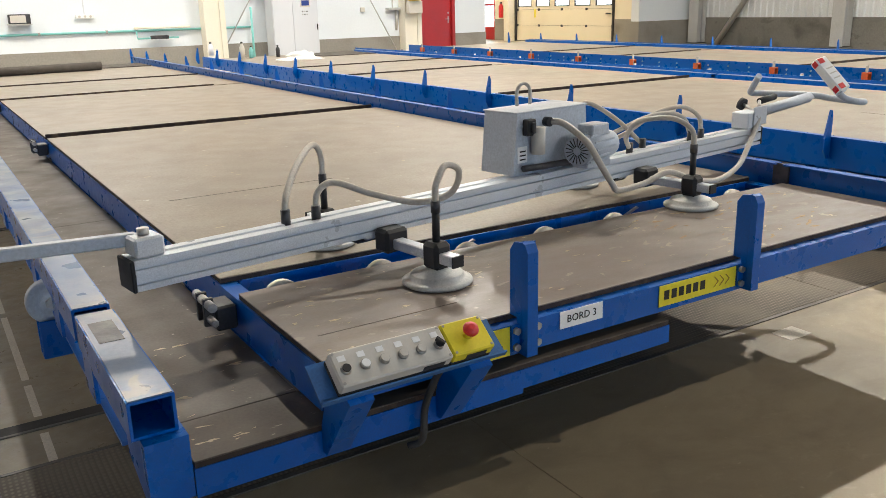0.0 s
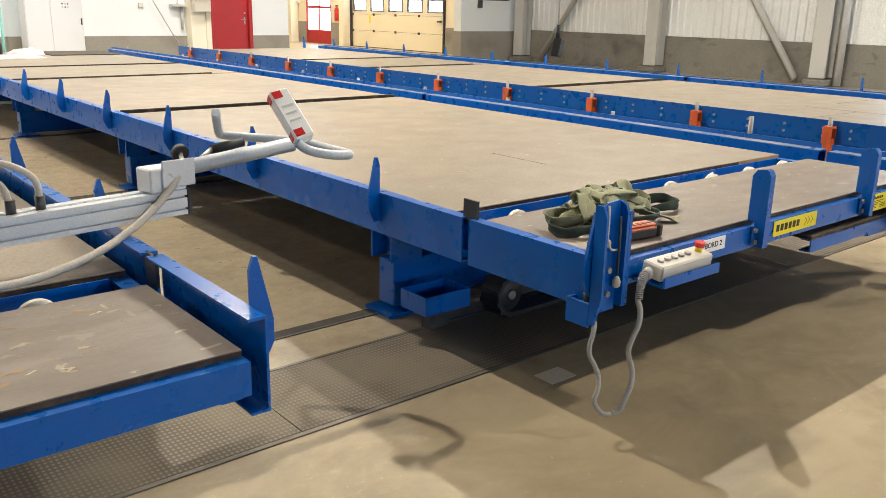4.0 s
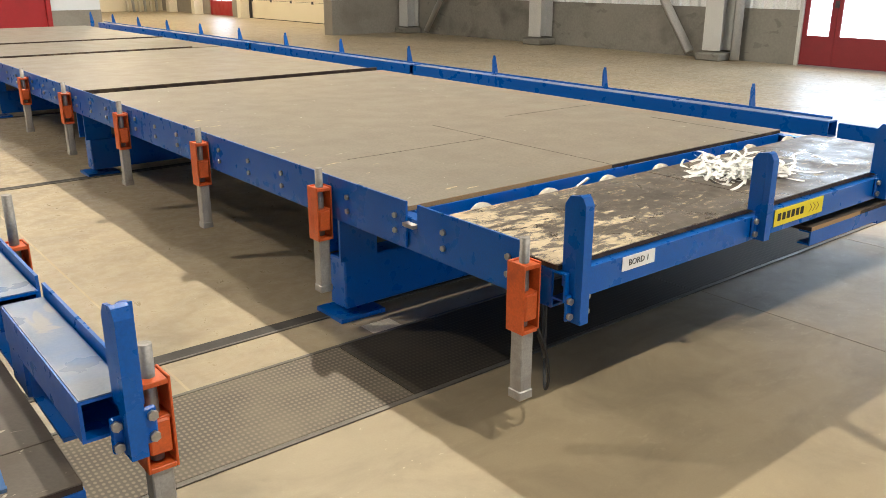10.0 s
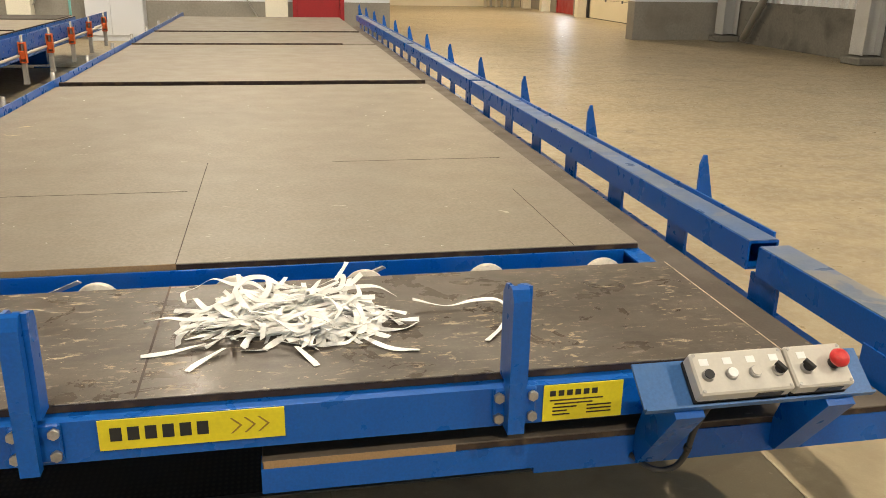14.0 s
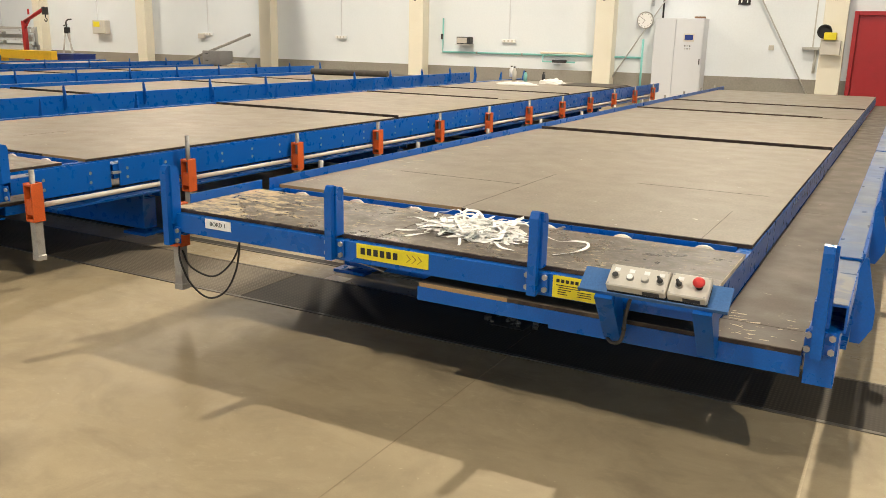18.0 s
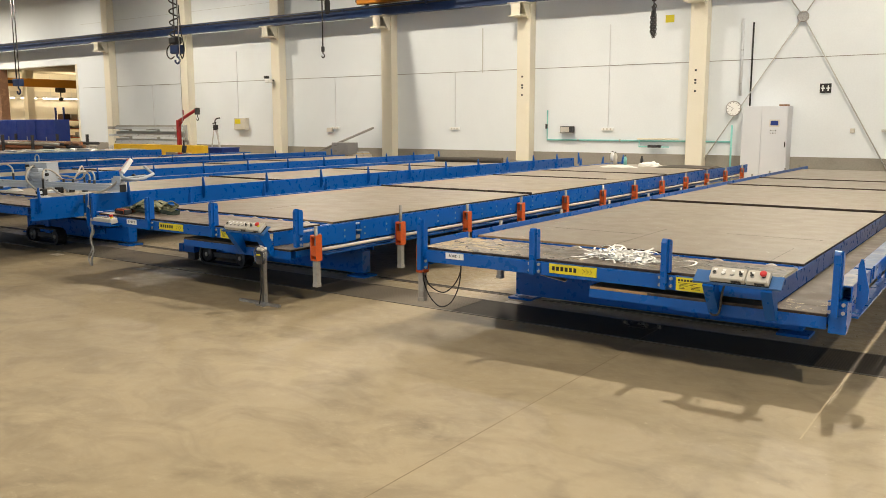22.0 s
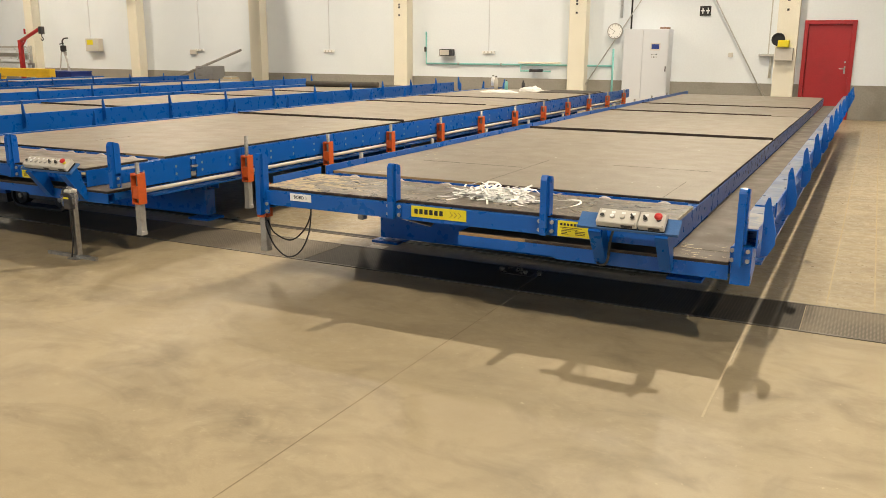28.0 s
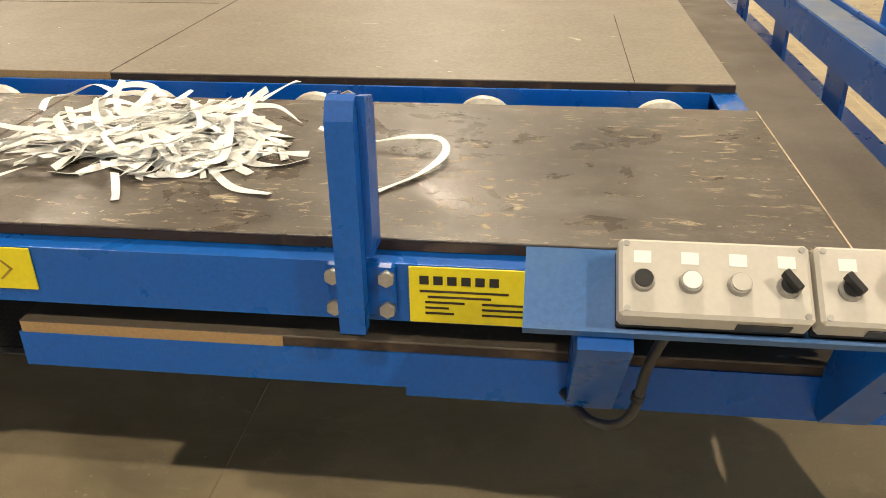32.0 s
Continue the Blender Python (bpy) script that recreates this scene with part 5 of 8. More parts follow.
for x, ya, yb in ((11.44, 0.9, 2.2), (11.80, 2.8, 15.5), (7.9, 2.75, 14.8), (12.05, 2.8, 15.5)):
    struct("floor_line", boxes((x - 0.005, x + 0.005, ya, yb, -0.01, 0.0012)), CHALK, "worn pale line on the floor")
for ya, yb in ((2.36, 2.98), (3.13, 3.44), (3.50, 4.35), (4.42, 6.2), (6.4, 9.4), (9.6, 12.6)):
    struct("floor_line", boxes((0.208, 0.236, ya, yb, -0.01, 0.0014)), TILE, "broken pale cream strip on the floor beside the table")
struct("floor_hole", boxes((9.86, 10.06, 2.55, 2.66, -0.01, 0.006)), DARKGAP, "broken dark hole in the channel cover")
rub = random.Random(8)
for k in range(14):
    rx_, ry_, rr = 9.80 + 0.3 * rub.random(), 2.58 + 0.12 * rub.random(), rub.uniform(0.008, 0.022)
    bm = bmesh.new()
    bmesh.ops.create_icosphere(bm, subdivisions=1, radius=rr, matrix=Matrix.Translation((rx_, ry_, rr * 0.6)) @ Matrix.Rotation(k, 4, "Z"))
    solo("rubble_lump", bm, GRATE, "small dark lump of concrete rubble on the floor", "rubble", "rubble by the channel")
for x, y in ((4.72, 2.035), (3.075, 2.062), (8.75, 2.80)):
    struct("floor_patch", boxes((x - 0.07, x + 0.07, y - 0.05, y + 0.05, -0.01, 0.002)), TILE, "small pale square patch on the floor")

# red door in the north wall
e = thing("door_1", (10.92, NW, 0), "closed red steel door in a red frame", "door", "", "structure")
part("frame_jamb", boxes((10.42, 10.50, NW - 0.05, NW + 0.12, 0, 2.06), bevel=0.004), RED, e)
part("frame_jamb", boxes((11.35, 11.43, NW - 0.05, NW + 0.12, 0, 2.06), bevel=0.004), RED, e)
part("frame_head", boxes((10.501, 11.349, NW - 0.05, NW + 0.12, 1.98, 2.06), bevel=0.004), RED, e)
leaf = part("leaf", boxes((10.503, 11.347, NW + 0.03, NW + 0.075, 0.01, 1.977), bevel=0.003), RED, e)
part("handle_plate", boxes((11.26, 11.29, NW + 0.024, NW + 0.0295, 0.96, 1.12)), STEEL, leaf)
part("door_handle", tube(((11.275, NW + 0.024, 1.06), (11.275, NW - 0.02, 1.06), (11.17, NW - 0.02, 1.06)), 0.009, 8, 1), STEEL, leaf)
part("lock", cyl((11.275, NW + 0.024, 1.2), (11.275, NW + 0.01, 1.2), 0.02, 14), STEEL, leaf)
struct("wall_behind_red_door", boxes((10.42, 11.43, NW + 0.13, NW + 0.3, 0, 2.06)), WHITE, "wall core behind the door")

# sectional door of the second bay
e = thing("garage_door", (EW, (GAR0 + GAR1) / 2, 0), "cream sectional overhead door with a row of small windows", "garage door", "", "structure")
zs = (0.02, 0.58, 1.14, 1.78, 2.38, 2.96, GARH)
for a, b in zip(zs, zs[1:]):
    if abs(a - 1.14) < 0.01:
        n, w, h0, h1 = 5, 0.80, 1.24, 1.64
        step = (GAR1 - GAR0) / n
        sec = part("section", boxes((EW + 0.02, EW + 0.07, GAR0 + 0.02, GAR1 - 0.02, a, h0 - 0.001), (EW + 0.02, EW + 0.07, GAR0 + 0.02, GAR1 - 0.02, h1 + 0.001, b - 0.012)), YWALL, e)
        for k in range(n + 1):
            ya = GAR0 + 0.02 if k == 0 else GAR0 + step * (k - 0.5) + w / 2
            yb = GAR1 - 0.02 if k == n else GAR0 + step * (k + 0.5) - w / 2
            part("mullion", boxes((EW + 0.02, EW + 0.07, ya, yb, h0, h1)), YWALL, sec)
        for k in range(n):
            c = GAR0 + step * (k + 0.5)
            fr = part("window_frame", boxes((EW + 0.005, EW + 0.06, c - w / 2, c - w / 2 + 0.04, h0, h1), (EW + 0.005, EW + 0.06, c + w / 2 - 0.04, c + w / 2, h0, h1), (EW + 0.005, EW + 0.06, c - w / 2 + 0.04, c + w / 2 - 0.04, h0, h0 + 0.03), (EW + 0.005, EW + 0.06, c - w / 2 + 0.04, c + w / 2 - 0.04, h1 - 0.03, h1)), BLACK, sec)
            part("pane", boxes((EW + 0.04, EW + 0.05, c - w / 2 + 0.04, c + w / 2 - 0.04, h0 + 0.03, h1 - 0.03)), SKYPANE, sec, "bright daylit pane")
    else:
        part("section", boxes((EW + 0.02, EW + 0.07, GAR0 + 0.02, GAR1 - 0.02, a, b - 0.012), bevel=0.004), YWALL, e)
    for k in range(5):
        y = GAR0 + 0.1 + k * (GAR1 - GAR0 - 0.2) / 4
        part("hinge", boxes((EW + 0.005, EW + 0.02, y - 0.05, y + 0.05, b - 0.05, b + 0.03)), DARKMETAL, e)
for y in (GAR0 + 0.005, GAR1 - 0.065):
    part("guide_rail", boxes((EW - 0.06, EW + 0.015, y, y + 0.06, 0, GARH)), DARKMETAL, e)
part("bottom_seal", boxes((EW + 0.02, EW + 0.07, GAR0 + 0.02, GAR1 - 0.02, 0, 0.019)), BLACK, e)
part("lock_handle", boxes((EW - 0.03, EW + 0.019, GAR0 + 0.2, GAR0 + 0.4, 0.95, 1.0)), DARKMETAL, e)
part("sign", boxes((EW + 0.014, EW + 0.019, 23.45, 23.65, 2.0, 2.35)), PAPER, e)
part("yellow_mark", boxes((EW + 0.014, EW + 0.019, 25.1, 25.2, 0.85, 1.15)), YELLOW, e)

# glazed red door beside it
e = thing("door_2", (EW, (RD0 + RD1) / 2, 0), "red framed glazed door, bright daylight behind", "door", "", "structure")
part("frame", boxes((EW, EW + 0.1, RD0, RD0 + 0.07, 0, RDH), (EW, EW + 0.1, RD1 - 0.07, RD1, 0, RDH), (EW, EW + 0.1, RD0 + 0.07, RD1 - 0.07, RDH - 0.08, RDH)), RED, e)
part("mid_rail", boxes((EW + 0.02, EW + 0.07, RD0 + 0.07, RD1 - 0.07, 1.30, 1.38)), RED, e)
part("mullion", boxes((EW + 0.02, EW + 0.07, (RD0 + RD1) / 2 - 0.035, (RD0 + RD1) / 2 + 0.035, 0.5, RDH - 0.08)), RED, e)
part("kick_panel", boxes((EW + 0.02, EW + 0.07, RD0 + 0.07, RD1 - 0.07, 0.01, 0.5)), RED, e)
for ya, yb in ((RD0 + 0.07, (RD0 + RD1) / 2 - 0.035), ((RD0 + RD1) / 2 + 0.035, RD1 - 0.07)):
    for za, zb in ((0.5, 1.30), (1.38, RDH - 0.08)):
        part("pane", boxes((EW + 0.04, EW + 0.05, ya, yb, za, zb)), SKYPANE, e, "bright daylit pane")

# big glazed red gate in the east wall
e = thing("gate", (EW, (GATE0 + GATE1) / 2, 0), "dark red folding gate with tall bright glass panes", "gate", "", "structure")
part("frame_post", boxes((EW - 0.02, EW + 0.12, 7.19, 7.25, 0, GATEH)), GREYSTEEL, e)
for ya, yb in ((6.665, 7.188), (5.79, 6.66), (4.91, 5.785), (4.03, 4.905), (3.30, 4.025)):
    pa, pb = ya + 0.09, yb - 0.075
    lf = part("gate_leaf", boxes((EW + 0.02, EW + 0.08, ya, pa, 0.02, GATEH), (EW + 0.02, EW + 0.08, pb, yb, 0.02, GATEH), (EW + 0.02, EW + 0.08, pa, pb, 0.02, 0.47), (EW + 0.02, EW + 0.08, pa, pb, GATEH - 0.15, GATEH)), RED_BACKLIT, e)
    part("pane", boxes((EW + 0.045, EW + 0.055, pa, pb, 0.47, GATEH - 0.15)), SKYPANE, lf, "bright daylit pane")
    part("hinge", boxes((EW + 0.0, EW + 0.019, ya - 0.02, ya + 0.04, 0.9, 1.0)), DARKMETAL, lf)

# ---- loose things on and around the tables ----
CUP = mat("pale_rubber_cup", (0.58, 0.57, 0.54), 0.5, grain=150, bump=0.03, spot=(0.45, 0.43, 0.4), amount=0.4, scale=14)


def vacuum_lifter(ox, oy, oz, yaw, label):
    """Vacuum boom lying on its four suction cups: local x along the boom, z up from the deck."""
    e = thing("vacuum_lifter", (ox, oy, oz), label, "vacuum lifter", "vacuum lifters")
    M = Matrix.Translation((ox, oy, oz)) @ Matrix.Rotation(radians(yaw), 4, "Z")
    L = 3.13

    def p(name, bm, m, parent=e, lab=""):
        return part(name, turned(bm, M), m, parent, lab)
    prof = [(-0.045, 0.102), (-0.045, 0.117), (-0.030, 0.117), (-0.030, 0.125), (-0.045, 0.125), (-0.045, 0.158), (-0.030, 0.158), (-0.030, 0.167), (-0.045, 0.167), (-0.045, 0.185),
            (-0.012, 0.185), (-0.010, 0.180), (0.010, 0.180), (0.012, 0.185), (0.045, 0.185), (0.045, 0.102)]
    boom = p("boom", prism(prof, "x", 0.012, L - 0.012), ALU, e, "long grooved aluminium beam")
    for xa, xb in ((0, 0.011), (L - 0.011, L)):
        p("end_cap", boxes((xa, xb, -0.047, 0.047, 0.100, 0.187), bevel=0.003), BLACK, boom)
    # swing arm at the west end
    p("pivot_block", boxes((0.02, 0.10, -0.04, 0.04, 0.186, 0.24), bevel=0.006), ALU, boom)
    p("pivot_pin", cyl((0.06, 0, 0.24), (0.06, 0, 0.258), 0.016, 14), STEEL, boom)
    p("swing_arm", turned(boxes((-0.95, 0.0, -0.016, 0.016, -0.017, 0.017), bevel=0.004), Matrix.Translation((0.05, 0.03, 0.225)) @ Matrix.Rotation(radians(-17), 4, "Z")), GREYPAINT, e, "grey square steel arm")
    # pump housing
    hs = p("pump_housing", prism(((1.440, 0.186), (1.460, 0.41), (1.840, 0.41), (1.860, 0.186)), "y", 0.0, 0.17), GREYPAINT, e, "light grey steel pump housing")
    p("lid", boxes((1.452, 1.848, -0.004, 0.174, 0.4105, 0.417), bevel=0.002), GREYPAINT, hs)
    p("lifting_eye", tube(((1.540, 0.08, 0.428), (1.540, 0.08, 0.48), (1.560, 0.08, 0.505), (1.590, 0.08, 0.505), (1.610, 0.08, 0.48), (1.610, 0.08, 0.428)), 0.007, 8, 4), STEEL, hs)
    p("main_switch", boxes((1.485, 1.530, -0.03, -0.001, 0.33, 0.39), bevel=0.004), BLACK, hs)
    p("switch_knob", turned(boxes((1.500, 1.515, -0.045, -0.031, 0.34, 0.38), bevel=0.003), Matrix.Identity(4)), DARKMETAL, hs)
    p("data_label", boxes((1.460, 1.510, -0.003, -0.001, 0.23, 0.29)), PAPER, hs)
    for k in range(3):
        p("text_line", boxes((1.470, 1.500, -0.0042, -0.0032, 0.24 + 0.015 * k, 0.245 + 0.015 * k)), INK, hs)
    p("filter_bowl", cyl((1.540, -0.03, 0.26), (1.540, -0.03, 0.36), 0.026, 14), GREYBOX, hs)
    p("gauge", cyl((1.610, 0.0, 0.37), (1.610, -0.025, 0.37), 0.018, 14), DARKMETAL, hs)
    mo = p("motor", cyl((1.69, -0.105, 0.262), (1.90, -0.065, 0.262), 0.052, 20), GREYPAINT, e, "finned grey electric motor")
    for k in range(12):
        a = k * math.pi / 6
        dy, dz = 0.055 * math.cos(a), 0.055 * math.sin(a)
        p("fin", turned(boxes((-0.075, 0.075, dy - 0.0025, dy + 0.0025, dz - 0.004, dz + 0.004)), Matrix.Translation((1.79, -0.086, 0.262)) @ Matrix.Rotation(radians(10.8), 4, "Z")), GREYPAINT, mo)
    fc = p("fan_cover", cyl((1.665, -0.110, 0.262), (1.69, -0.105, 0.262), 0.055, 20, 0.058), GREYPAINT, mo)
    for k in range(18):
        a = k * math.pi / 9
        p("grille_slot", turned(boxes((-0.0015, 0.0, -0.0017, 0.0017, 0.016, 0.048)), Matrix.Translation((1.6645, -0.110, 0.262)) @ Matrix.Rotation(radians(10.8), 4, "Z") @ Matrix.Rotation(a, 4, "X")), BLACK, fc)
    p("terminal_box", boxes((1.74, 1.84, -0.12, -0.045, 0.308, 0.352), bevel=0.005), GREYPAINT, mo)
    p("motor_foot", boxes((1.72, 1.86, -0.115, -0.04, 0.186, 0.214), bevel=0.004), GREYPAINT, mo)
    p("plug", cyl((1.90, -0.065, 0.275), (1.93, -0.058, 0.28), 0.020, 12), BLACK, mo)
    p("exhaust_pipe", tube(((1.47, -0.02, 0.212), (1.55, -0.035, 0.212), (1.66, -0.06, 0.216), (1.76, -0.06, 0.21)), 0.012, 8, 4), DARKMETAL, mo)
    # cross bars with cups
    for xx in (0.81, 2.14):
        for s in (-1, 1):
            bar = p("cross_bar", boxes((xx - 0.02, xx + 0.02, s * 0.03, s * 0.39, 0.068, 0.100), bevel=0.003), ALU, e)
            p("clamp", boxes((xx - 0.045, xx + 0.045, s * 0.046, s * 0.115, 0.055, 0.130), bevel=0.01), BLACK, bar)
            yc = s * 0.30
            p("cup_clamp", boxes((xx - 0.032, xx + 0.032, yc - 0.035, yc + 0.035, 0.045, 0.128), bevel=0.012), BLACK, bar)
            p("bar_cap", boxes((xx - 0.021, xx + 0.021, s * 0.391, s * 0.397, 0.067, 0.101)), BLACK, bar)
            cup = lathe(((0.100, 0.0), (0.106, 0.004), (0.106, 0.012), (0.098, 0.016), (0.084, 0.017), (0.080, 0.030), (0.076, 0.034), (0.05, 0.034), (0.046, 0.042), (0.026, 0.046)), 32)
            p("suction_cup", turned(cup, Matrix.Translation((xx, yc, 0.001))), CUP, bar, "pale grey round suction cup")
            p("cup_stem", cyl((xx, yc, 0.128), (xx, yc, 0.215), 0.012, 10), BLACK, bar)
            p("hose_nipple", cyl((xx, yc, 0.215), (xx, yc, 0.25), 0.0145, 10), DARKMETAL, bar)
    # hoses: local points along each, and the socket on the beam where they end
    runs = (((0.81, -0.30, 0.245), (0.815, -0.30, 0.30), (0.87, -0.28, 0.345), (0.95, -0.25, 0.31), (0.94, -0.22, 0.24), (0.86, -0.16, 0.215), (0.74, -0.08, 0.25), (0.65, -0.02, 0.29), (0.60, 0.0, 0.265), (0.589, 0.0, 0.20)),
            ((0.81, 0.30, 0.245), (0.80, 0.29, 0.32), (0.74, 0.24, 0.365), (0.62, 0.14, 0.33), (0.52, 0.05, 0.26), (0.496, 0.02, 0.20)),
            ((2.14, -0.30, 0.245), (2.13, -0.29, 0.31), (2.09, -0.22, 0.35), (2.05, -0.10, 0.33), (2.08, -0.02, 0.26), (2.13, 0.0, 0.20)),
            ((2.14, 0.30, 0.245), (2.13, 0.30, 0.33), (2.16, 0.25, 0.37), (2.22, 0.14, 0.30), (2.26, 0.03, 0.20)),
            ((1.79, 0.10, 0.26), (1.95, 0.16, 0.25), (2.15, 0.14, 0.24), (2.34, 0.08, 0.30), (2.48, 0.04, 0.31), (2.56, 0.02, 0.27), (2.575, 0.0, 0.20)),
            ((1.79, 0.13, 0.22), (2.0, 0.18, 0.20), (2.25, 0.15, 0.22), (2.43, 0.09, 0.31), (2.56, 0.04, 0.33), (2.65, 0.01, 0.28), (2.66, 0.0, 0.20)))
    for pts in runs:
        p("air_hose", tube(pts, 0.0105, 8, 6), HOSE, e, "cream rubber air hose")
        ex, ey, _ = pts[-1]
        p("hose_socket", cyl((ex, ey, 0.18), (ex, ey, 0.225), 0.0145, 10), DARKMETAL, e)
    p("supply_hose", tube(((1.615, 0.0, 0.368), (1.64, -0.06, 0.365), (1.67, -0.15, 0.30), (1.71, -0.19, 0.21), (1.79, -0.18, 0.13), (1.86, -0.16, 0.09), (2.0, -0.18, 0.10), (2.14, -0.19, 0.125), (2.3, -0.21, 0.07), (2.5, -0.20, 0.04), (2.72, -0.16, 0.06), (2.9, -0.10, 0.11), (3.03, -0.06, 0.18), (3.11, -0.035, 0.25)), 0.0125, 8, 6), HOSE, e, "cream rubber air hose")
    # steering handle at the east end
    hd = p("handle_post", boxes((2.99, 3.12, -0.045, 0.045, 0.186, 0.265), bevel=0.005), ALU, e)
    p("post_plate", boxes((3.03, 3.15, -0.052, -0.046, 0.20, 0.29), bevel=0.003), ALU, hd)
    p("handle_arm", cyl((3.10, 0.0, 0.245), (3.56, -0.06, 0.293), 0.027, 4), GREYPAINT, hd)
    p("handlebar", tube(((3.35, 0.115, 0.407), (3.40, 0.18, 0.33), (3.42, 0.19, 0.312), (3.45, 0.15, 0.308), (3.58, -0.05, 0.300), (3.615, -0.14, 0.287), (3.625, -0.25, 0.279), (3.595, -0.318, 0.282), (3.52, -0.322, 0.290), (3.44, -0.295, 0.310), (3.40, -0.275, 0.340)), 0.0165, 10, 5), GREYPAINT, hd, "bent grey steel handlebar")
    p("grip_bar", cyl((3.30, 0.075, 0.285), (3.42, 0.06, 0.300), 0.017, 12), BLACK, hd)
    p("grip_stem", cyl((3.22, 0.03, 0.262), (3.30, 0.075, 0.285), 0.009, 8), STEEL, hd)
    p("knob", cyl((3.195, 0.100, 0.275), (3.195, 0.122, 0.283), 0.030, 18), BLACK, hd)
    p("knob_stem", cyl((3.14, 0.0, 0.25), (3.19, 0.10, 0.278), 0.008, 8), STEEL, hd)
    pm = Matrix.Translation((3.425, -0.215, 0.418)) @ Matrix.Rotation(radians(-45), 4, "X") @ Matrix.Rotation(radians(-20), 4, "Z")
    pn = p("button_panel", turned(boxes((-0.036, 0.036, -0.024, 0.024, -0.10, 0.10), bevel=0.006), pm), PAPER, hd, "white hand control with red buttons")
    for dz in (-0.08, 0.08):
        p("button", turned(boxes((-0.028, 0.004, -0.0265, -0.0245, dz - 0.014, dz + 0.014)), pm), EMERGENCY, pn)
        p("button", turned(boxes((-0.0385, -0.0365, -0.018, 0.012, dz - 0.014, dz + 0.014)), pm), EMERGENCY, pn)
    for dz in (-0.03, 0.0, 0.03):
        p("text_line", turned(boxes((-0.02, 0.022, -0.0255, -0.0245, dz - 0.003, dz + 0.003)), pm), GREYBOX, pn)
    return e


vacuum_lifter(0.425, 2.205, DECKZ, 8.7, "aluminium vacuum lifter boom with grey pump, cream hoses and suction cups")
vacuum_lifter(-3.64, 2.75, DECKZ, 4.0, "aluminium vacuum lifter boom with grey pump resting on the far table")


def ribbon(pts, width, thick, rnd, name, m, parent, twist=0.6, freq=0.35):
    path = smooth_path(pts, 6)
    bm = bmesh.new()
    rows = []
    ph = rnd.uniform(0, 6.28)
    for i, q in enumerate(path):
        d = (path[min(i + 1, len(path) - 1)] - path[max(i - 1, 0)]).normalized()
        side = d.cross(Vector((0, 0, 1)))
        side = side.normalized() if side.length > 1e-3 else Vector((1, 0, 0))
        a = twist * math.sin(ph + i * freq)
        w = (side * math.cos(a) + Vector((0, 0, 1)) * math.sin(a)) * width / 2
        n = w.cross(d).normalized() * thick / 2
        rows.append([bm.verts.new(q + v) for v in (w + n, w - n, -w - n, -w + n)])
    for a, b in zip(rows, rows[1:]):
        for k in range(4):
            bm.faces.new((a[k], a[(k + 1) % 4], b[(k + 1) % 4], b[k])).smooth = False
    bm.faces.new(rows[0][::-1])
    bm.faces.new(rows[-1])
    lift = min(v.co.z for v in bm.verts)
    if lift < DECKZ + 0.001:
        for v in bm.verts:
            v.co.z = max(v.co.z, DECKZ + 0.001)
    return part(name, bm, m, parent)


def strapping_pile(cx, cy):
    rnd = random.Random(11)
    e = thing("strapping_pile", (cx, cy, DECKZ), "tangled heap of white plastic strapping offcuts on the table", "strapping")
    for i in range(150):
        a = rnd.uniform(0, 6.28)
        r = rnd.random() ** 0.75
        x, y = cx + 0.25 * r * math.cos(a), cy + 0.13 * r * math.sin(a)
        z = DECKZ + 0.003 + 0.046 * (1 - r) * rnd.random()
        d = rnd.gauss(0.15, 0.45) + (math.pi if x > cx else 0)
        pts, curl = [], rnd.choice((-1, 1)) * rnd.uniform(0.02, 0.75)
        for k in range(rnd.randint(5, 10)):
            pts.append((x, y, max(DECKZ + 0.003, z)))
            x += 0.046 * math.cos(d)
            y += 0.040 * math.sin(d)
            if math.hypot((x - cx) / 0.335, (y - cy) / 0.19) > 1:
                break
            d += curl * rnd.uniform(0.2, 1.4)
            z += rnd.uniform(-0.018, 0.017)
        if len(pts) > 2:
            ribbon(pts, rnd.choice((0.010, 0.012, 0.014)), 0.0009, rnd, "strap", RIBBON, e, 0.6, 0.22)
    z = DECKZ
    for pts in (((10.33, 2.04, z + 0.03), (10.41, 2.03, z + 0.012), (10.48, 2.035, z + 0.02), (10.535, 2.025, z + 0.022), (10.55, 1.98, z + 0.014), (10.52, 1.91, z + 0.006), (10.465, 1.838, z + 0.004)),
                ((9.86, 1.90, z + 0.012), (9.79, 1.88, z + 0.006), (9.73, 1.872, z + 0.004)),
                ((10.16, 2.24, z + 0.012), (10.19, 2.32, z + 0.02), (10.20, 2.37, z + 0.015)),
                ((9.90, 1.87, z + 0.012), (9.85, 1.82, z + 0.005), (9.83, 1.79, z + 0.003)),
                ((10.05, 1.86, z + 0.01), (10.08, 1.80, z + 0.004), (10.09, 1.775, z + 0.003)),
                ((10.20, 1.88, z + 0.01), (10.25, 1.83, z + 0.005), (10.31, 1.815, z + 0.004))):
        ribbon(pts, 0.0125, 0.0009, rnd, "strap", RIBBON, e, 0.3)
    return e


strapping_pile(10.04, 2.035)


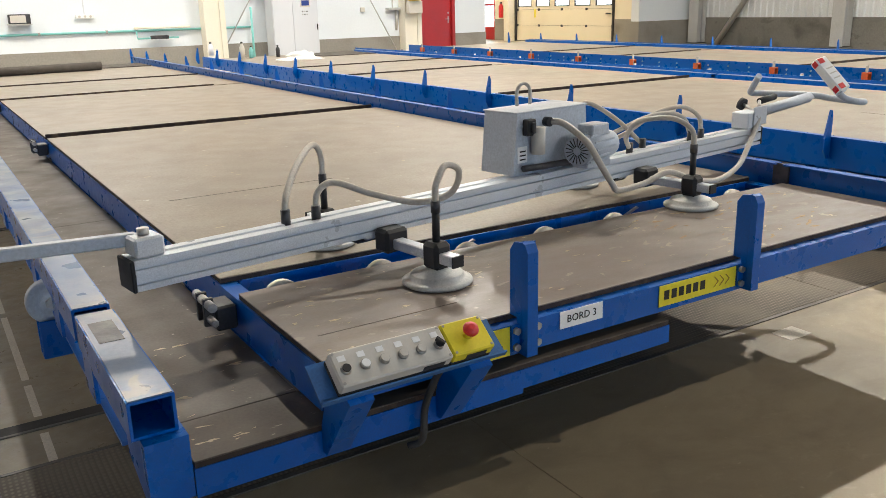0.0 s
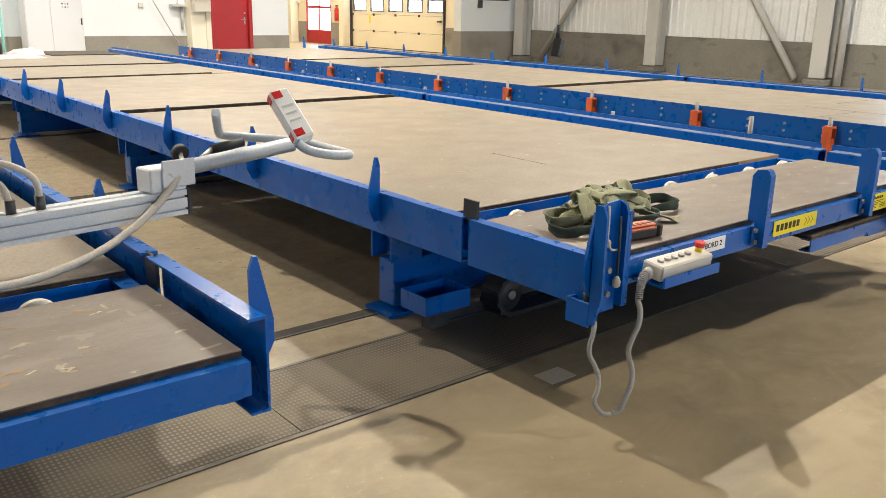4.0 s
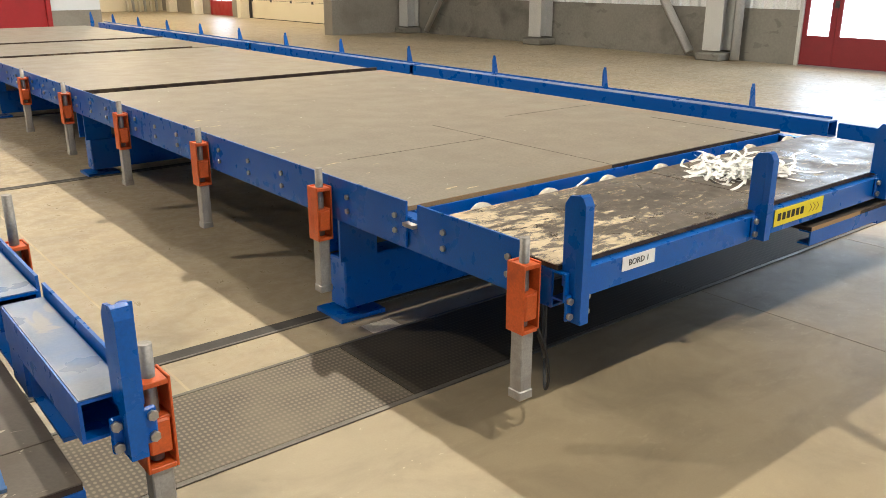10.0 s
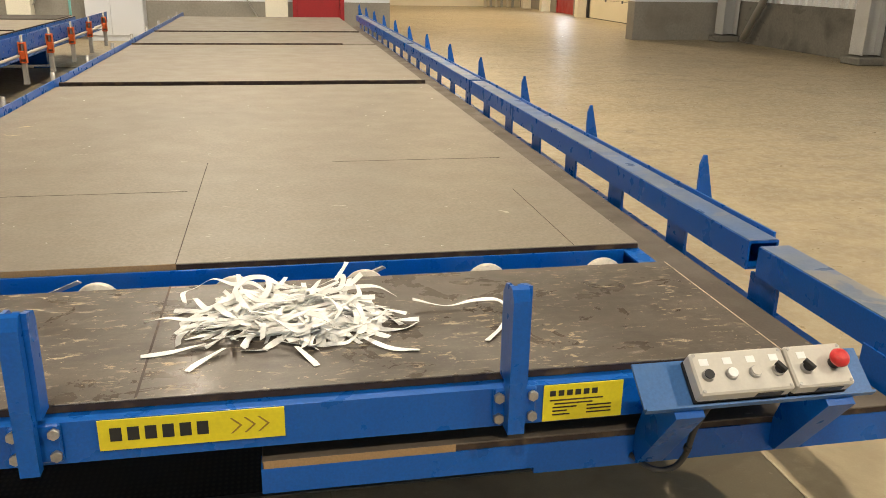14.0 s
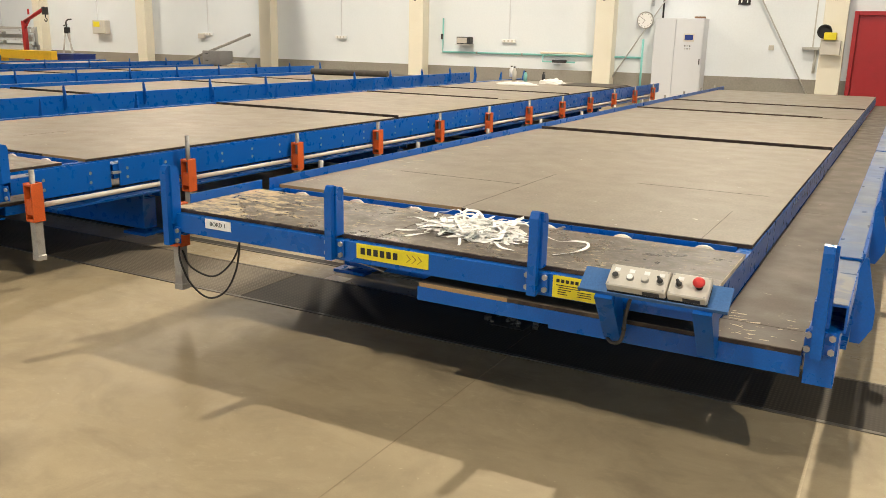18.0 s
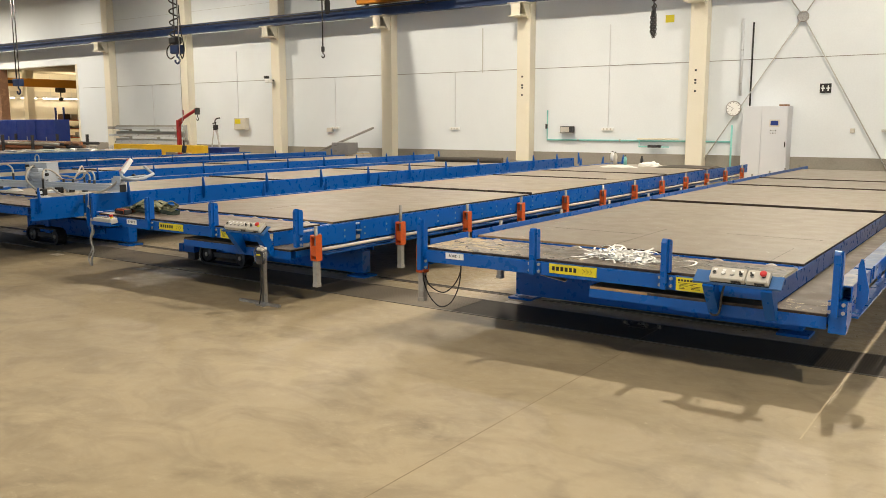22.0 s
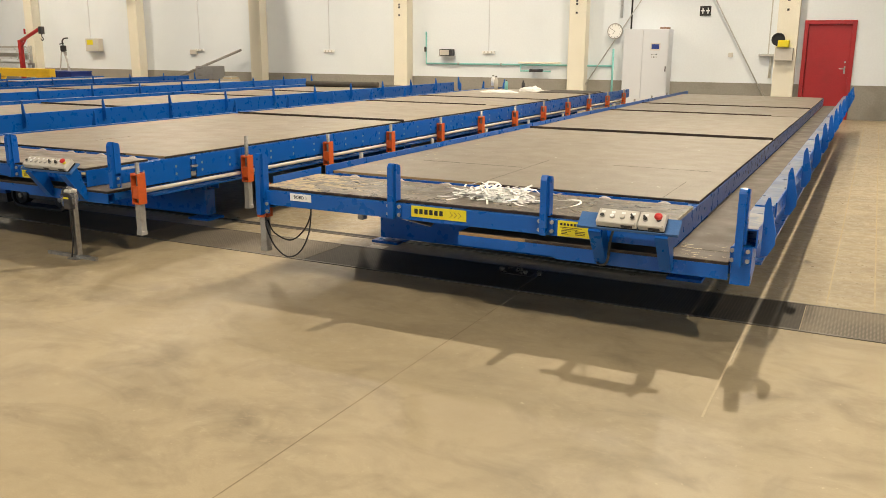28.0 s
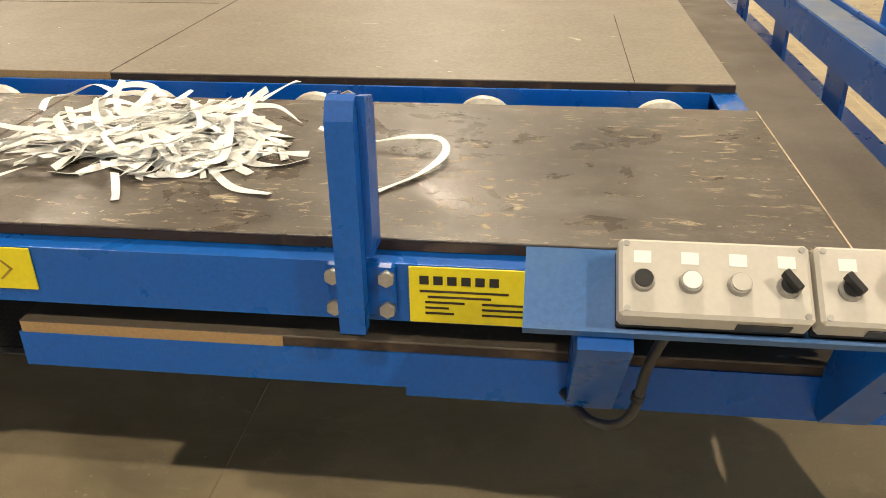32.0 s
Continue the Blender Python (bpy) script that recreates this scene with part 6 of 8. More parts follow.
def sling(pts, width, thick, rnd, m, parent, roll=0.0, sway=0.55):
    """Soft flat sling: a creased band that rolls and narrows along its path."""
    path = smooth_path(pts, 7)
    bm = bmesh.new()
    rows, ph, ph2, seg = [], rnd.uniform(0, 6.28), rnd.uniform(0, 6.28), 12
    for i, q in enumerate(path):
        d = (path[min(i + 1, len(path) - 1)] - path[max(i - 1, 0)]).normalized()
        side = d.cross(Vector((0, 0, 1)))
        side = side.normalized() if side.length > 1e-3 else Vector((1, 0, 0))
        a = roll + sway * math.sin(ph + i * 0.13)
        u = side * math.cos(a) + Vector((0, 0, 1)) * math.sin(a)
        v = u.cross(d).normalized()
        w = width / 2 * (0.90 + 0.12 * math.sin(ph2 + i * 0.31) + 0.05 * math.sin(ph + i * 0.9))
        ring = []
        for k in range(seg):
            c, sn = math.cos(2 * math.pi * k / seg), math.sin(2 * math.pi * k / seg)
            fold = thick * (0.55 * math.sin(2.6 * c + ph + i * 0.17) + 0.25 * math.sin(5 * c + ph2 + i * 0.4))
            ring.append(bm.verts.new(q + u * w * c + v * (thick / 2 * sn + fold)))
        rows.append(ring)
    for a, b in zip(rows, rows[1:]):
        for k in range(seg):
            bm.faces.new((a[k], a[(k + 1) % seg], b[(k + 1) % seg], b[k])).smooth = True
    bm.faces.new(rows[0][::-1])
    bm.faces.new(rows[-1])
    for v in bm.verts:
        v.co.z = max(v.co.z, DECKZ + 0.001)
    return part("sling", bm, m, parent)


def webbing_pile(cx, cy):
    rnd = random.Random(5)
    e = thing("webbing_pile", (cx, cy, DECKZ), "crumpled heap of olive green webbing slings on the table", "webbing slings")

    def loop(ox, oy, rx, ry, a0, turns, z, width, m, roll):
        n = max(6, int(turns * 9))
        pts = []
        for k in range(n + 1):
            a = a0 + 2 * math.pi * turns * k / n
            g = 1 + 0.10 * math.sin(2.3 * a + a0)
            pts.append((cx + ox + rx * g * math.cos(a), cy + oy + ry * g * math.sin(a), DECKZ + z + 0.006 * math.sin(3 * a)))
        sling(pts, width, 0.006, rnd, m, e, roll, 0.25)

    # loops lying round the rim, on edge
    loop(-0.28, -0.05, 0.095, 0.085, 0.6, 0.95, 0.024, 0.044, GREEN_DARK, 1.30)
    loop(-0.21, 0.02, 0.115, 0.070, 1.2, 0.70, 0.040, 0.048, GREEN, 1.05)
    loop(0.26, 0.01, 0.140, 0.075, -2.2, 0.80, 0.024, 0.044, GREEN_DARK, 1.35)
    loop(0.16, 0.05, 0.110, 0.070, -1.2, 0.75, 0.045, 0.046, GREEN, 1.0)
    loop(-0.02, -0.10, 0.150, 0.060, 2.6, 0.70, 0.030, 0.046, GREEN_DARK, 1.1)
    # bands folded over one another in the heap
    for i in range(15):
        turn = rnd.uniform(-1.1, 1.5)
        ex, ey = cx - 0.02 + rnd.uniform(-0.17, 0.15), cy + rnd.uniform(-0.07, 0.06)
        half, bow = rnd.uniform(0.10, 0.17), rnd.uniform(-0.09, 0.09)
        top = 0.030 + 0.0043 * i
        pts = []
        for k in range(7):
            t = k / 3 - 1
            u, v = half * t, bow * (1 - t * t) + rnd.uniform(-0.02, 0.02)
            x, y = ex + u * math.cos(turn) - v * math.sin(turn), ey + (u * math.sin(turn) + v * math.cos(turn)) * 0.75
            far = math.hypot((x - cx) / 0.36, (y - cy) / 0.22)
            pts.append((x, y, DECKZ + 0.012 + top * max(0.0, 1.05 - far * far) + rnd.uniform(-0.012, 0.014)))
        # each end turns back under itself
        x, y, z = pts[-1]
        dx, dy = 0.05 * math.cos(turn + 2.4), 0.05 * math.sin(turn + 2.4)
        pts += [(x + 0.022 * math.cos(turn), y + 0.022 * math.sin(turn), max(DECKZ + 0.012, z - 0.028)), (x + dx, y + dy, max(DECKZ + 0.010, z - 0.045))]
        sling(pts, rnd.uniform(0.050, 0.066), 0.006, rnd, (GREEN, GREEN_PALE, GREEN_DARK, GREEN, GREEN_PALE)[i % 5], e, rnd.uniform(-0.5, 0.5))
    # one broad band across the top and crumpled arches along the back
    sling(((cx - 0.19, cy - 0.16, DECKZ + 0.02), (cx - 0.13, cy - 0.10, DECKZ + 0.075), (cx - 0.04, cy - 0.03, DECKZ + 0.098), (cx + 0.05, cy + 0.05, DECKZ + 0.112), (cx + 0.12, cy + 0.09, DECKZ + 0.095)), 0.058, 0.006, rnd, GREEN, e, -0.2, 0.2)
    for ox, oy, w in ((-0.17, 0.02, 0.060), (-0.09, 0.07, 0.066), (-0.01, 0.09, 0.060), (0.16, 0.09, 0.056)):
        sling(((cx + ox - 0.05, cy + oy - 0.10, DECKZ + 0.05), (cx + ox - 0.02, cy + oy - 0.04, DECKZ + 0.095), (cx + ox + 0.01, cy + oy + 0.01, DECKZ + 0.118), (cx + ox + 0.03, cy + oy + 0.05, DECKZ + 0.092), (cx + ox + 0.02, cy + oy + 0.07, DECKZ + 0.05)), w, 0.006, rnd, GREEN_PALE, e, rnd.uniform(-0.4, 0.4), 0.3)
    sling(((cx + 0.04, cy - 0.08, DECKZ + 0.05), (cx + 0.10, cy - 0.12, DECKZ + 0.03), (cx + 0.15, cy - 0.16, DECKZ + 0.016), (cx + 0.17, cy - 0.19, DECKZ + 0.010)), 0.056, 0.006, rnd, GREEN_PALE, e)
    return e


webbing_pile(4.97, 2.015)

# orange and black clamp tool on table 2
e = thing("clamp_tool", (4.81, 1.785, DECKZ), "orange and black strap tensioner tool lying on the board", "tool")
R = Matrix.Translation((4.81, 1.785, DECKZ)) @ Matrix.Rotation(radians(-8), 4, "Z")
for sx in (-1, 1):
    part("end_cap", turned(boxes((min(sx * 0.085, sx * 0.112), max(sx * 0.085, sx * 0.112), -0.038, 0.038, 0.001, 0.050), bevel=0.008), R), BLACK, e)
part("body", turned(boxes((-0.0845, 0.0845, -0.033, 0.033, 0.004, 0.042), bevel=0.004), R), ORANGE, e)
part("top_plate", turned(boxes((-0.0845, 0.0845, -0.026, 0.030, 0.0425, 0.052), bevel=0.004), R), ORANGE, e)
part("front_panel", turned(boxes((-0.078, 0.078, -0.038, -0.0335, 0.006, 0.036), bevel=0.003), R), BLACK, e)
for k in range(6):
    part("slot", turned(boxes((-0.07 + 0.025 * k, -0.058 + 0.025 * k, -0.02, 0.0, 0.0522, 0.0535)), R), BLACK, e)

# remote box of table 2 with its cables
tr = part("remote_tray", boxes((4.655, 4.97, 1.535, 1.655, 0.513, 0.521), (4.655, 4.97, 1.527, 1.5345, 0.513, 0.548)), BLUE, T2, "blue steel shelf")
M2 = Matrix.Translation((4.81, 1.592, 0.5225)) @ Matrix.Rotation(radians(8), 4, "X")
rb = part("remote_box", turned(boxes((-0.15, 0.14, -0.042, 0.042, 0.010, 0.064), bevel=0.006), M2), GREYBOX, T2, "light grey push-button box")
for k in range(5):
    part("push_button", turned(cyl((-0.11 + 0.038 * k, 0, 0.064), (-0.11 + 0.038 * k, 0, 0.073), 0.012, 12), M2), STEEL, rb)
part("stop_button", turned(cyl((0.105, 0, 0.064), (0.105, 0, 0.082), 0.013, 14), M2), YELLOW, rb)
part("stop_head", turned(cyl((0.105, 0, 0.082), (0.105, 0, 0.100), 0.018, 16), M2), EMERGENCY, rb)
SPIRAL = mat("grey_cable", (0.36, 0.35, 0.33), 0.5, grain=200, bump=0.2)
part("cable_gland", cyl((4.655, 1.592, 0.555), (4.62, 1.585, 0.55), 0.02, 12), SPIRAL, rb)
def wavy(a, b, n, amp, ph):
    """Points from a to b swinging sideways like a slack coiled cable."""
    a, b = Vector(a), Vector(b)
    return [tuple(a.lerp(b, i / n) + Vector((amp * math.sin(ph + i * 1.25), 0.5 * amp * math.cos(ph + i * 1.25), 0))) for i in range(n + 1)]


part("spiral_cable", tube([(4.62, 1.585, 0.55), (4.592, 1.575, 0.53)] + wavy((4.58, 1.57, 0.48), (4.565, 1.575, 0.13), 8, 0.017, 0.4) + [(4.54, 1.58, 0.09), (4.515, 1.59, 0.085)], 0.0095, 8, 5), SPIRAL, T2, "grey cable hanging in a loop")
part("spiral_cable", tube([(4.455, 1.68, 0.46)] + wavy((4.46, 1.665, 0.40), (4.455, 1.61, 0.14), 7, 0.016, 2.0) + [(4.475, 1.60, 0.09), (4.51, 1.592, 0.08)], 0.0085, 8, 5), SPIRAL, T2, "grey cable hanging in a loop")
sleeve = [Vector((4.622, 1.585, 0.552)), Vector((4.604, 1.579, 0.543)), Vector((4.590, 1.574, 0.526)), Vector((4.583, 1.571, 0.505)), Vector((4.581, 1.570, 0.480))]
for i, q in enumerate(smooth_path(sleeve, 4)[:-1]):
    nx = smooth_path(sleeve, 4)[i + 1]
    part("sleeve_ring", cyl(q, q.lerp(nx, 0.6), 0.0165 - 0.0003 * i, 12), SPIRAL, T2)
part("cable_plug", cyl((4.455, 1.685, 0.50), (4.455, 1.68, 0.455), 0.012, 10), BLACK, T2)
# cables of table 1 near its west jack, and under its console
part("cable_loop", tube(((8.80, 1.92, 0.52), (8.80, 1.92, 0.40), (8.785, 1.905, 0.27), (8.745, 1.865, 0.165), (8.69, 1.805, 0.14), (8.64, 1.745, 0.22), (8.60, 1.725, 0.33), (8.58, 1.74, 0.40)), 0.005, 8, 6), BLACK, T1)
part("cable_loop", tube(((8.79, 1.93, 0.52), (8.79, 1.93, 0.40), (8.76, 1.89, 0.30), (8.70, 1.83, 0.245), (8.63, 1.76, 0.30), (8.59, 1.75, 0.38)), 0.005, 8, 6), BLACK, T1)
part("console_cable", tube(((10.865, 1.545, 0.60), (10.850, 1.56, 0.555), (10.838, 1.575, 0.50), (10.832, 1.585, 0.44), (10.815, 1.60, 0.400), (10.78, 1.62, 0.388), (10.745, 1.66, 0.402)), 0.0065, 8, 6), CABLEDARK, T1, "grey cable under the console")
part("cable_tie", cyl((10.834, 1.582, 0.462), (10.833, 1.584, 0.452), 0.0085, 10), BLACK, T1)
part("console_cable", tube(((1.02, 1.57, 0.60), (0.99, 1.60, 0.52), (0.98, 1.63, 0.44), (0.97, 1.63, 0.36), (0.94, 1.65, 0.34)), 0.0095, 8, 6), CABLEDARK, T3, "grey cable under the console")

# under table 2: tool tray, rubber-tyred wheel, hoses
e = thing("tool_tray", (4.67, 2.72, 0.0), "small open blue sheet-metal tray on a bracket beside the table leg", "tool tray")
part("tray_floor", boxes((4.545, 4.80, 2.64, 2.82, 0.10, 0.106)), BLUE, e)
for b in ((4.545, 4.551, 2.64, 2.82, 0.1065, 0.185), (4.794, 4.80, 2.64, 2.82, 0.1065, 0.185), (4.5515, 4.7935, 2.64, 2.646, 0.1065, 0.185), (4.5515, 4.7935, 2.814, 2.82, 0.1065, 0.185)):
    part("tray_wall", boxes(b), BLUE, e)
part("stand", boxes((4.62, 4.73, 2.70, 2.76, 0.0, 0.0995)), DARKMETAL, e)
part("rag", boxes((4.6, 4.74, 2.68, 2.78, 0.1065, 0.14), bevel=0.02), BLACK, e)


def crawler_track(x, y, label, length=0.56, h=0.175, w=0.12):
    """Rubber track unit: belt with lugs, two wheels and a side frame, running along x."""
    e = thing("crawler_track", (x, y, 0), label, "crawler track", "rubber track drives")
    r = h / 2
    k = length / 2 - r

    def loop(rad, n=9):
        arc = [(k + rad * math.sin(math.pi * i / n), r + rad * math.cos(math.pi * i / n)) for i in range(n + 1)]
        return arc + [(-u, 2 * r - v) for u, v in arc]
    bm = bmesh.new()
    outer, inner = loop(r - 0.008), loop(r - 0.026)
    rings = [[bm.verts.new((x + u, yy, v)) for u, v in lp] for yy in (y - w / 2, y + w / 2) for lp in (outer, inner)]
    m = len(outer)
    for i in range(m):
        j = (i + 1) % m
        for a, b in ((0, 2), (3, 1), (1, 0), (2, 3)):
            bm.faces.new((rings[a][i], rings[a][j], rings[b][j], rings[b][i]))
    bmesh.ops.recalc_face_normals(bm, faces=bm.faces)
    part("belt", bm, BLACK, e)
    for sx in (-k, k):
        wh = part("wheel", turned(lathe(((0.012, -0.035), (r - 0.03, -0.035), (r - 0.028, -0.03), (r - 0.028, 0.03), (r - 0.03, 0.035), (0.012, 0.035)), 18), Matrix.Translation((x + sx, y, r)) @ Matrix.Rotation(radians(90), 4, "X")), DARKMETAL, e)
        part("hub", cyl((x + sx, y - 0.05, r), (x + sx, y - 0.036, r), 0.022, 12), STEEL, wh)
    part("side_frame", boxes((x - k, x + k, y - 0.012, y + 0.012, r - 0.028, r + 0.028), bevel=0.004), DARKMETAL, e)
    n = 12
    for i in range(n):
        u = x - k + 2 * k * (i + 0.5) / n
        for z in (0.0, h - 0.0075):
            part("lug", boxes((u - 0.011, u + 0.011, y - w / 2, y + w / 2, z, z + 0.0075)), BLACK, e)
    for i in range(6):
        a = math.pi * (i + 0.5) / 6
        for sx in (-1, 1):
            M0 = Matrix.Translation((x + sx * k, y, r)) @ Matrix.Rotation(sx * a, 4, "Y")
            part("lug", turned(boxes((-0.011, 0.011, -w / 2, w / 2, r - 0.008, r - 0.0003)), M0), BLACK, e)
    part("mount", boxes((x - 0.04, x + 0.04, y + 0.0125, y + 0.05, r - 0.03, 0.30), bevel=0.004), BLUE, e)
    return e


for x, y, lab in ((5.30, 2.66, "black rubber crawler track under the table with the webbing"), (2.10, 2.50, "black rubber crawler track under the table corner"), (-1.75, 2.5, "black rubber crawler track under the far table")):
    crawler_track(x, y, lab, 0.74, 0.215)
# switch post at the corner of table 2
px_, py_ = 7.085, 1.535
e = thing("switch_post", (px_, py_, 0), "perforated steel floor post with switch box in a torn plastic bag", "switch post")
part("base_plate", boxes((px_ - 0.05, px_ + 0.05, py_ - 0.06, py_ + 0.06, 0, 0.008), bevel=0.002), STEEL, e)
part("floor_foot", boxes((px_ - 0.30, px_ + 0.18, py_ - 0.013, py_ + 0.013, 0.0, 0.022)), STEEL, e)
part("upright", prism(((px_ - 0.018, py_ - 0.018), (px_ - 0.018, py_ + 0.020), (px_ + 0.018, py_ + 0.020), (px_ + 0.018, py_ - 0.018), (px_ + 0.0155, py_ - 0.018), (px_ + 0.0155, py_ + 0.0175), (px_ - 0.0155, py_ + 0.0175), (px_ - 0.0155, py_ - 0.018)), "z", 0.008, 0.445), STEEL, e)
for k in range(8):
    part("slot_hole", boxes((px_ - 0.006, px_ + 0.006, py_ + 0.0155, py_ + 0.0172, 0.04 + 0.05 * k, 0.065 + 0.05 * k)), BLACK, e)
bx = part("switch_box", boxes((px_ - 0.018, px_ + 0.045, py_ - 0.066, py_ - 0.019, 0.355, 0.465), bevel=0.005), DARKMETAL, e)
part("yellow_stripe", boxes((px_ - 0.010, px_ + 0.038, py_ - 0.068, py_ - 0.0665, 0.428, 0.440)), YELLOW, bx)
part("box_head", boxes((px_ - 0.022, px_ + 0.04, py_ - 0.055, py_ + 0.010, 0.4655, 0.490), bevel=0.006), GREYBOX, bx)
part("cable", tube(((px_ + 0.01, py_ - 0.04, 0.355), (px_ + 0.012, py_ - 0.045, 0.31), (px_ - 0.005, py_ - 0.03, 0.24), (px_ - 0.01, py_ - 0.024, 0.14), (px_ - 0.03, py_ - 0.03, 0.01)), 0.005, 8, 5), BLACK, e)
PLASTIC = mat("clear_plastic_film", (0.75, 0.76, 0.76), 0.15, grain=40, bump=0.6)
PLASTIC.node_tree.nodes["Principled BSDF"].inputs["Transmission Weight"].default_value = 0.85
bm = bmesh.new()
bmesh.ops.create_icosphere(bm, subdivisions=4, radius=1, matrix=Matrix.Translation((px_ - 0.004, py_ - 0.028, 0.425)) @ Matrix.Diagonal((0.064, 0.052, 0.085, 1)))
for v in bm.verts:
    v.co += 0.012 * noise.noise_vector(v.co * 30)
bmesh.ops.delete(bm, geom=[f for f in bm.faces if f.calc_center_median().y < py_ - 0.05 or f.calc_center_median().z < 0.365], context="FACES")
part("plastic_bag", bm, PLASTIC, e, "torn clear plastic bag")

# hanging pendant control
e = thing("pendant_control", (5.03, 2.40, 1.24), "black hoist pendant hanging on a thin cable from the ceiling", "pendant control")
part("body", turned(boxes((-0.019, 0.019, -0.017, 0.017, -0.040, 0.035), bevel=0.004), Matrix.Translation((5.022, 2.40, 1.242)) @ Matrix.Rotation(radians(14), 4, "Y") @ Matrix.Rotation(radians(20), 4, "Z")), BLACK, e)
part("neck", cyl((5.02, 2.40, 1.277), (5.02, 2.40, 1.33), 0.010, 12, 0.006), DARKMETAL, e)
part("cable", cyl((5.02, 2.40, 1.33), (5.02, 2.40, ROOF_Z - 0.001), 0.003, 8), GREYSTEEL, e)
# castor on the wing rail of table 3
e = T3
for x, y, z in ((0.320, 3.10, 0.437), (0.320, 6.4, 0.437), (0.320, 9.8, 0.437)):
    cw = part("castor_bracket", boxes((x - 0.05, x + 0.045, y + 0.03, y + 0.042, z - 0.20, z + 0.05), (x - 0.05, x + 0.045, y - 0.042, y - 0.034, z - 0.20, z - 0.06), (x - 0.05, x + 0.045, y - 0.034, y + 0.03, z - 0.20, z - 0.192), bevel=0.003), BLUE, T3)
    q = lathe(((0.018, -0.026), (0.040, -0.026), (0.044, -0.016), (0.060, -0.016), (0.064, -0.024), (0.077, -0.022), (0.080, -0.014), (0.080, 0.014), (0.077, 0.022), (0.018, 0.024)), 28)
    part("castor_wheel", turned(q, Matrix.Translation((x, y, z)) @ Matrix.Rotation(radians(-90), 4, "X")), GREYPAINT, cw, "grey plastic castor wheel")
    part("castor_bolt", cyl((x, y - 0.028, z), (x, y - 0.044, z), 0.020, 6), STEEL, cw)
for y in (2.34, 6.16, 9.30):
    k = part("hinge_block", boxes((0.672, 0.736, y - 0.05, y + 0.05, 0.50, 0.575), bevel=0.006), DARKMETAL, T3, "dark oily hinge block")
    part("hinge_pin", cyl((0.655, y - 0.085, 0.588), (0.655, y + 0.075, 0.588), 0.014, 12), STEEL, k)
    part("hinge_lug", boxes((0.640, 0.671, y - 0.045, y - 0.030, 0.52, 0.605), (0.640, 0.671, y + 0.02, y + 0.035, 0.52, 0.605), bevel=0.002), DARKMETAL, k)
    part("hinge_bolt", cyl((0.655, y - 0.10, 0.545), (0.655, y - 0.046, 0.545), 0.011, 6), STEEL, k)
part("worn_patch", boxes((0.318, 0.378, 2.06, 2.22, 0.6286, 0.6295)), DARKMETAL, T3)

# things at the far ends of the tables
FELT = mat("dark_felt", (0.075, 0.065, 0.055), 0.9, grain=120, bump=0.3, spot=(0.11, 0.095, 0.08), amount=0.5, scale=6)
solo("felt_roll", cyl((0.74, 12.95, DECKZ + 0.062), (2.42, 13.2, DECKZ + 0.062), 0.060, 18), FELT, "long roll of dark felt mat on the table", "felt roll")
solo("felt_mat", boxes((0.8, 3.2, 13.5, 14.3, DECKZ + 0.001, DECKZ + 0.012), bevel=0.003), FELT, "flat dark felt mat lying on the table end", "felt mat")
solo("felt_mat", boxes((6.0, 7.0, 13.3, 14.3, DECKZ + 0.001, DECKZ + 0.014), bevel=0.003), FELT, "dark felt mat on the table end", "felt mat")
CLOTH = mat("white_cloth", (0.78, 0.77, 0.74), 0.8, grain=90, bump=0.4, spot=(0.68, 0.66, 0.6), amount=0.5, scale=9)


def cloth(cx, cy, sx, sy, h, name, label, seed):
    bm = bmesh.new()
    bmesh.ops.create_icosphere(bm, subdivisions=4, radius=1)
    for v in bm.verts:
        k = 1 + 0.22 * noise.noise(v.co * 2.2 + Vector((seed, 0, 0)))
        v.co = Vector((cx + v.co.x * sx * k, cy + v.co.y * sy * k, DECKZ + 0.002 + max(0, v.co.z) * h * (0.75 + 0.5 * noise.noise(v.co * 3 + Vector((0, seed, 0))))))
    for f in bm.faces:
        f.smooth = True
    return solo(name, bm, CLOTH, label, "cloth")


cloth(5.40, 12.88, 0.38, 0.22, 0.06, "white_sheet", "crumpled flat white plastic sheet on the table end", 1.0)
cloth(5.74, 13.65, 0.25, 0.17, 0.12, "white_cloth", "folded white cloth bundle on the table end", 4.0)


def bottle(x, y, z, r, h, m, label):
    e = thing("bottle", (x, y, z), label, "bottle", "bottles on the table end")
    part("body", turned(lathe(((r, 0), (r, h * 0.68), (r * 0.45, h * 0.85), (r * 0.4, h * 0.9))), Matrix.Translation((x, y, z))), m, e)
    part("cap", cyl((x, y, z + h * 0.9), (x, y, z + h), r * 0.45, 12), BLACK, e)
    return e


bottle(4.83, 13.98, DECKZ, 0.042, 0.28, GREYBOX, "pale plastic bottle with black cap on the table end")
bottle(5.02, 14.08, DECKZ, 0.036, 0.20, TEAL, "teal spray bottle with black cap on the table end")
bottle(5.45, 13.95, DECKZ, 0.035, 0.2, DARKMETAL, "small dark bottle on the table end")
bottle(4.49, 14.6, 0.656, 0.045, 0.22, PAPER, "white canister on the table rail")

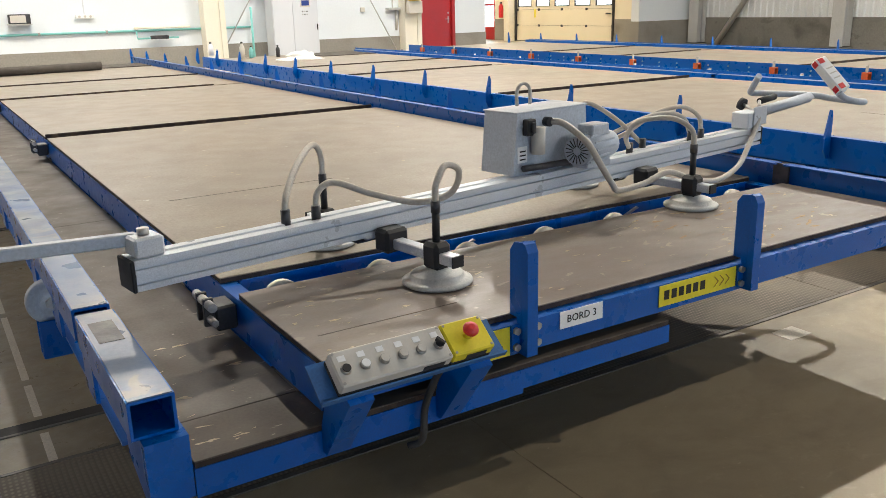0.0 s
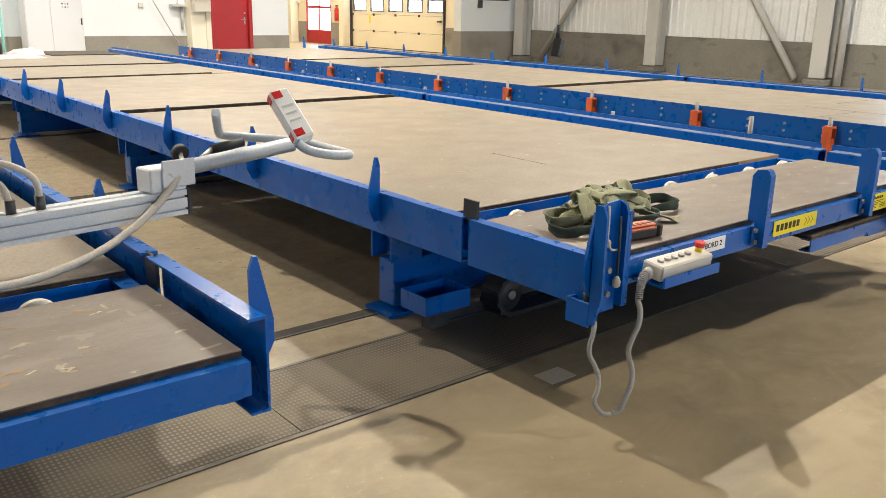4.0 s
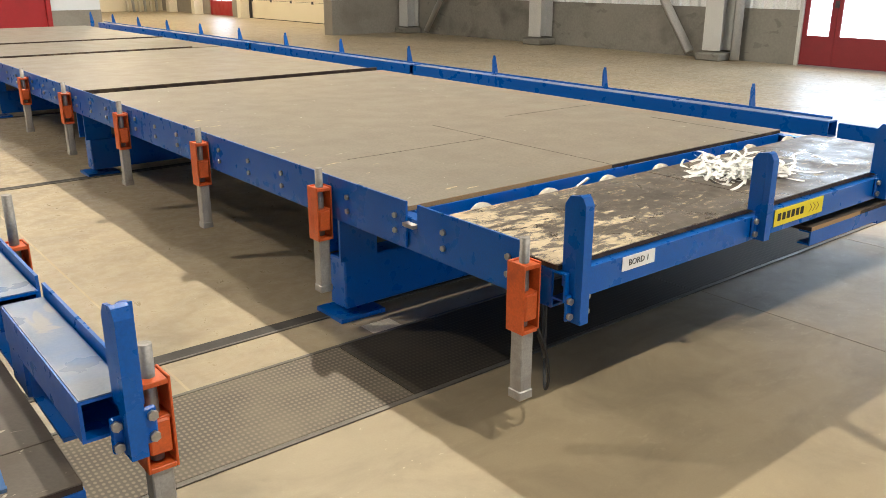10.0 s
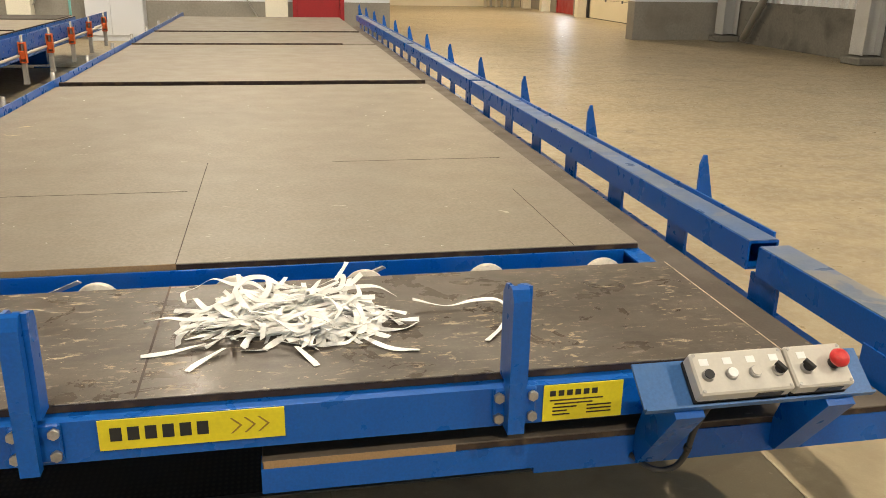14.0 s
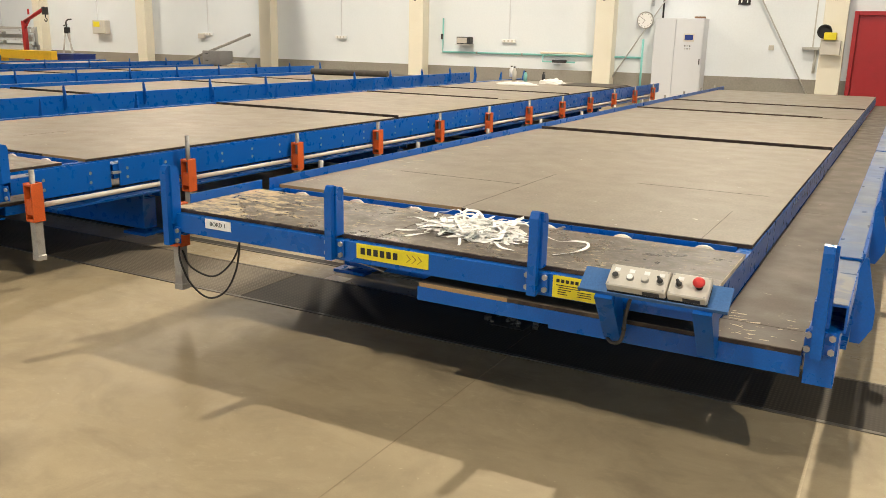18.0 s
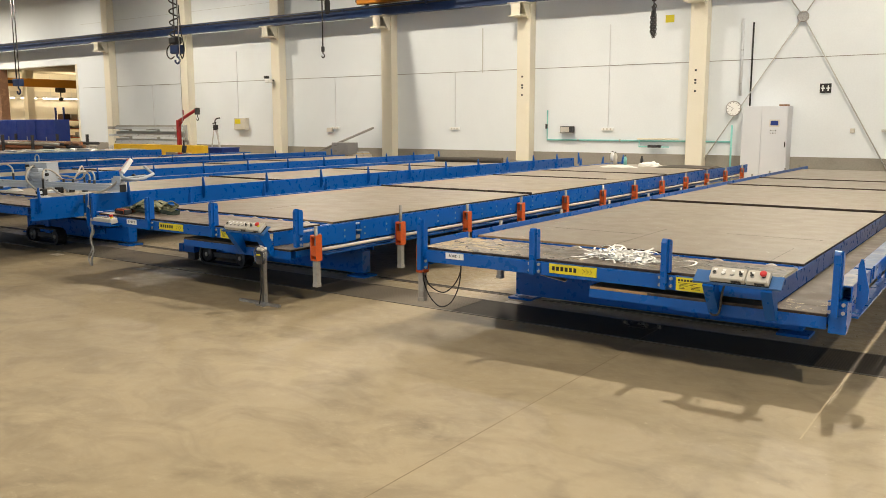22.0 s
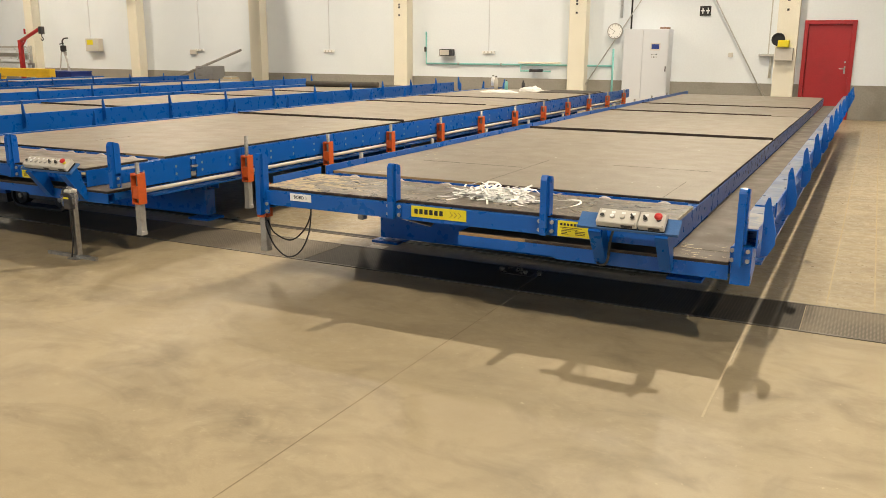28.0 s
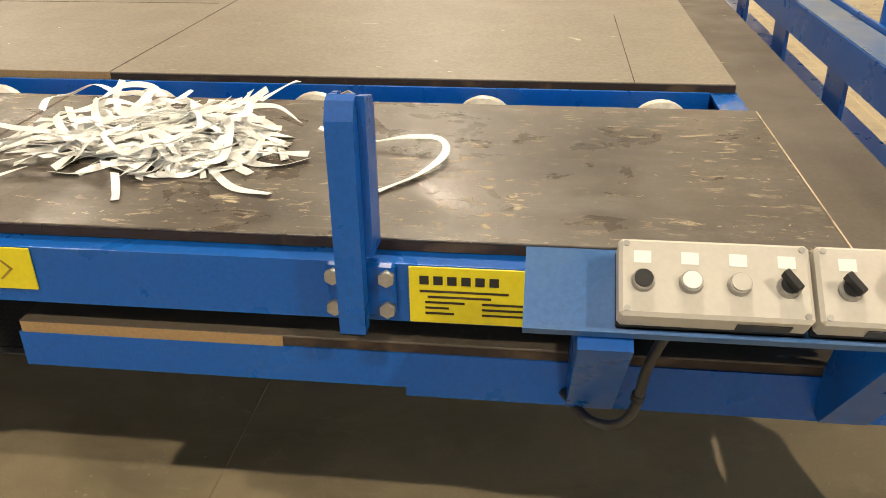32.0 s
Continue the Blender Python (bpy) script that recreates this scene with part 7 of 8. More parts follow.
# things left on the far table
e = thing("tool_case", (-2.35, 1.95, DECKZ), "brown steel tool case on the far table", "tool case")
part("case_body", boxes((-2.55, -2.15, 1.85, 2.06, DECKZ + 0.001, DECKZ + 0.12), bevel=0.008), RUSTPIPE, e)
part("case_lid", boxes((-2.555, -2.145, 1.845, 2.065, DECKZ + 0.1205, DECKZ + 0.15), bevel=0.008), RUSTPIPE, e)
part("case_handle", tube(((-2.42, 1.955, DECKZ + 0.15), (-2.42, 1.955, DECKZ + 0.19), (-2.28, 1.955, DECKZ + 0.19), (-2.28, 1.955, DECKZ + 0.15)), 0.008, 8, 1), BLACK, e)
cloth(-1.75, 2.25, 0.30, 0.22, 0.16, "plastic_bag", "crumpled pale plastic bag on the far table", 7.0)

# ---- north wall fittings ----
def wall_box(name, x0, x1, z0, z1, d, m, label, category, y=NW):
    return solo(name, boxes((x0, x1, y - d, y - 0.002, z0, z1), bevel=0.008), m, label, category)


def run(name, pts, r, m, label):
    return struct(name, tube(pts, r, 8, 1), m, label)


Yw = NW - 0.03
# compressed air pipes
e = thing("air_pipe", (3.8, Yw, 1.05), "pale teal compressed-air pipe with valves along the wall", "pipe")
part("pipe_run", tube(((1.25, Yw, 1.86), (1.25, Yw, 1.05), (6.30, Yw, 1.05)), 0.022, 10, 1), TEAL, e)
part("riser", tube(((6.30, NW - 0.10, 0.02), (6.30, NW - 0.10, 1.45)), 0.024, 10, 1), TEAL, e)
part("branch", tube(((3.95, NW - 0.06, 1.05), (3.95, NW - 0.09, 0.90), (4.75, NW - 0.09, 0.90)), 0.018, 10, 1), TEAL, e)
part("valve_body", boxes((4.2, 4.55, NW - 0.14, NW - 0.06, 0.88, 0.95), bevel=0.01), DARKMETAL, e)
part("header_pipe", tube(((3.9, NW - 0.10, 1.10), (5.0, NW - 0.10, 1.10)), 0.022, 10, 1), CREAM, e)
part("shutoff", boxes((1.22, 1.28, NW - 0.10, NW - 0.06, 1.35, 1.48), bevel=0.01), DARKMETAL, e)
for x in (2.2, 3.4, 5.5):
    part("pipe_clip", boxes((x - 0.02, x + 0.02, NW - 0.055, NW - 0.003, 1.02, 1.08)), STEEL, e)
e = thing("wall_heater", (1.9, NW, 1.3), "small dark wall unit with a white label on a bracket", "wall unit")
part("case", boxes((1.72, 2.08, NW - 0.20, NW - 0.02, 1.25, 1.42), bevel=0.01), DARKMETAL, e)
part("front", boxes((1.74, 2.0, NW - 0.206, NW - 0.2005, 1.27, 1.40)), GREYBOX, e)
part("shelf", boxes((1.70, 2.10, NW - 0.22, NW - 0.003, 1.235, 1.249)), GREYSTEEL, e)
# long cable line with drops and socket strips
struct("cable_line", boxes((-20.9, 9.75, NW - 0.012, NW - 0.001, 2.988, 3.002)), JACKROD, "thin grey cable line along the wall")
for x, zt in ((3.04, 4.05), (-1.84, 2.98), (-6.6, 2.98), (-11.3, 4.05), (-16.2, 2.98)):
    struct("conduit", boxes((x - 0.009, x + 0.009, NW - 0.018, NW - 0.001, 1.36, zt)), CABINET, "thin grey conduit on the wall")
    e = thing("socket_strip", (x, NW, 1.3), "white socket strip on the wall", "socket", "socket strips")
    part("body", boxes((x - 0.17, x + 0.17, NW - 0.06, NW - 0.002, 1.31, 1.385), bevel=0.006), PAPER, e)
    for k in range(3):
        part("socket", cyl((x - 0.1 + 0.1 * k, NW - 0.0605, 1.347), (x - 0.1 + 0.1 * k, NW - 0.064, 1.347), 0.024, 14), GREYBOX, e)
struct("conduit", boxes((9.72, 9.745, NW - 0.02, NW - 0.001, 1.36, 2.925)), GREYSTEEL, "thin grey conduit on the wall")
struct("conduit", boxes((-0.9, -0.88, NW - 0.02, NW - 0.001, 2.95, 4.2)), GREYSTEEL, "thin grey conduit on the wall")
wall_box("grey_switch_box", -6.95, -6.70, 1.22, 1.36, 0.09, GREYBOX, "small grey junction box on the wall", "junction box")
# panel joints of the wall
struct("panel_joint", boxes((-20.9, 10.3, NW - 0.003, NW - 0.0005, 5.6, 5.608)), GREYSTEEL, "shallow wall panel joint")
# switch cabinet
e = thing("control_cabinet", (7.15, NW - 0.25, 0), "tall light grey two-door control cabinet with a small screen", "control cabinet")
CX0, CX1, CXM = 6.63, 7.66, 7.08
part("body", boxes((CX0, CX1, NW - 0.45, NW - 0.04, 0.0, 1.89), bevel=0.006), CABINET, e)
for a, b in ((CX0 + 0.01, CXM - 0.003), (CXM + 0.003, CX1 - 0.01)):
    d = part("door", boxes((a, b, NW - 0.475, NW - 0.4505, 0.10, 1.87), bevel=0.004), CABINET, e)
    if a > CXM:
        part("screen_frame", boxes((7.26, 7.48, NW - 0.483, NW - 0.4755, 1.42, 1.58), bevel=0.003), GREYBOX, d)
        part("screen", boxes((7.285, 7.455, NW - 0.486, NW - 0.4835, 1.45, 1.555)), NAVY, d, "dark blue display")
        for i in range(6):
            part("button", cyl((7.30 + 0.05 * (i % 3), NW - 0.476, 1.27 + 0.06 * (i // 3)), (7.30 + 0.05 * (i % 3), NW - 0.487, 1.27 + 0.06 * (i // 3)), 0.014, 10), BLACK if i % 2 else STEEL, d)
        part("handle", boxes((CX1 - 0.05, CX1 - 0.03, NW - 0.50, NW - 0.4755, 0.95, 1.07), bevel=0.004), BLACK, d)
part("beacon_base", boxes((7.42, 7.62, NW - 0.35, NW - 0.2, 1.8905, 1.93)), RUSTPIPE, e)
# clock
e = thing("wall_clock", (6.33, NW - 0.14, 1.85), "round white wall clock in a grey frame", "clock")
part("rim", turned(lathe(((0.17, 0.0), (0.182, 0.01), (0.182, 0.05), (0.166, 0.055), (0.162, 0.045), (0.155, 0.04))), Matrix.Translation((6.33, NW - 0.12, 1.85)) @ Matrix.Rotation(radians(90), 4, "X")), STEEL, e)
part("face", cyl((6.33, NW - 0.160, 1.85), (6.33, NW - 0.166, 1.85), 0.160, 32), PAPER, e)
for a, l, w in ((-140, 0.085, 0.010), (-60, 0.125, 0.007)):
    part("clock_hand", turned(boxes((-w / 2, w / 2, -0.003, 0, 0, l)), Matrix.Translation((6.33, NW - 0.1665, 1.85)) @ Matrix.Rotation(radians(a), 4, "Y")), INK, e)
for k in range(12):
    part("hour_mark", turned(boxes((-0.006, 0.006, -0.003, 0, 0.128, 0.150)), Matrix.Translation((6.33, NW - 0.1665, 1.85)) @ Matrix.Rotation(radians(30 * k), 4, "Y")), INK, e)
part("bracket", boxes((6.29, 6.37, NW - 0.12, NW - 0.003, 1.81, 1.89)), STEEL, e)
struct("duct", cyl((6.45, NW - 0.08, 2.15), (6.45, NW - 0.08, 3.95), 0.034, 12), ALU, "bright vertical metal duct")
struct("duct", cyl((6.68, NW - 0.05, 1.9), (6.68, NW - 0.05, 3.85), 0.02, 8), BLACK, "black vertical cable pipe")
# tie-rod bracing with ring
e = thing("wind_brace", (7.78, NW - 0.12, 3.9), "thin steel tie rods meeting in a ring on the wall", "tie rods", "", "structure")
part("ring", turned(lathe(((0.095, -0.016), (0.125, -0.016), (0.125, 0.016), (0.095, 0.016), (0.095, -0.0159)), 24), Matrix.Translation((7.78, NW - 0.12, 3.9)) @ Matrix.Rotation(radians(90), 4, "X")), STEEL, e)
for tx, tz in ((5.55, 0.45), (9.75, 0.40), (5.4, 7.2), (9.9, 7.2)):
    d = (Vector((tx, 0, tz)) - Vector((7.78, 0, 3.9))).normalized() * 0.11
    part("tie_rod", cyl((7.78 + d.x, NW - 0.12, 3.9 + d.z), (tx, NW - 0.12, tz), 0.013, 8), GREYSTEEL, e)
e = thing("exit_sign", (8.33, NW, 2.28), "dark sign with two white crosses on the wall", "sign")
part("plate", boxes((8.21, 8.45, NW - 0.03, NW - 0.003, 2.18, 2.39)), INK, e)
for x in (8.275, 8.388):
    part("symbol", boxes((x - 0.012, x + 0.012, NW - 0.033, NW - 0.0305, 2.22, 2.35)), PAPER, e)
    part("symbol", boxes((x - 0.04, x + 0.04, NW - 0.0345, NW - 0.0331, 2.275, 2.30)), PAPER, e)
wall_box("small_wall_box", 8.90, 9.0, 1.28, 1.38, 0.05, GREYBOX, "small grey box on the wall", "junction box")
solo("wall_shelf", boxes((9.55, 9.87, NW - 0.16, NW - 0.002, 1.31, 1.36), bevel=0.004), GREYSTEEL, "short grey metal shelf on the wall", "shelf")
solo("yellow_notice", boxes((4.51, 4.73, NW - 0.012, NW - 0.003, 3.99, 4.17)), YELLOW, "small yellow notice high on the wall", "sign")
# hose reel and boxes on the door column
e = thing("cable_reel", (10.05, NW - 0.34, 1.62), "yellow and black cable reel box hung on the column", "cable reel")
part("box", boxes((9.96, 10.18, NW - 0.54, NW - 0.335, 1.50, 1.645), bevel=0.012), YELLOW, e)
part("coil", turned(lathe(((0.105, -0.02), (0.135, -0.025), (0.135, 0.025), (0.105, 0.02), (0.105, -0.0199)), 22), Matrix.Translation((9.96, NW - 0.49, 1.66)) @ Matrix.Rotation(radians(90), 4, "X")), BLACK, e)
part("hook", boxes((9.95, 10.05, NW - 0.49, NW - 0.335, 1.74, 1.765), bevel=0.003), BLACK, e)
solo("grey_distribution_box", boxes((9.91, 10.27, NW - 0.47, NW - 0.332, 1.22, 1.49), bevel=0.008), GREYBOX, "grey plastic distribution box on the column", "distribution box")
run("conduit", ((9.80, NW - 0.05, 0.85), (9.80, NW - 0.05, 1.31)), 0.03, GREYSTEEL, "thick grey conduit beside the column")
# camera on a column
cxx = COLX[3]
e = thing("security_camera", (cxx - 0.2, NW - 0.4, 2.9), "white security camera on a column bracket", "camera")
part("body", boxes((cxx - 0.32, cxx - 0.10, NW - 0.52, NW - 0.34, 2.88, 3.0), bevel=0.015), PAPER, e)
part("lens", cyl((cxx - 0.36, NW - 0.48, 3.06), (cxx - 0.20, NW - 0.44, 3.06), 0.045, 14), BLACK, e)
part("arm", boxes((cxx - 0.14, cxx - 0.09, NW - 0.36, NW - 0.302, 2.92, 2.98)), BLACK, e)
# electric box with yellow lid further west
e = thing("power_box", (-11.05, NW, 1.5), "grey power box with yellow top on the wall", "power box")
part("case", boxes((-11.35, -10.75, NW - 0.2, NW - 0.003, 1.28, 1.69), bevel=0.01), GREYBOX, e)
part("front_plate", boxes((-11.28, -11.0, NW - 0.206, NW - 0.2005, 1.49, 1.65)), YELLOW, e)
# leaning pole and crate
e = thing("leaning_pole", (-8.0, NW - 1.3, 0), "long hollow grey steel tube leaning towards the wall", "pole")
part("tube", cyl((-8.0, NW - 1.3, 0.035), (-4.8, NW - 0.25, 1.36), 0.036, 14), JACKROD, e)
part("open_end", cyl((-4.7985, NW - 0.2495, 1.3606), (-4.796, NW - 0.2487, 1.3616), 0.027, 14), BLACK, e)
e = thing("steel_crate", (-5.6, NW - 0.7, 0), "grey sheet-steel drawer case on thin legs", "drawer case")
CASEGREY = mat("scuffed_grey_sheet_steel", (0.30, 0.30, 0.31), 0.5, 0.2, grain=90, bump=0.03, spot=(0.22, 0.22, 0.22), amount=0.5, scale=5)
cs = part("case", boxes((-5.95, -5.28, NW - 0.95, NW - 0.45, 0.52, 0.90), bevel=0.008), CASEGREY, e)
for z in (0.54, 0.72):
    d = part("drawer_front", boxes((-5.93, -5.62, NW - 0.962, NW - 0.9505, z, z + 0.165), bevel=0.004), CASEGREY, e)
    part("handle", boxes((-5.83, -5.72, NW - 0.975, NW - 0.9625, z + 0.09, z + 0.105)), DARKMETAL, d)
part("side_door", boxes((-5.60, -5.30, NW - 0.962, NW - 0.9505, 0.54, 0.885), bevel=0.004), CASEGREY, e)
for x in (-5.9, -5.33):
    for y in (NW - 0.9, NW - 0.5):
        part("leg", boxes((x - 0.02, x + 0.02, y - 0.02, y + 0.02, 0, 0.519)), DARKMETAL, e)
part("stretcher", boxes((-5.879, -5.351, NW - 0.91, NW - 0.89, 0.28, 0.31)), DARKMETAL, e)
e = thing("board_offcuts", (-5.0, NW - 0.6, 0), "stack of pale board offcuts on a grey trestle", "board offcuts")
for k, (dx, w) in enumerate(((0.0, 0.52), (0.05, 0.44), (-0.03, 0.50), (0.08, 0.34), (0.12, 0.26))):
    part("board", boxes((-5.22 + dx + 0.02, -5.22 + dx + w, NW - 0.80 + 0.02 * k, NW - 0.42, 0.42 + 0.04 * k, 0.457 + 0.04 * k)), SMEAR if k % 2 else GREYSTEEL, e)
for x in (-5.16, -4.76):
    part("trestle_leg", boxes((x - 0.015, x + 0.015, NW - 0.72, NW - 0.50, 0, 0.4195)), DARKMETAL, e)

# ---- west end of the hall ----
# blue roller conveyors
roll2 = mesh_of("roller", cyl((-0.6, 0, 0), (0.6, 0, 0), 0.045, 12), STEEL)
for x, z in ((-11.3, 0.62), (-14.2, 0.58)):
    e = thing("roller_conveyor", (x, 9, 0), "blue roller conveyor with bright steel rollers", "roller conveyor", "roller conveyors")
    for s in (-0.68, 0.68):
        part("side_beam", boxes((x + s - 0.03, x + s + 0.03, 2.5, 13.7, z - 0.14, z + 0.06)), BLUE, e)
    for k in range(19):
        put("roller", roll2, e, (x, 2.9 + 0.57 * k, z + 0.045))
    for y in (3.0, 7.0, 10.5, 13.4):
        for s in (-0.6, 0.6):
            part("leg", boxes((x + s - 0.04, x + s + 0.04, y - 0.04, y + 0.04, 0, z - 0.141)), BLUE, e)
# red swing hoist on a stand
e = thing("red_lifting_arm", (-12.0, 15.5, 0), "red steel lifting arm on a stand near the wall", "lifting arm")
part("mast", boxes((-12.06, -11.94, 15.44, 15.56, 0.0, 1.62), bevel=0.01), RED, e)
part("arm", cyl((-12.0, 15.5, 1.58), (-11.0, 15.5, 1.98), 0.06, 4), RED, e)
part("brace", cyl((-12.0, 15.5, 1.35), (-11.7, 15.5, 1.68), 0.035, 4), RED, e)
part("base", boxes((-12.4, -11.5, 15.2, 15.8, 0, 0.06)), RED, e)
part("arm_end", boxes((-11.04, -10.92, 15.43, 15.57, 1.80, 2.02), bevel=0.01), DARKMETAL, e)
part("arm_hook", tube(((-10.98, 15.5, 1.80), (-10.98, 15.5, 1.72), (-10.92, 15.5, 1.66), (-10.98, 15.5, 1.60), (-11.04, 15.5, 1.66)), 0.014, 8, 4), DARKMETAL, e)
part("pipe_stub", cyl((-11.75, 15.5, 1.80), (-11.75, 15.5, 1.96), 0.03, 8), RED, e)
# tripod stand
e = thing("tripod_stand", (-10.0, 15.5, 0), "thin black and white tripod stand by the wall", "stand")
for dx, dy in ((-0.3, -0.15), (0.3, -0.15), (0.0, 0.3)):
    part("leg", cyl((-10.0 + dx, 15.5 + dy, 0), (-10.08 + 0.3 * dx, 15.5, 1.30), 0.022, 8), STEEL, e)
part("head", boxes((-10.16, -10.0, 15.44, 15.56, 1.28, 1.46), bevel=0.02), BLACK, e)
part("boom", tube(((-10.08, 15.5, 1.46), (-10.10, 15.5, 1.58), (-10.02, 15.5, 1.66), (-9.86, 15.5, 1.68)), 0.022, 8, 4), DARKMETAL, e)
part("grip", cyl((-10.22, 15.5, 1.50), (-10.06, 15.5, 1.53), 0.018, 8), BLACK, e)
for k in range(6):
    cx_, cz_ = -10.4 + 0.62 * (k % 2), 0.24 * (k // 2)
    c = thing("blue_crate", (cx_ + 0.3, 15.3, cz_), "dark blue stackable plastic crate by the wall", "crate", "stacked blue crates")
    part("crate_body", boxes((cx_, cx_ + 0.6, 14.95, 15.7, cz_ + 0.001, cz_ + 0.20), bevel=0.015), NAVY, c)
    part("crate_rim", boxes((cx_ - 0.008, cx_ + 0.608, 14.942, 15.708, cz_ + 0.2005, cz_ + 0.239), bevel=0.006), NAVY, c)
# yellow lifting beam on trestles
e = thing("lifting_beam", (-12.6, 14.5, 0.6), "yellow steel lifting beam lying on stands", "lifting beam")
part("beam", boxes((-14.2, -9.4, 14.4, 14.6, 0.56, 0.80), bevel=0.01), BEAMYELLOW, e)
for x in (-13.8, -11.8, -9.8):
    part("stand", boxes((x - 0.08, x + 0.08, 14.3, 14.7, 0, 0.559)), BEAMYELLOW, e)
# rack of aluminium profiles
e = thing("profile_rack", (-14.2, 16.5, 0), "steel rack stacked with pale metal profiles", "rack")
for x in (-16.2, -14.5, -12.9):
    part("upright", boxes((x - 0.04, x + 0.04, 16.46, 16.54, 0, 1.45)), GREYSTEEL, e)
    part("foot", boxes((x - 0.04, x + 0.04, 16.1, 16.9, 0.0, 0.05)), GREYSTEEL, e)
    for z in (0.45, 0.72, 0.99, 1.26):
        part("arm", boxes((x - 0.03, x + 0.03, 16.0, 16.459, z, z + 0.03)), GREYSTEEL, e)
rnd = random.Random(3)
for z in (0.482, 0.752, 1.022, 1.292):
    for k in range(6):
        y = 16.05 + 0.065 * k
        a = rnd.uniform(-0.5, 0.3)
        part("profile", boxes((-16.7 + a, -12.75 + a, y, y + 0.05, z, z + rnd.uniform(0.07, 0.20))), (ALU, STEEL, GREYSTEEL, CABINET)[k % 4], e)
# stock of rusty pipes and beams
e = thing("pipe_rack", (-20.5, 13.8, 0), "low rack loaded with rusty and grey steel pipes", "rack")
for x in (-24.5, -21.5, -18.5, -16.5):
    part("bearer", boxes((x - 0.06, x + 0.06, 12.7, 14.9, 0.38, 0.50)), DARKMETAL, e)
    for y in (12.75, 14.85):
        part("leg", boxes((x - 0.05, x + 0.05, y - 0.05, y + 0.05, 0, 0.379)), DARKMETAL, e)
        part("stake", boxes((x - 0.04, x + 0.04, y - 0.04, y + 0.04, 0.501, 1.1)), DARKMETAL, e)
for k in range(46):
    y = 12.86 + (k % 16) * 0.122
    z = 0.56 + (k // 16) * 0.12
    a = rnd.uniform(-0.8, 0.8)
    part("pipe", cyl((-25.0 + a, y, z), (-15.8 + a, y, z), rnd.choice((0.058, 0.05, 0.036)), 8), (RUSTPIPE, RUSTRED, DARKMETAL, STEEL, RUSTPIPE)[rnd.randrange(5)], e)
e = thing("plank_stack", (-29.5, 13.0, 0), "stack of grey weathered steel panels on bearers", "stack")
for k in range(7):
    part("panel", boxes((-33.0, -26.5, 12.2, 14.2, 0.12 + 0.13 * k, 0.22 + 0.13 * k)), PLINTH if k % 2 else STEEL, e)
for x in (-32, -29.8, -27.5):
    part("bearer", boxes((x - 0.06, x + 0.06, 12.1, 14.3, 0, 0.1195)), RUSTPIPE, e)
    for k in range(6):
        part("spacer", boxes((x - 0.05, x + 0.05, 12.2, 14.2, 0.2205 + 0.13 * k, 0.2495 + 0.13 * k)), RUSTPIPE, e)
# navy cabinets


def navy_cabinet(x, y, w, d, h, label):
    e = thing("steel_cabinet", (x, y, 0), label, "cabinet", "navy steel cabinets")
    part("body", boxes((x, x + w, y, y + d, 0.08, h), bevel=0.01), NAVY, e)
    part("plinth", boxes((x + 0.05, x + w - 0.05, y + 0.05, y + d - 0.05, 0, 0.0795)), BLACK, e)
    for a, b in ((x + 0.02, x + w / 2 - 0.005), (x + w / 2 + 0.005, x + w - 0.02)):
        dd = part("door", boxes((a, b, y - 0.022, y - 0.0005, 0.12, h - 0.03), bevel=0.004), NAVY, e)
    part("handle", boxes((x + w / 2 + 0.04, x + w / 2 + 0.07, y - 0.05, y - 0.0225, h * 0.5, h * 0.5 + 0.15)), STEEL, e)
    return e


for i in range(3):
    navy_cabinet(-23.4 + 1.42 * i, 15.2, 1.40, 0.6, 1.66, "navy blue two-door steel cabinet at the opening")
navy_cabinet(-34.0, 15.4, 1.25, 0.6, 2.25, "tall navy blue steel cabinet by the wall")
navy_cabinet(-32.73, 15.4, 1.25, 0.6, 2.25, "tall navy blue steel cabinet by the wall")
navy_cabinet(-37.5, 15.2, 1.5, 0.7, 1.75, "navy blue steel cabinet with shelves beside it")
e = thing("wood_crate", (-36.6, 13.8, 0), "brown wooden crate on the floor", "crate")
for k in range(5):
    part("board", boxes((-38.0, -35.6, 13.2, 13.23, 0.05 + 0.18 * k, 0.21 + 0.18 * k)), RUSTPIPE, e)
    part("board", boxes((-35.63, -35.6, 13.2305, 14.4, 0.05 + 0.18 * k, 0.21 + 0.18 * k)), RUSTPIPE, e)
for x in (-37.9, -35.7):
    part("corner_post", boxes((x - 0.04, x + 0.04, 13.24, 13.32, 0, 0.98)), RUSTPIPE, e)
# ladders against the wall


def ladder(x, lean, h, label):
    e = thing("ladder", (x, NW - 0.4, 0), label, "ladder", "ladders on the wall")
    for s in (-0.2, 0.2):
        part("rail", cyl((x + s, NW - 0.9, 0.0), (x + s + lean, NW - 0.04, h), 0.035, 6), ALU, e)
    n = int(h / 0.28)
    for k in range(1, n):
        f = k / n
        part("rung", cyl((x - 0.2 + lean * f, NW - 0.9 + 0.86 * f, h * f), (x + 0.2 + lean * f, NW - 0.9 + 0.86 * f, h * f), 0.016, 6), ALU, e)
    return e


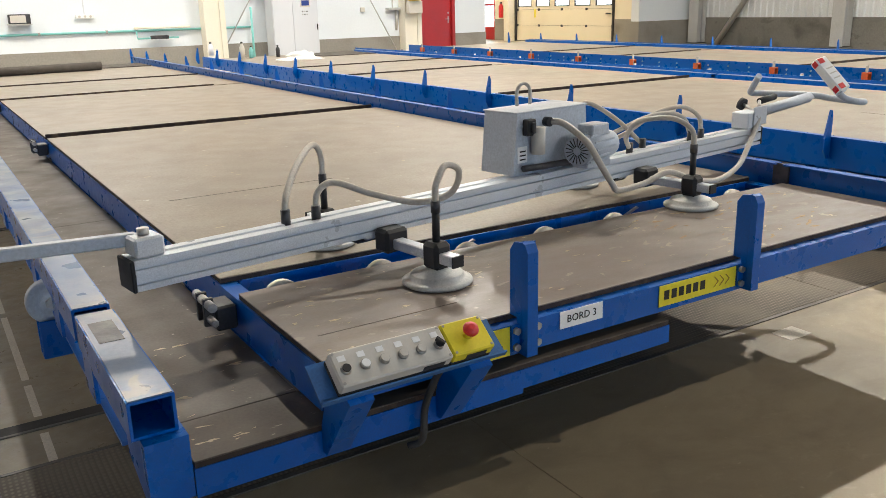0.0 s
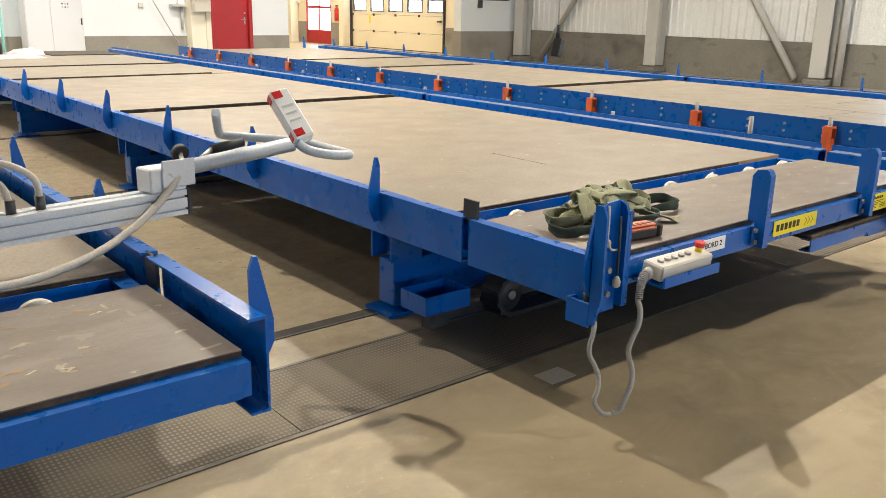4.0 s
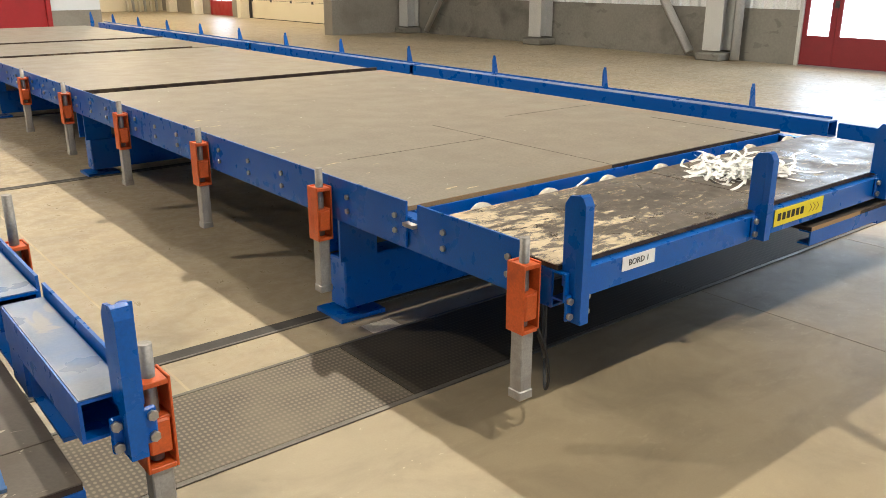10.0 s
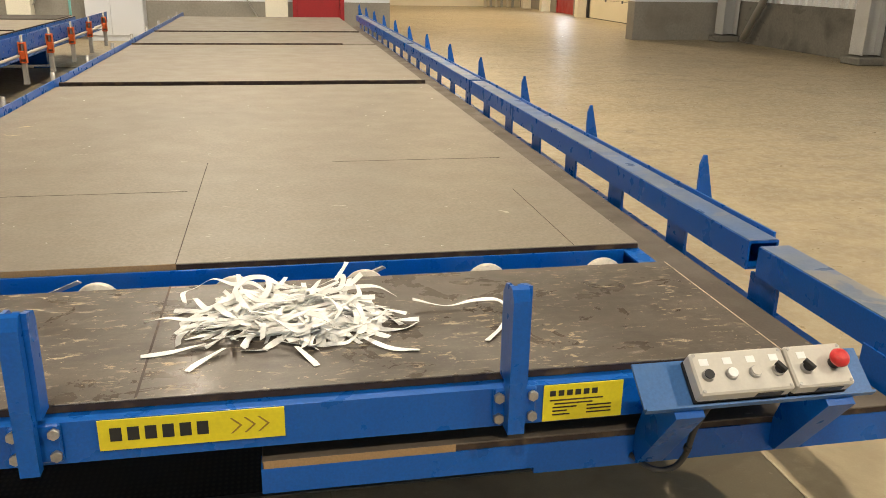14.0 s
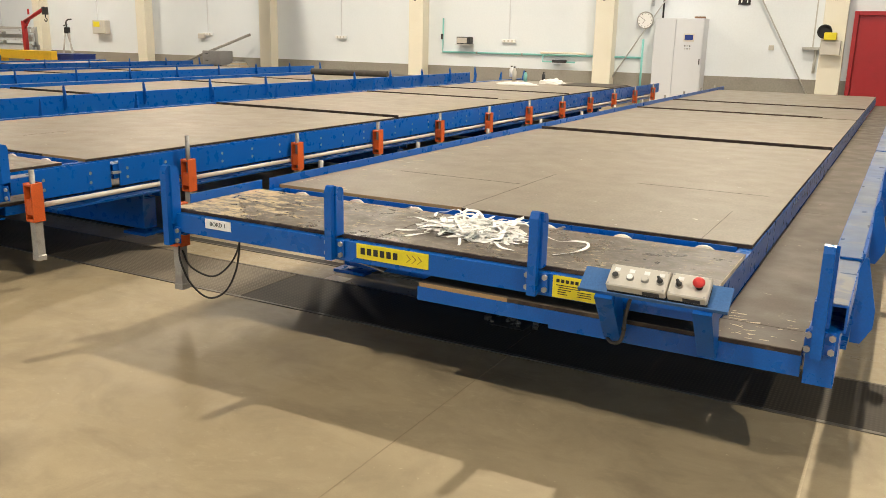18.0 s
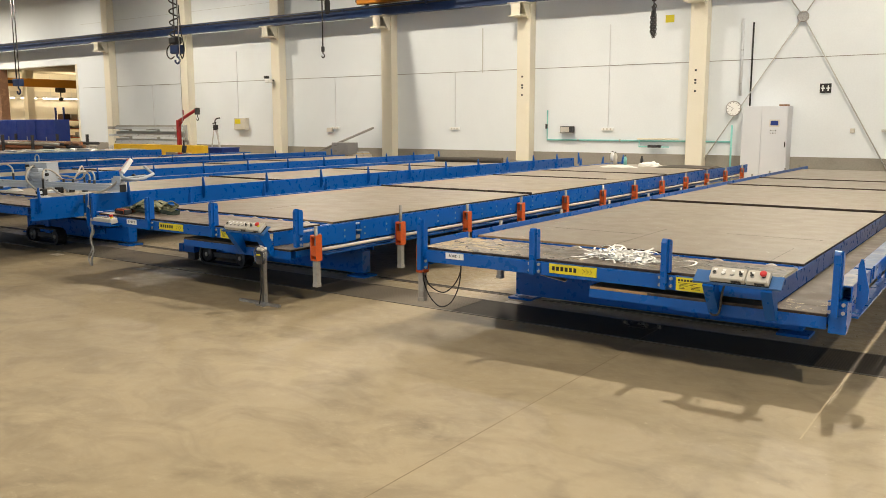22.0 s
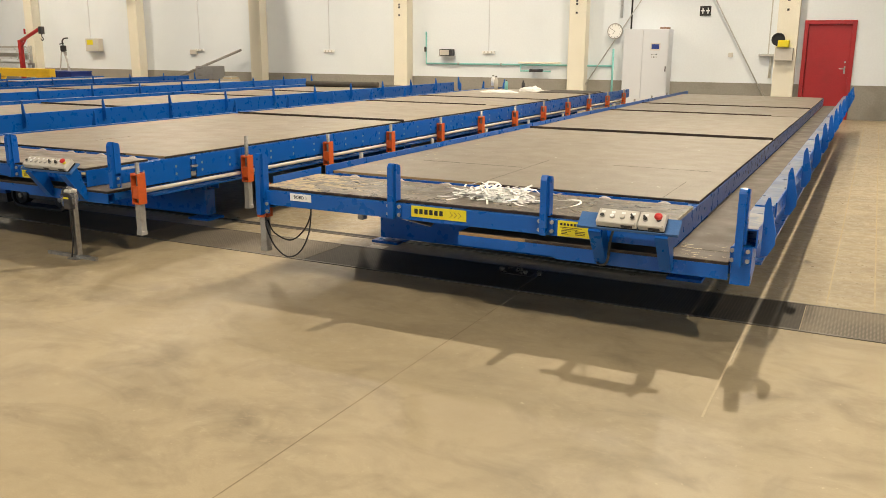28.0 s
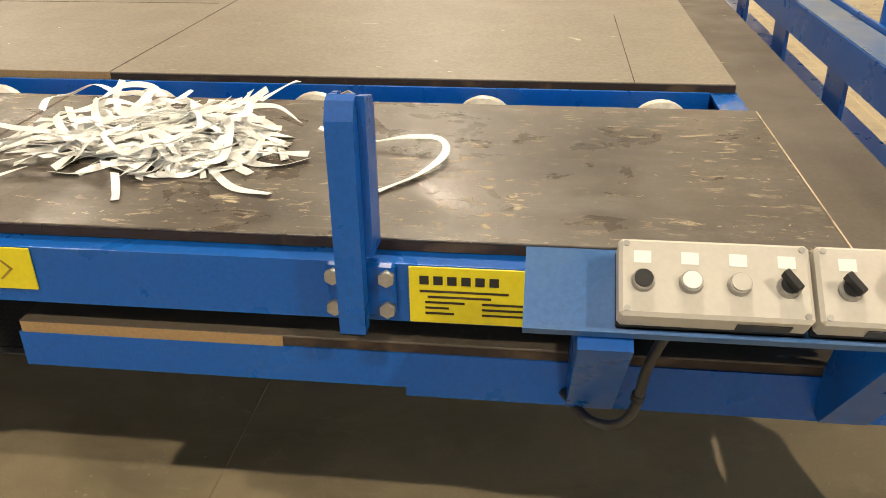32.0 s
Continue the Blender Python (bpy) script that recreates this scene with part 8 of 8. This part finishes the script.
ladder(-31.4, 0.5, 4.0, "long aluminium ladder leaning on the wall")
ladder(-36.0, 0.2, 5.2, "long aluminium ladder leaning on the wall")
for i, x in enumerate((-35.4, -35.1, -34.8)):
    solo("long_bar", cyl((x, NW - 0.6, 0), (x + 0.2, NW - 0.03, 5.6 - 0.4 * i), 0.04, 6), RUSTPIPE if i else GREYSTEEL, "long steel bar standing against the wall", "steel bar", "bars on the wall")
struct("opening_jamb", boxes((OPW0 - 0.02, OPW0 + 0.28, NW - 0.05, NW + 0.35, 0, OPH + 0.1)), RUSTPIPE, "brown steel guide of the tall opening")
struct("opening_jamb", boxes((OPW1 - 0.1, OPW1 + 0.02, NW - 0.02, NW + 0.33, 0, OPH)), CREAM, "cream lining of the tall opening")
# next hall through the opening
e = thing("orange_bridge_crane", (-38, 28, 4.2), "orange travelling crane in the next hall", "bridge crane")
part("girder", boxes((-38.25, -37.75, 18.5, 37.5, 3.72, 4.20)), ORANGE_CRANE, e)
part("end_truck", boxes((-39.5, -36.5, 37.51, 37.9, 3.9, 4.249)), ORANGE_CRANE, e)
part("end_truck", boxes((-39.5, -36.5, 18.1, 18.49, 3.9, 4.249)), ORANGE_CRANE, e)
for y in (37.7, 18.3):
    struct("hall_runway", boxes((-50, -20, y - 0.15, y + (0.3 if y > 30 else 0.15), 4.25, 4.60)), RAILBLUE, "dark blue crane runway in the next hall")
part("hoist", boxes((-38.22, -37.78, 26.5, 27.0, 3.42, 3.7195), bevel=0.05), DARKMETAL, e)
part("rope", cyl((-38, 26.75, 3.1), (-38, 26.75, 3.42), 0.03, 8), DARKMETAL, e)
part("hook_block", boxes((-38.1, -37.9, 26.65, 26.85, 2.9, 3.1), bevel=0.04), DARKMETAL, e)
part("lettering_bar", boxes((-37.749, -37.74, 23.2, 24.3, 3.86, 4.07)), INK, e)
for x, y in ((-44.5, 26.6), (-44.5, 28.3), (-44.5, 33.0), (-44.5, 21.0)):
    struct("far_column", boxes((x - 0.25, x + 0.25, y - 0.25, y + 0.25, 0, ROOF_Z)), CREAM, "cream steel column in the next hall")
for x in (-33, -36, -41, -44, -47):
    struct("hall_beam", boxes((x - 0.12, x + 0.12, 18, 37.9, 5.1, 5.55)), TRUSS, "pale roof beam of the next hall")
struct("hall_lintel", boxes((-50, -49.7, 18, 37.9, 3.5, 3.9)), TRUSS, "pale beam across the end of the next hall")
for k in range(5):
    y = 27.5 + 1.7 * k
    e = thing("tube_light", (-49.2, y, 3.35), "lit tube light in the next hall", "lamp", "tube lights in the next hall")
    part("housing", boxes((-49.4, -49.0, y - 0.6, y + 0.6, 3.40, 3.48)), GREYSTEEL, e)
    part("tube", boxes((-49.3, -49.1, y - 0.55, y + 0.55, 3.34, 3.3995)), LAMPGLOW, e)
    part("hanger", boxes((-49.21, -49.19, y - 0.01, y + 0.01, 3.4805, ROOF_Z)), GREYSTEEL, e)
e = thing("storage_shelf", (-43, 31.5, 0), "blue storage shelves with mixed loads in the next hall", "shelf")
for y in (29.6, 31.4, 33.2):
    part("upright", boxes((-43.6, -43.5, y - 0.05, y + 0.05, 0, 2.6)), NAVY, e)
    part("upright", boxes((-42.6, -42.5, y - 0.05, y + 0.05, 0, 2.6)), NAVY, e)
for z in (0.5, 1.1, 1.7):
    part("shelf", boxes((-43.5, -42.6, 29.5, 33.3, z, z + 0.06)), ORANGE, e)
    for k in range(6):
        yy = 29.65 + 0.6 * k
        part("load", boxes((-43.4, -42.7, yy, yy + rnd.uniform(0.3, 0.5), z + 0.0605, z + rnd.uniform(0.15, 0.45))), (RUSTPIPE, GREYBOX, STEEL)[k % 3], e)

# ---- overhead cranes ----
def bridge(x, label, y0=-13.4, flip=1):
    e = thing("bridge_crane", (x, NW - 0.55, 5.15), label, "bridge crane", "overhead cranes")
    part("web", boxes((x - 0.13, x + 0.13, y0, NW - 0.9, 5.28, 5.70)), ORANGE_CRANE, e)
    part("lower_flange", boxes((x - 0.20, x + 0.20, y0, NW - 0.9, 5.25, 5.2795)), ORANGE_CRANE, e)
    part("upper_flange", boxes((x - 0.18, x + 0.18, y0, NW - 0.9, 5.7005, 5.73)), ORANGE_CRANE, e)
    xa, xb = sorted((x - 1.1 * flip, x + 3.15 * flip))
    part("end_truck", boxes((xa, xb, NW - 0.70, NW - 0.42, 5.10, 5.34), bevel=0.02), ORANGE_CRANE, e)
    part("bolted_plate", boxes((x - 0.28, x + 0.28, NW - 0.93, NW - 0.701, 5.16, 5.60), bevel=0.01), ORANGE_CRANE, e)
    for xx in (xa + 0.3, xb - 0.3):
        part("wheel", cyl((xx, NW - 0.59, 5.145), (xx, NW - 0.51, 5.145), 0.09, 16), DARKMETAL, e)
        part("buffer", cyl((xx + (0.3 if xx > x else -0.3), NW - 0.55, 5.22), (xx + (0.42 if xx > x else -0.42), NW - 0.55, 5.22), 0.05, 12), BLACK, e)
    return e


def hoist(e, x, y, zh, m):
    """Trolley, chain and hook under a girder."""
    h = part("hoist_body", boxes((x - 0.32, x + 0.20, y - 0.17, y + 0.17, 4.86, 5.14), bevel=0.04), m, e)
    part("motor", cyl((x - 0.34, y, 5.0), (x - 0.56, y, 5.0), 0.12, 16), GREYPAINT, h)
    part("trolley", boxes((x - 0.24, x + 0.24, y - 0.13, y + 0.13, 5.1405, 5.2495), bevel=0.01), DARKMETAL, h)
    part("chain_bag", boxes((x + 0.02, x + 0.17, y - 0.08, y + 0.08, 4.46, 4.8595), bevel=0.05), BLACK, h)
    part("chain", cyl((x - 0.1, y, zh + 0.30), (x - 0.1, y, 4.8595), 0.018, 8), DARKMETAL, h)
    part("hook_block", boxes((x - 0.145, x - 0.055, y - 0.04, y + 0.04, zh + 0.16, zh + 0.31), bevel=0.02), DARKMETAL, h)
    part("hook", tube(((x - 0.1, y, zh + 0.16), (x - 0.1, y, zh + 0.12), (x - 0.06, y, zh + 0.09), (x - 0.05, y, zh + 0.04), (x - 0.095, y, zh + 0.0), (x - 0.14, y, zh + 0.03), (x - 0.14, y, zh + 0.06)), 0.016, 8, 5), DARKMETAL, h)
    return h


b1 = bridge(-3.95, "orange overhead travelling crane with navy hoist housing")
hoist(b1, -3.95, 14.3, 3.3, DARKMETAL)
part("housing", boxes((-3.74, -2.25, 15.9, 16.5, 5.40, 5.95), bevel=0.02), NAVY, b1, "dark blue drive housing")
b2 = bridge(5.25, "orange overhead travelling crane near the cabinet", flip=-1)
hoist(b2, 5.14, 15.4, 4.05, RAILBLUE)
sl = thing("chain_sling", (5.04, 15.4, 3.5), "dark bundle of hanging chain slings", "chain sling")
slr = random.Random(17)
for k in range(9):
    ca, cb = 0.055 * math.cos(k * 0.7), 0.055 * math.sin(k * 0.7)
    links, zl, zend = bmesh.new(), 4.12, 3.40 + slr.uniform(0, 0.14)
    i = 0
    while zl > zend:
        f = min(1.0, (4.12 - zl) / 0.25)
        m4 = Matrix.Translation((5.04 + ca * f, 15.4 + cb * f, zl)) @ Matrix.Rotation(radians(90 * (i % 2) + 20 * k), 4, "Z")
        turned_link = tube([(0.020 * math.cos(q), 0, 0.036 * math.sin(q)) for q in (0, 1.05, 2.1, 3.14, 4.19, 5.24, 6.2)], 0.009, 5, 1)
        turned_link.transform(m4)
        tmp_me = bpy.data.meshes.new("link")
        turned_link.to_mesh(tmp_me)
        turned_link.free()
        links.from_mesh(tmp_me)
        zl -= 0.052
        i += 1
    part("chain", links, DARKMETAL, sl)
def roof_hoist(x, y, zh, m, label):
    e = thing("chain_hoist", (x, y, 6.5), label, "chain hoist", "chain hoists")
    part("carrier", boxes((x - 0.12, x + 0.12, y - 0.12, y + 0.12, 7.6, ROOF_Z - 0.001)), DARKMETAL, e)
    part("chain", cyl((x - 0.1, y, zh + 0.30), (x - 0.1, y, 7.599), 0.022, 8), DARKMETAL, e)
    part("chain", cyl((x + 0.1, y, zh + 0.30), (x + 0.1, y, 7.599), 0.022, 8), DARKMETAL, e)
    h = part("hook_block", boxes((x - 0.22, x + 0.22, y - 0.12, y + 0.12, zh + 0.18, zh + 0.46), bevel=0.03), m, e)
    part("hook", tube(((x, y, zh + 0.18), (x, y, zh + 0.10), (x + 0.09, y, zh + 0.04), (x + 0.10, y, zh - 0.06), (x + 0.0, y, zh - 0.12), (x - 0.10, y, zh - 0.06), (x - 0.10, y, zh + 0.0)), 0.032, 8, 5), m, h)
    return e


h3 = roof_hoist(-10.35, 14.3, 3.52, RAILBLUE, "navy hook block on long chains with a coiled cable")
bm = bmesh.new()
pts = [(-10.42 + 0.15 * math.cos(k * 0.9), 14.3 + 0.15 * math.sin(k * 0.9), 4.1 + 0.05 * k) for k in range(72)]
tube(pts, 0.024, 6, 2, bm)
part("coiled_cable", bm, BLACK, h3, "black coiled control cable")
part("winch_body", boxes((-10.62, -10.22, 14.16, 14.44, 4.0, 4.24), bevel=0.05), BLACK, h3)
part("cable_loop", tube(((-10.6, 14.3, 4.05), (-10.82, 14.3, 3.9), (-10.86, 14.3, 3.7), (-10.7, 14.3, 3.56), (-10.5, 14.3, 3.62)), 0.02, 8, 5), BLACK, h3)
part("cable_loop", tube(((-10.2, 14.3, 5.2), (-10.12, 14.3, 4.4), (-10.0, 14.3, 3.85), (-10.1, 14.3, 3.55), (-10.2, 14.3, 3.7)), 0.018, 8, 5), BLACK, h3)
for xe, ye, ze in ((-22.0, 14.4, 6.0), (-31.05, 13.7, 6.0)):
    e = thing("heater_tube", (xe, ye, ze), "long brown radiant heater tubes hung below the roof", "heater", "radiant heaters", "structure")
    for dx in (-0.12, 0.12):
        part("tube", cyl((xe + dx, -12.0, ze), (xe + dx, ye, ze), 0.065, 10), JACKROD, e)
    part("reflector", boxes((xe - 0.26, xe + 0.26, -12.0, ye - 0.2, ze + 0.08, ze + 0.11)), RUSTPIPE, e)
    for yy in (ye - 1.0, ye - 5.0, ye - 9.0, ye - 13.0):
        part("hanger", boxes((xe - 0.015, xe + 0.015, yy - 0.015, yy + 0.015, ze + 0.1105, ROOF_Z)), GREYSTEEL, e)
roof_hoist(-20.0, 14.3, 2.75, RAILBLUE, "dark hook block on long chains")

# ---- second bay and stub wall ----
e = thing("fire_extinguisher", (EW - 0.1, 27.1, 0.9), "red fire extinguisher on the cream wall", "fire extinguisher")
part("cylinder", turned(lathe(((0.08, 0), (0.09, 0.05), (0.09, 0.42), (0.03, 0.52))), Matrix.Translation((EW - 0.11, 27.1, 0.85))), EMERGENCY, e)
part("valve", boxes((EW - 0.14, EW - 0.08, 27.07, 27.13, 1.372, 1.43)), BLACK, e)
solo("fire_notice", boxes((EW - 0.012, EW - 0.003, 26.75, 27.0, 1.7, 2.2)), EMERGENCY, "red fire notice on the cream wall", "sign")
solo("notice_board", boxes((EW - 0.03, EW - 0.003, 26.6, 26.95, 1.2, 1.55)), GREYSTEEL, "grey notice holder on the wall", "notice board")
for y in (26.45, 30.2, 32.6):
    struct("bay_column", boxes((EW - 0.35, EW - 0.025, y - 0.14, y + 0.14, 0, ROOF_Z)), CREAM, "cream steel column of the second bay")
wall_box2 = [("wall_phone", 30.9, 0.25, 1.25, 1.45), ("alarm_bell", 30.0, 0.2, 2.2, 2.4), ("paper_notice", 30.05, 0.3, 1.5, 1.8)]
for nm, y, w, z0, z1 in wall_box2:
    solo(nm, boxes((EW - 0.09, EW - 0.003, y - w / 2, y + w / 2, z0, z1), bevel=0.004), PAPER if nm == "paper_notice" else DARKMETAL, "small wall fitting on the cream wall", "wall fitting")
e = thing("timber_offcuts", (18.8, 33.3, 0), "boards and poles leaning in the corner", "boards")
for k in range(6):
    part("board", cyl((18.2 + 0.22 * k, 33.2, 0), (18.3 + 0.25 * k, 33.95, 2.0 + 0.15 * (k % 3)), 0.05, 4), GREYSTEEL if k % 2 else CREAM, e)
e = thing("wall_outlet", (18.3, NW + 0.05, 1.5), "grey socket with conduit on the pale wall return", "socket")
part("body", boxes((18.22, 18.36, NW - 0.02, NW + 0.047, 1.42, 1.62), bevel=0.006), DARKMETAL, e)
part("conduit", boxes((18.25, 19.4, NW + 0.03, NW + 0.047, 1.62, 1.645)), DARKMETAL, e)
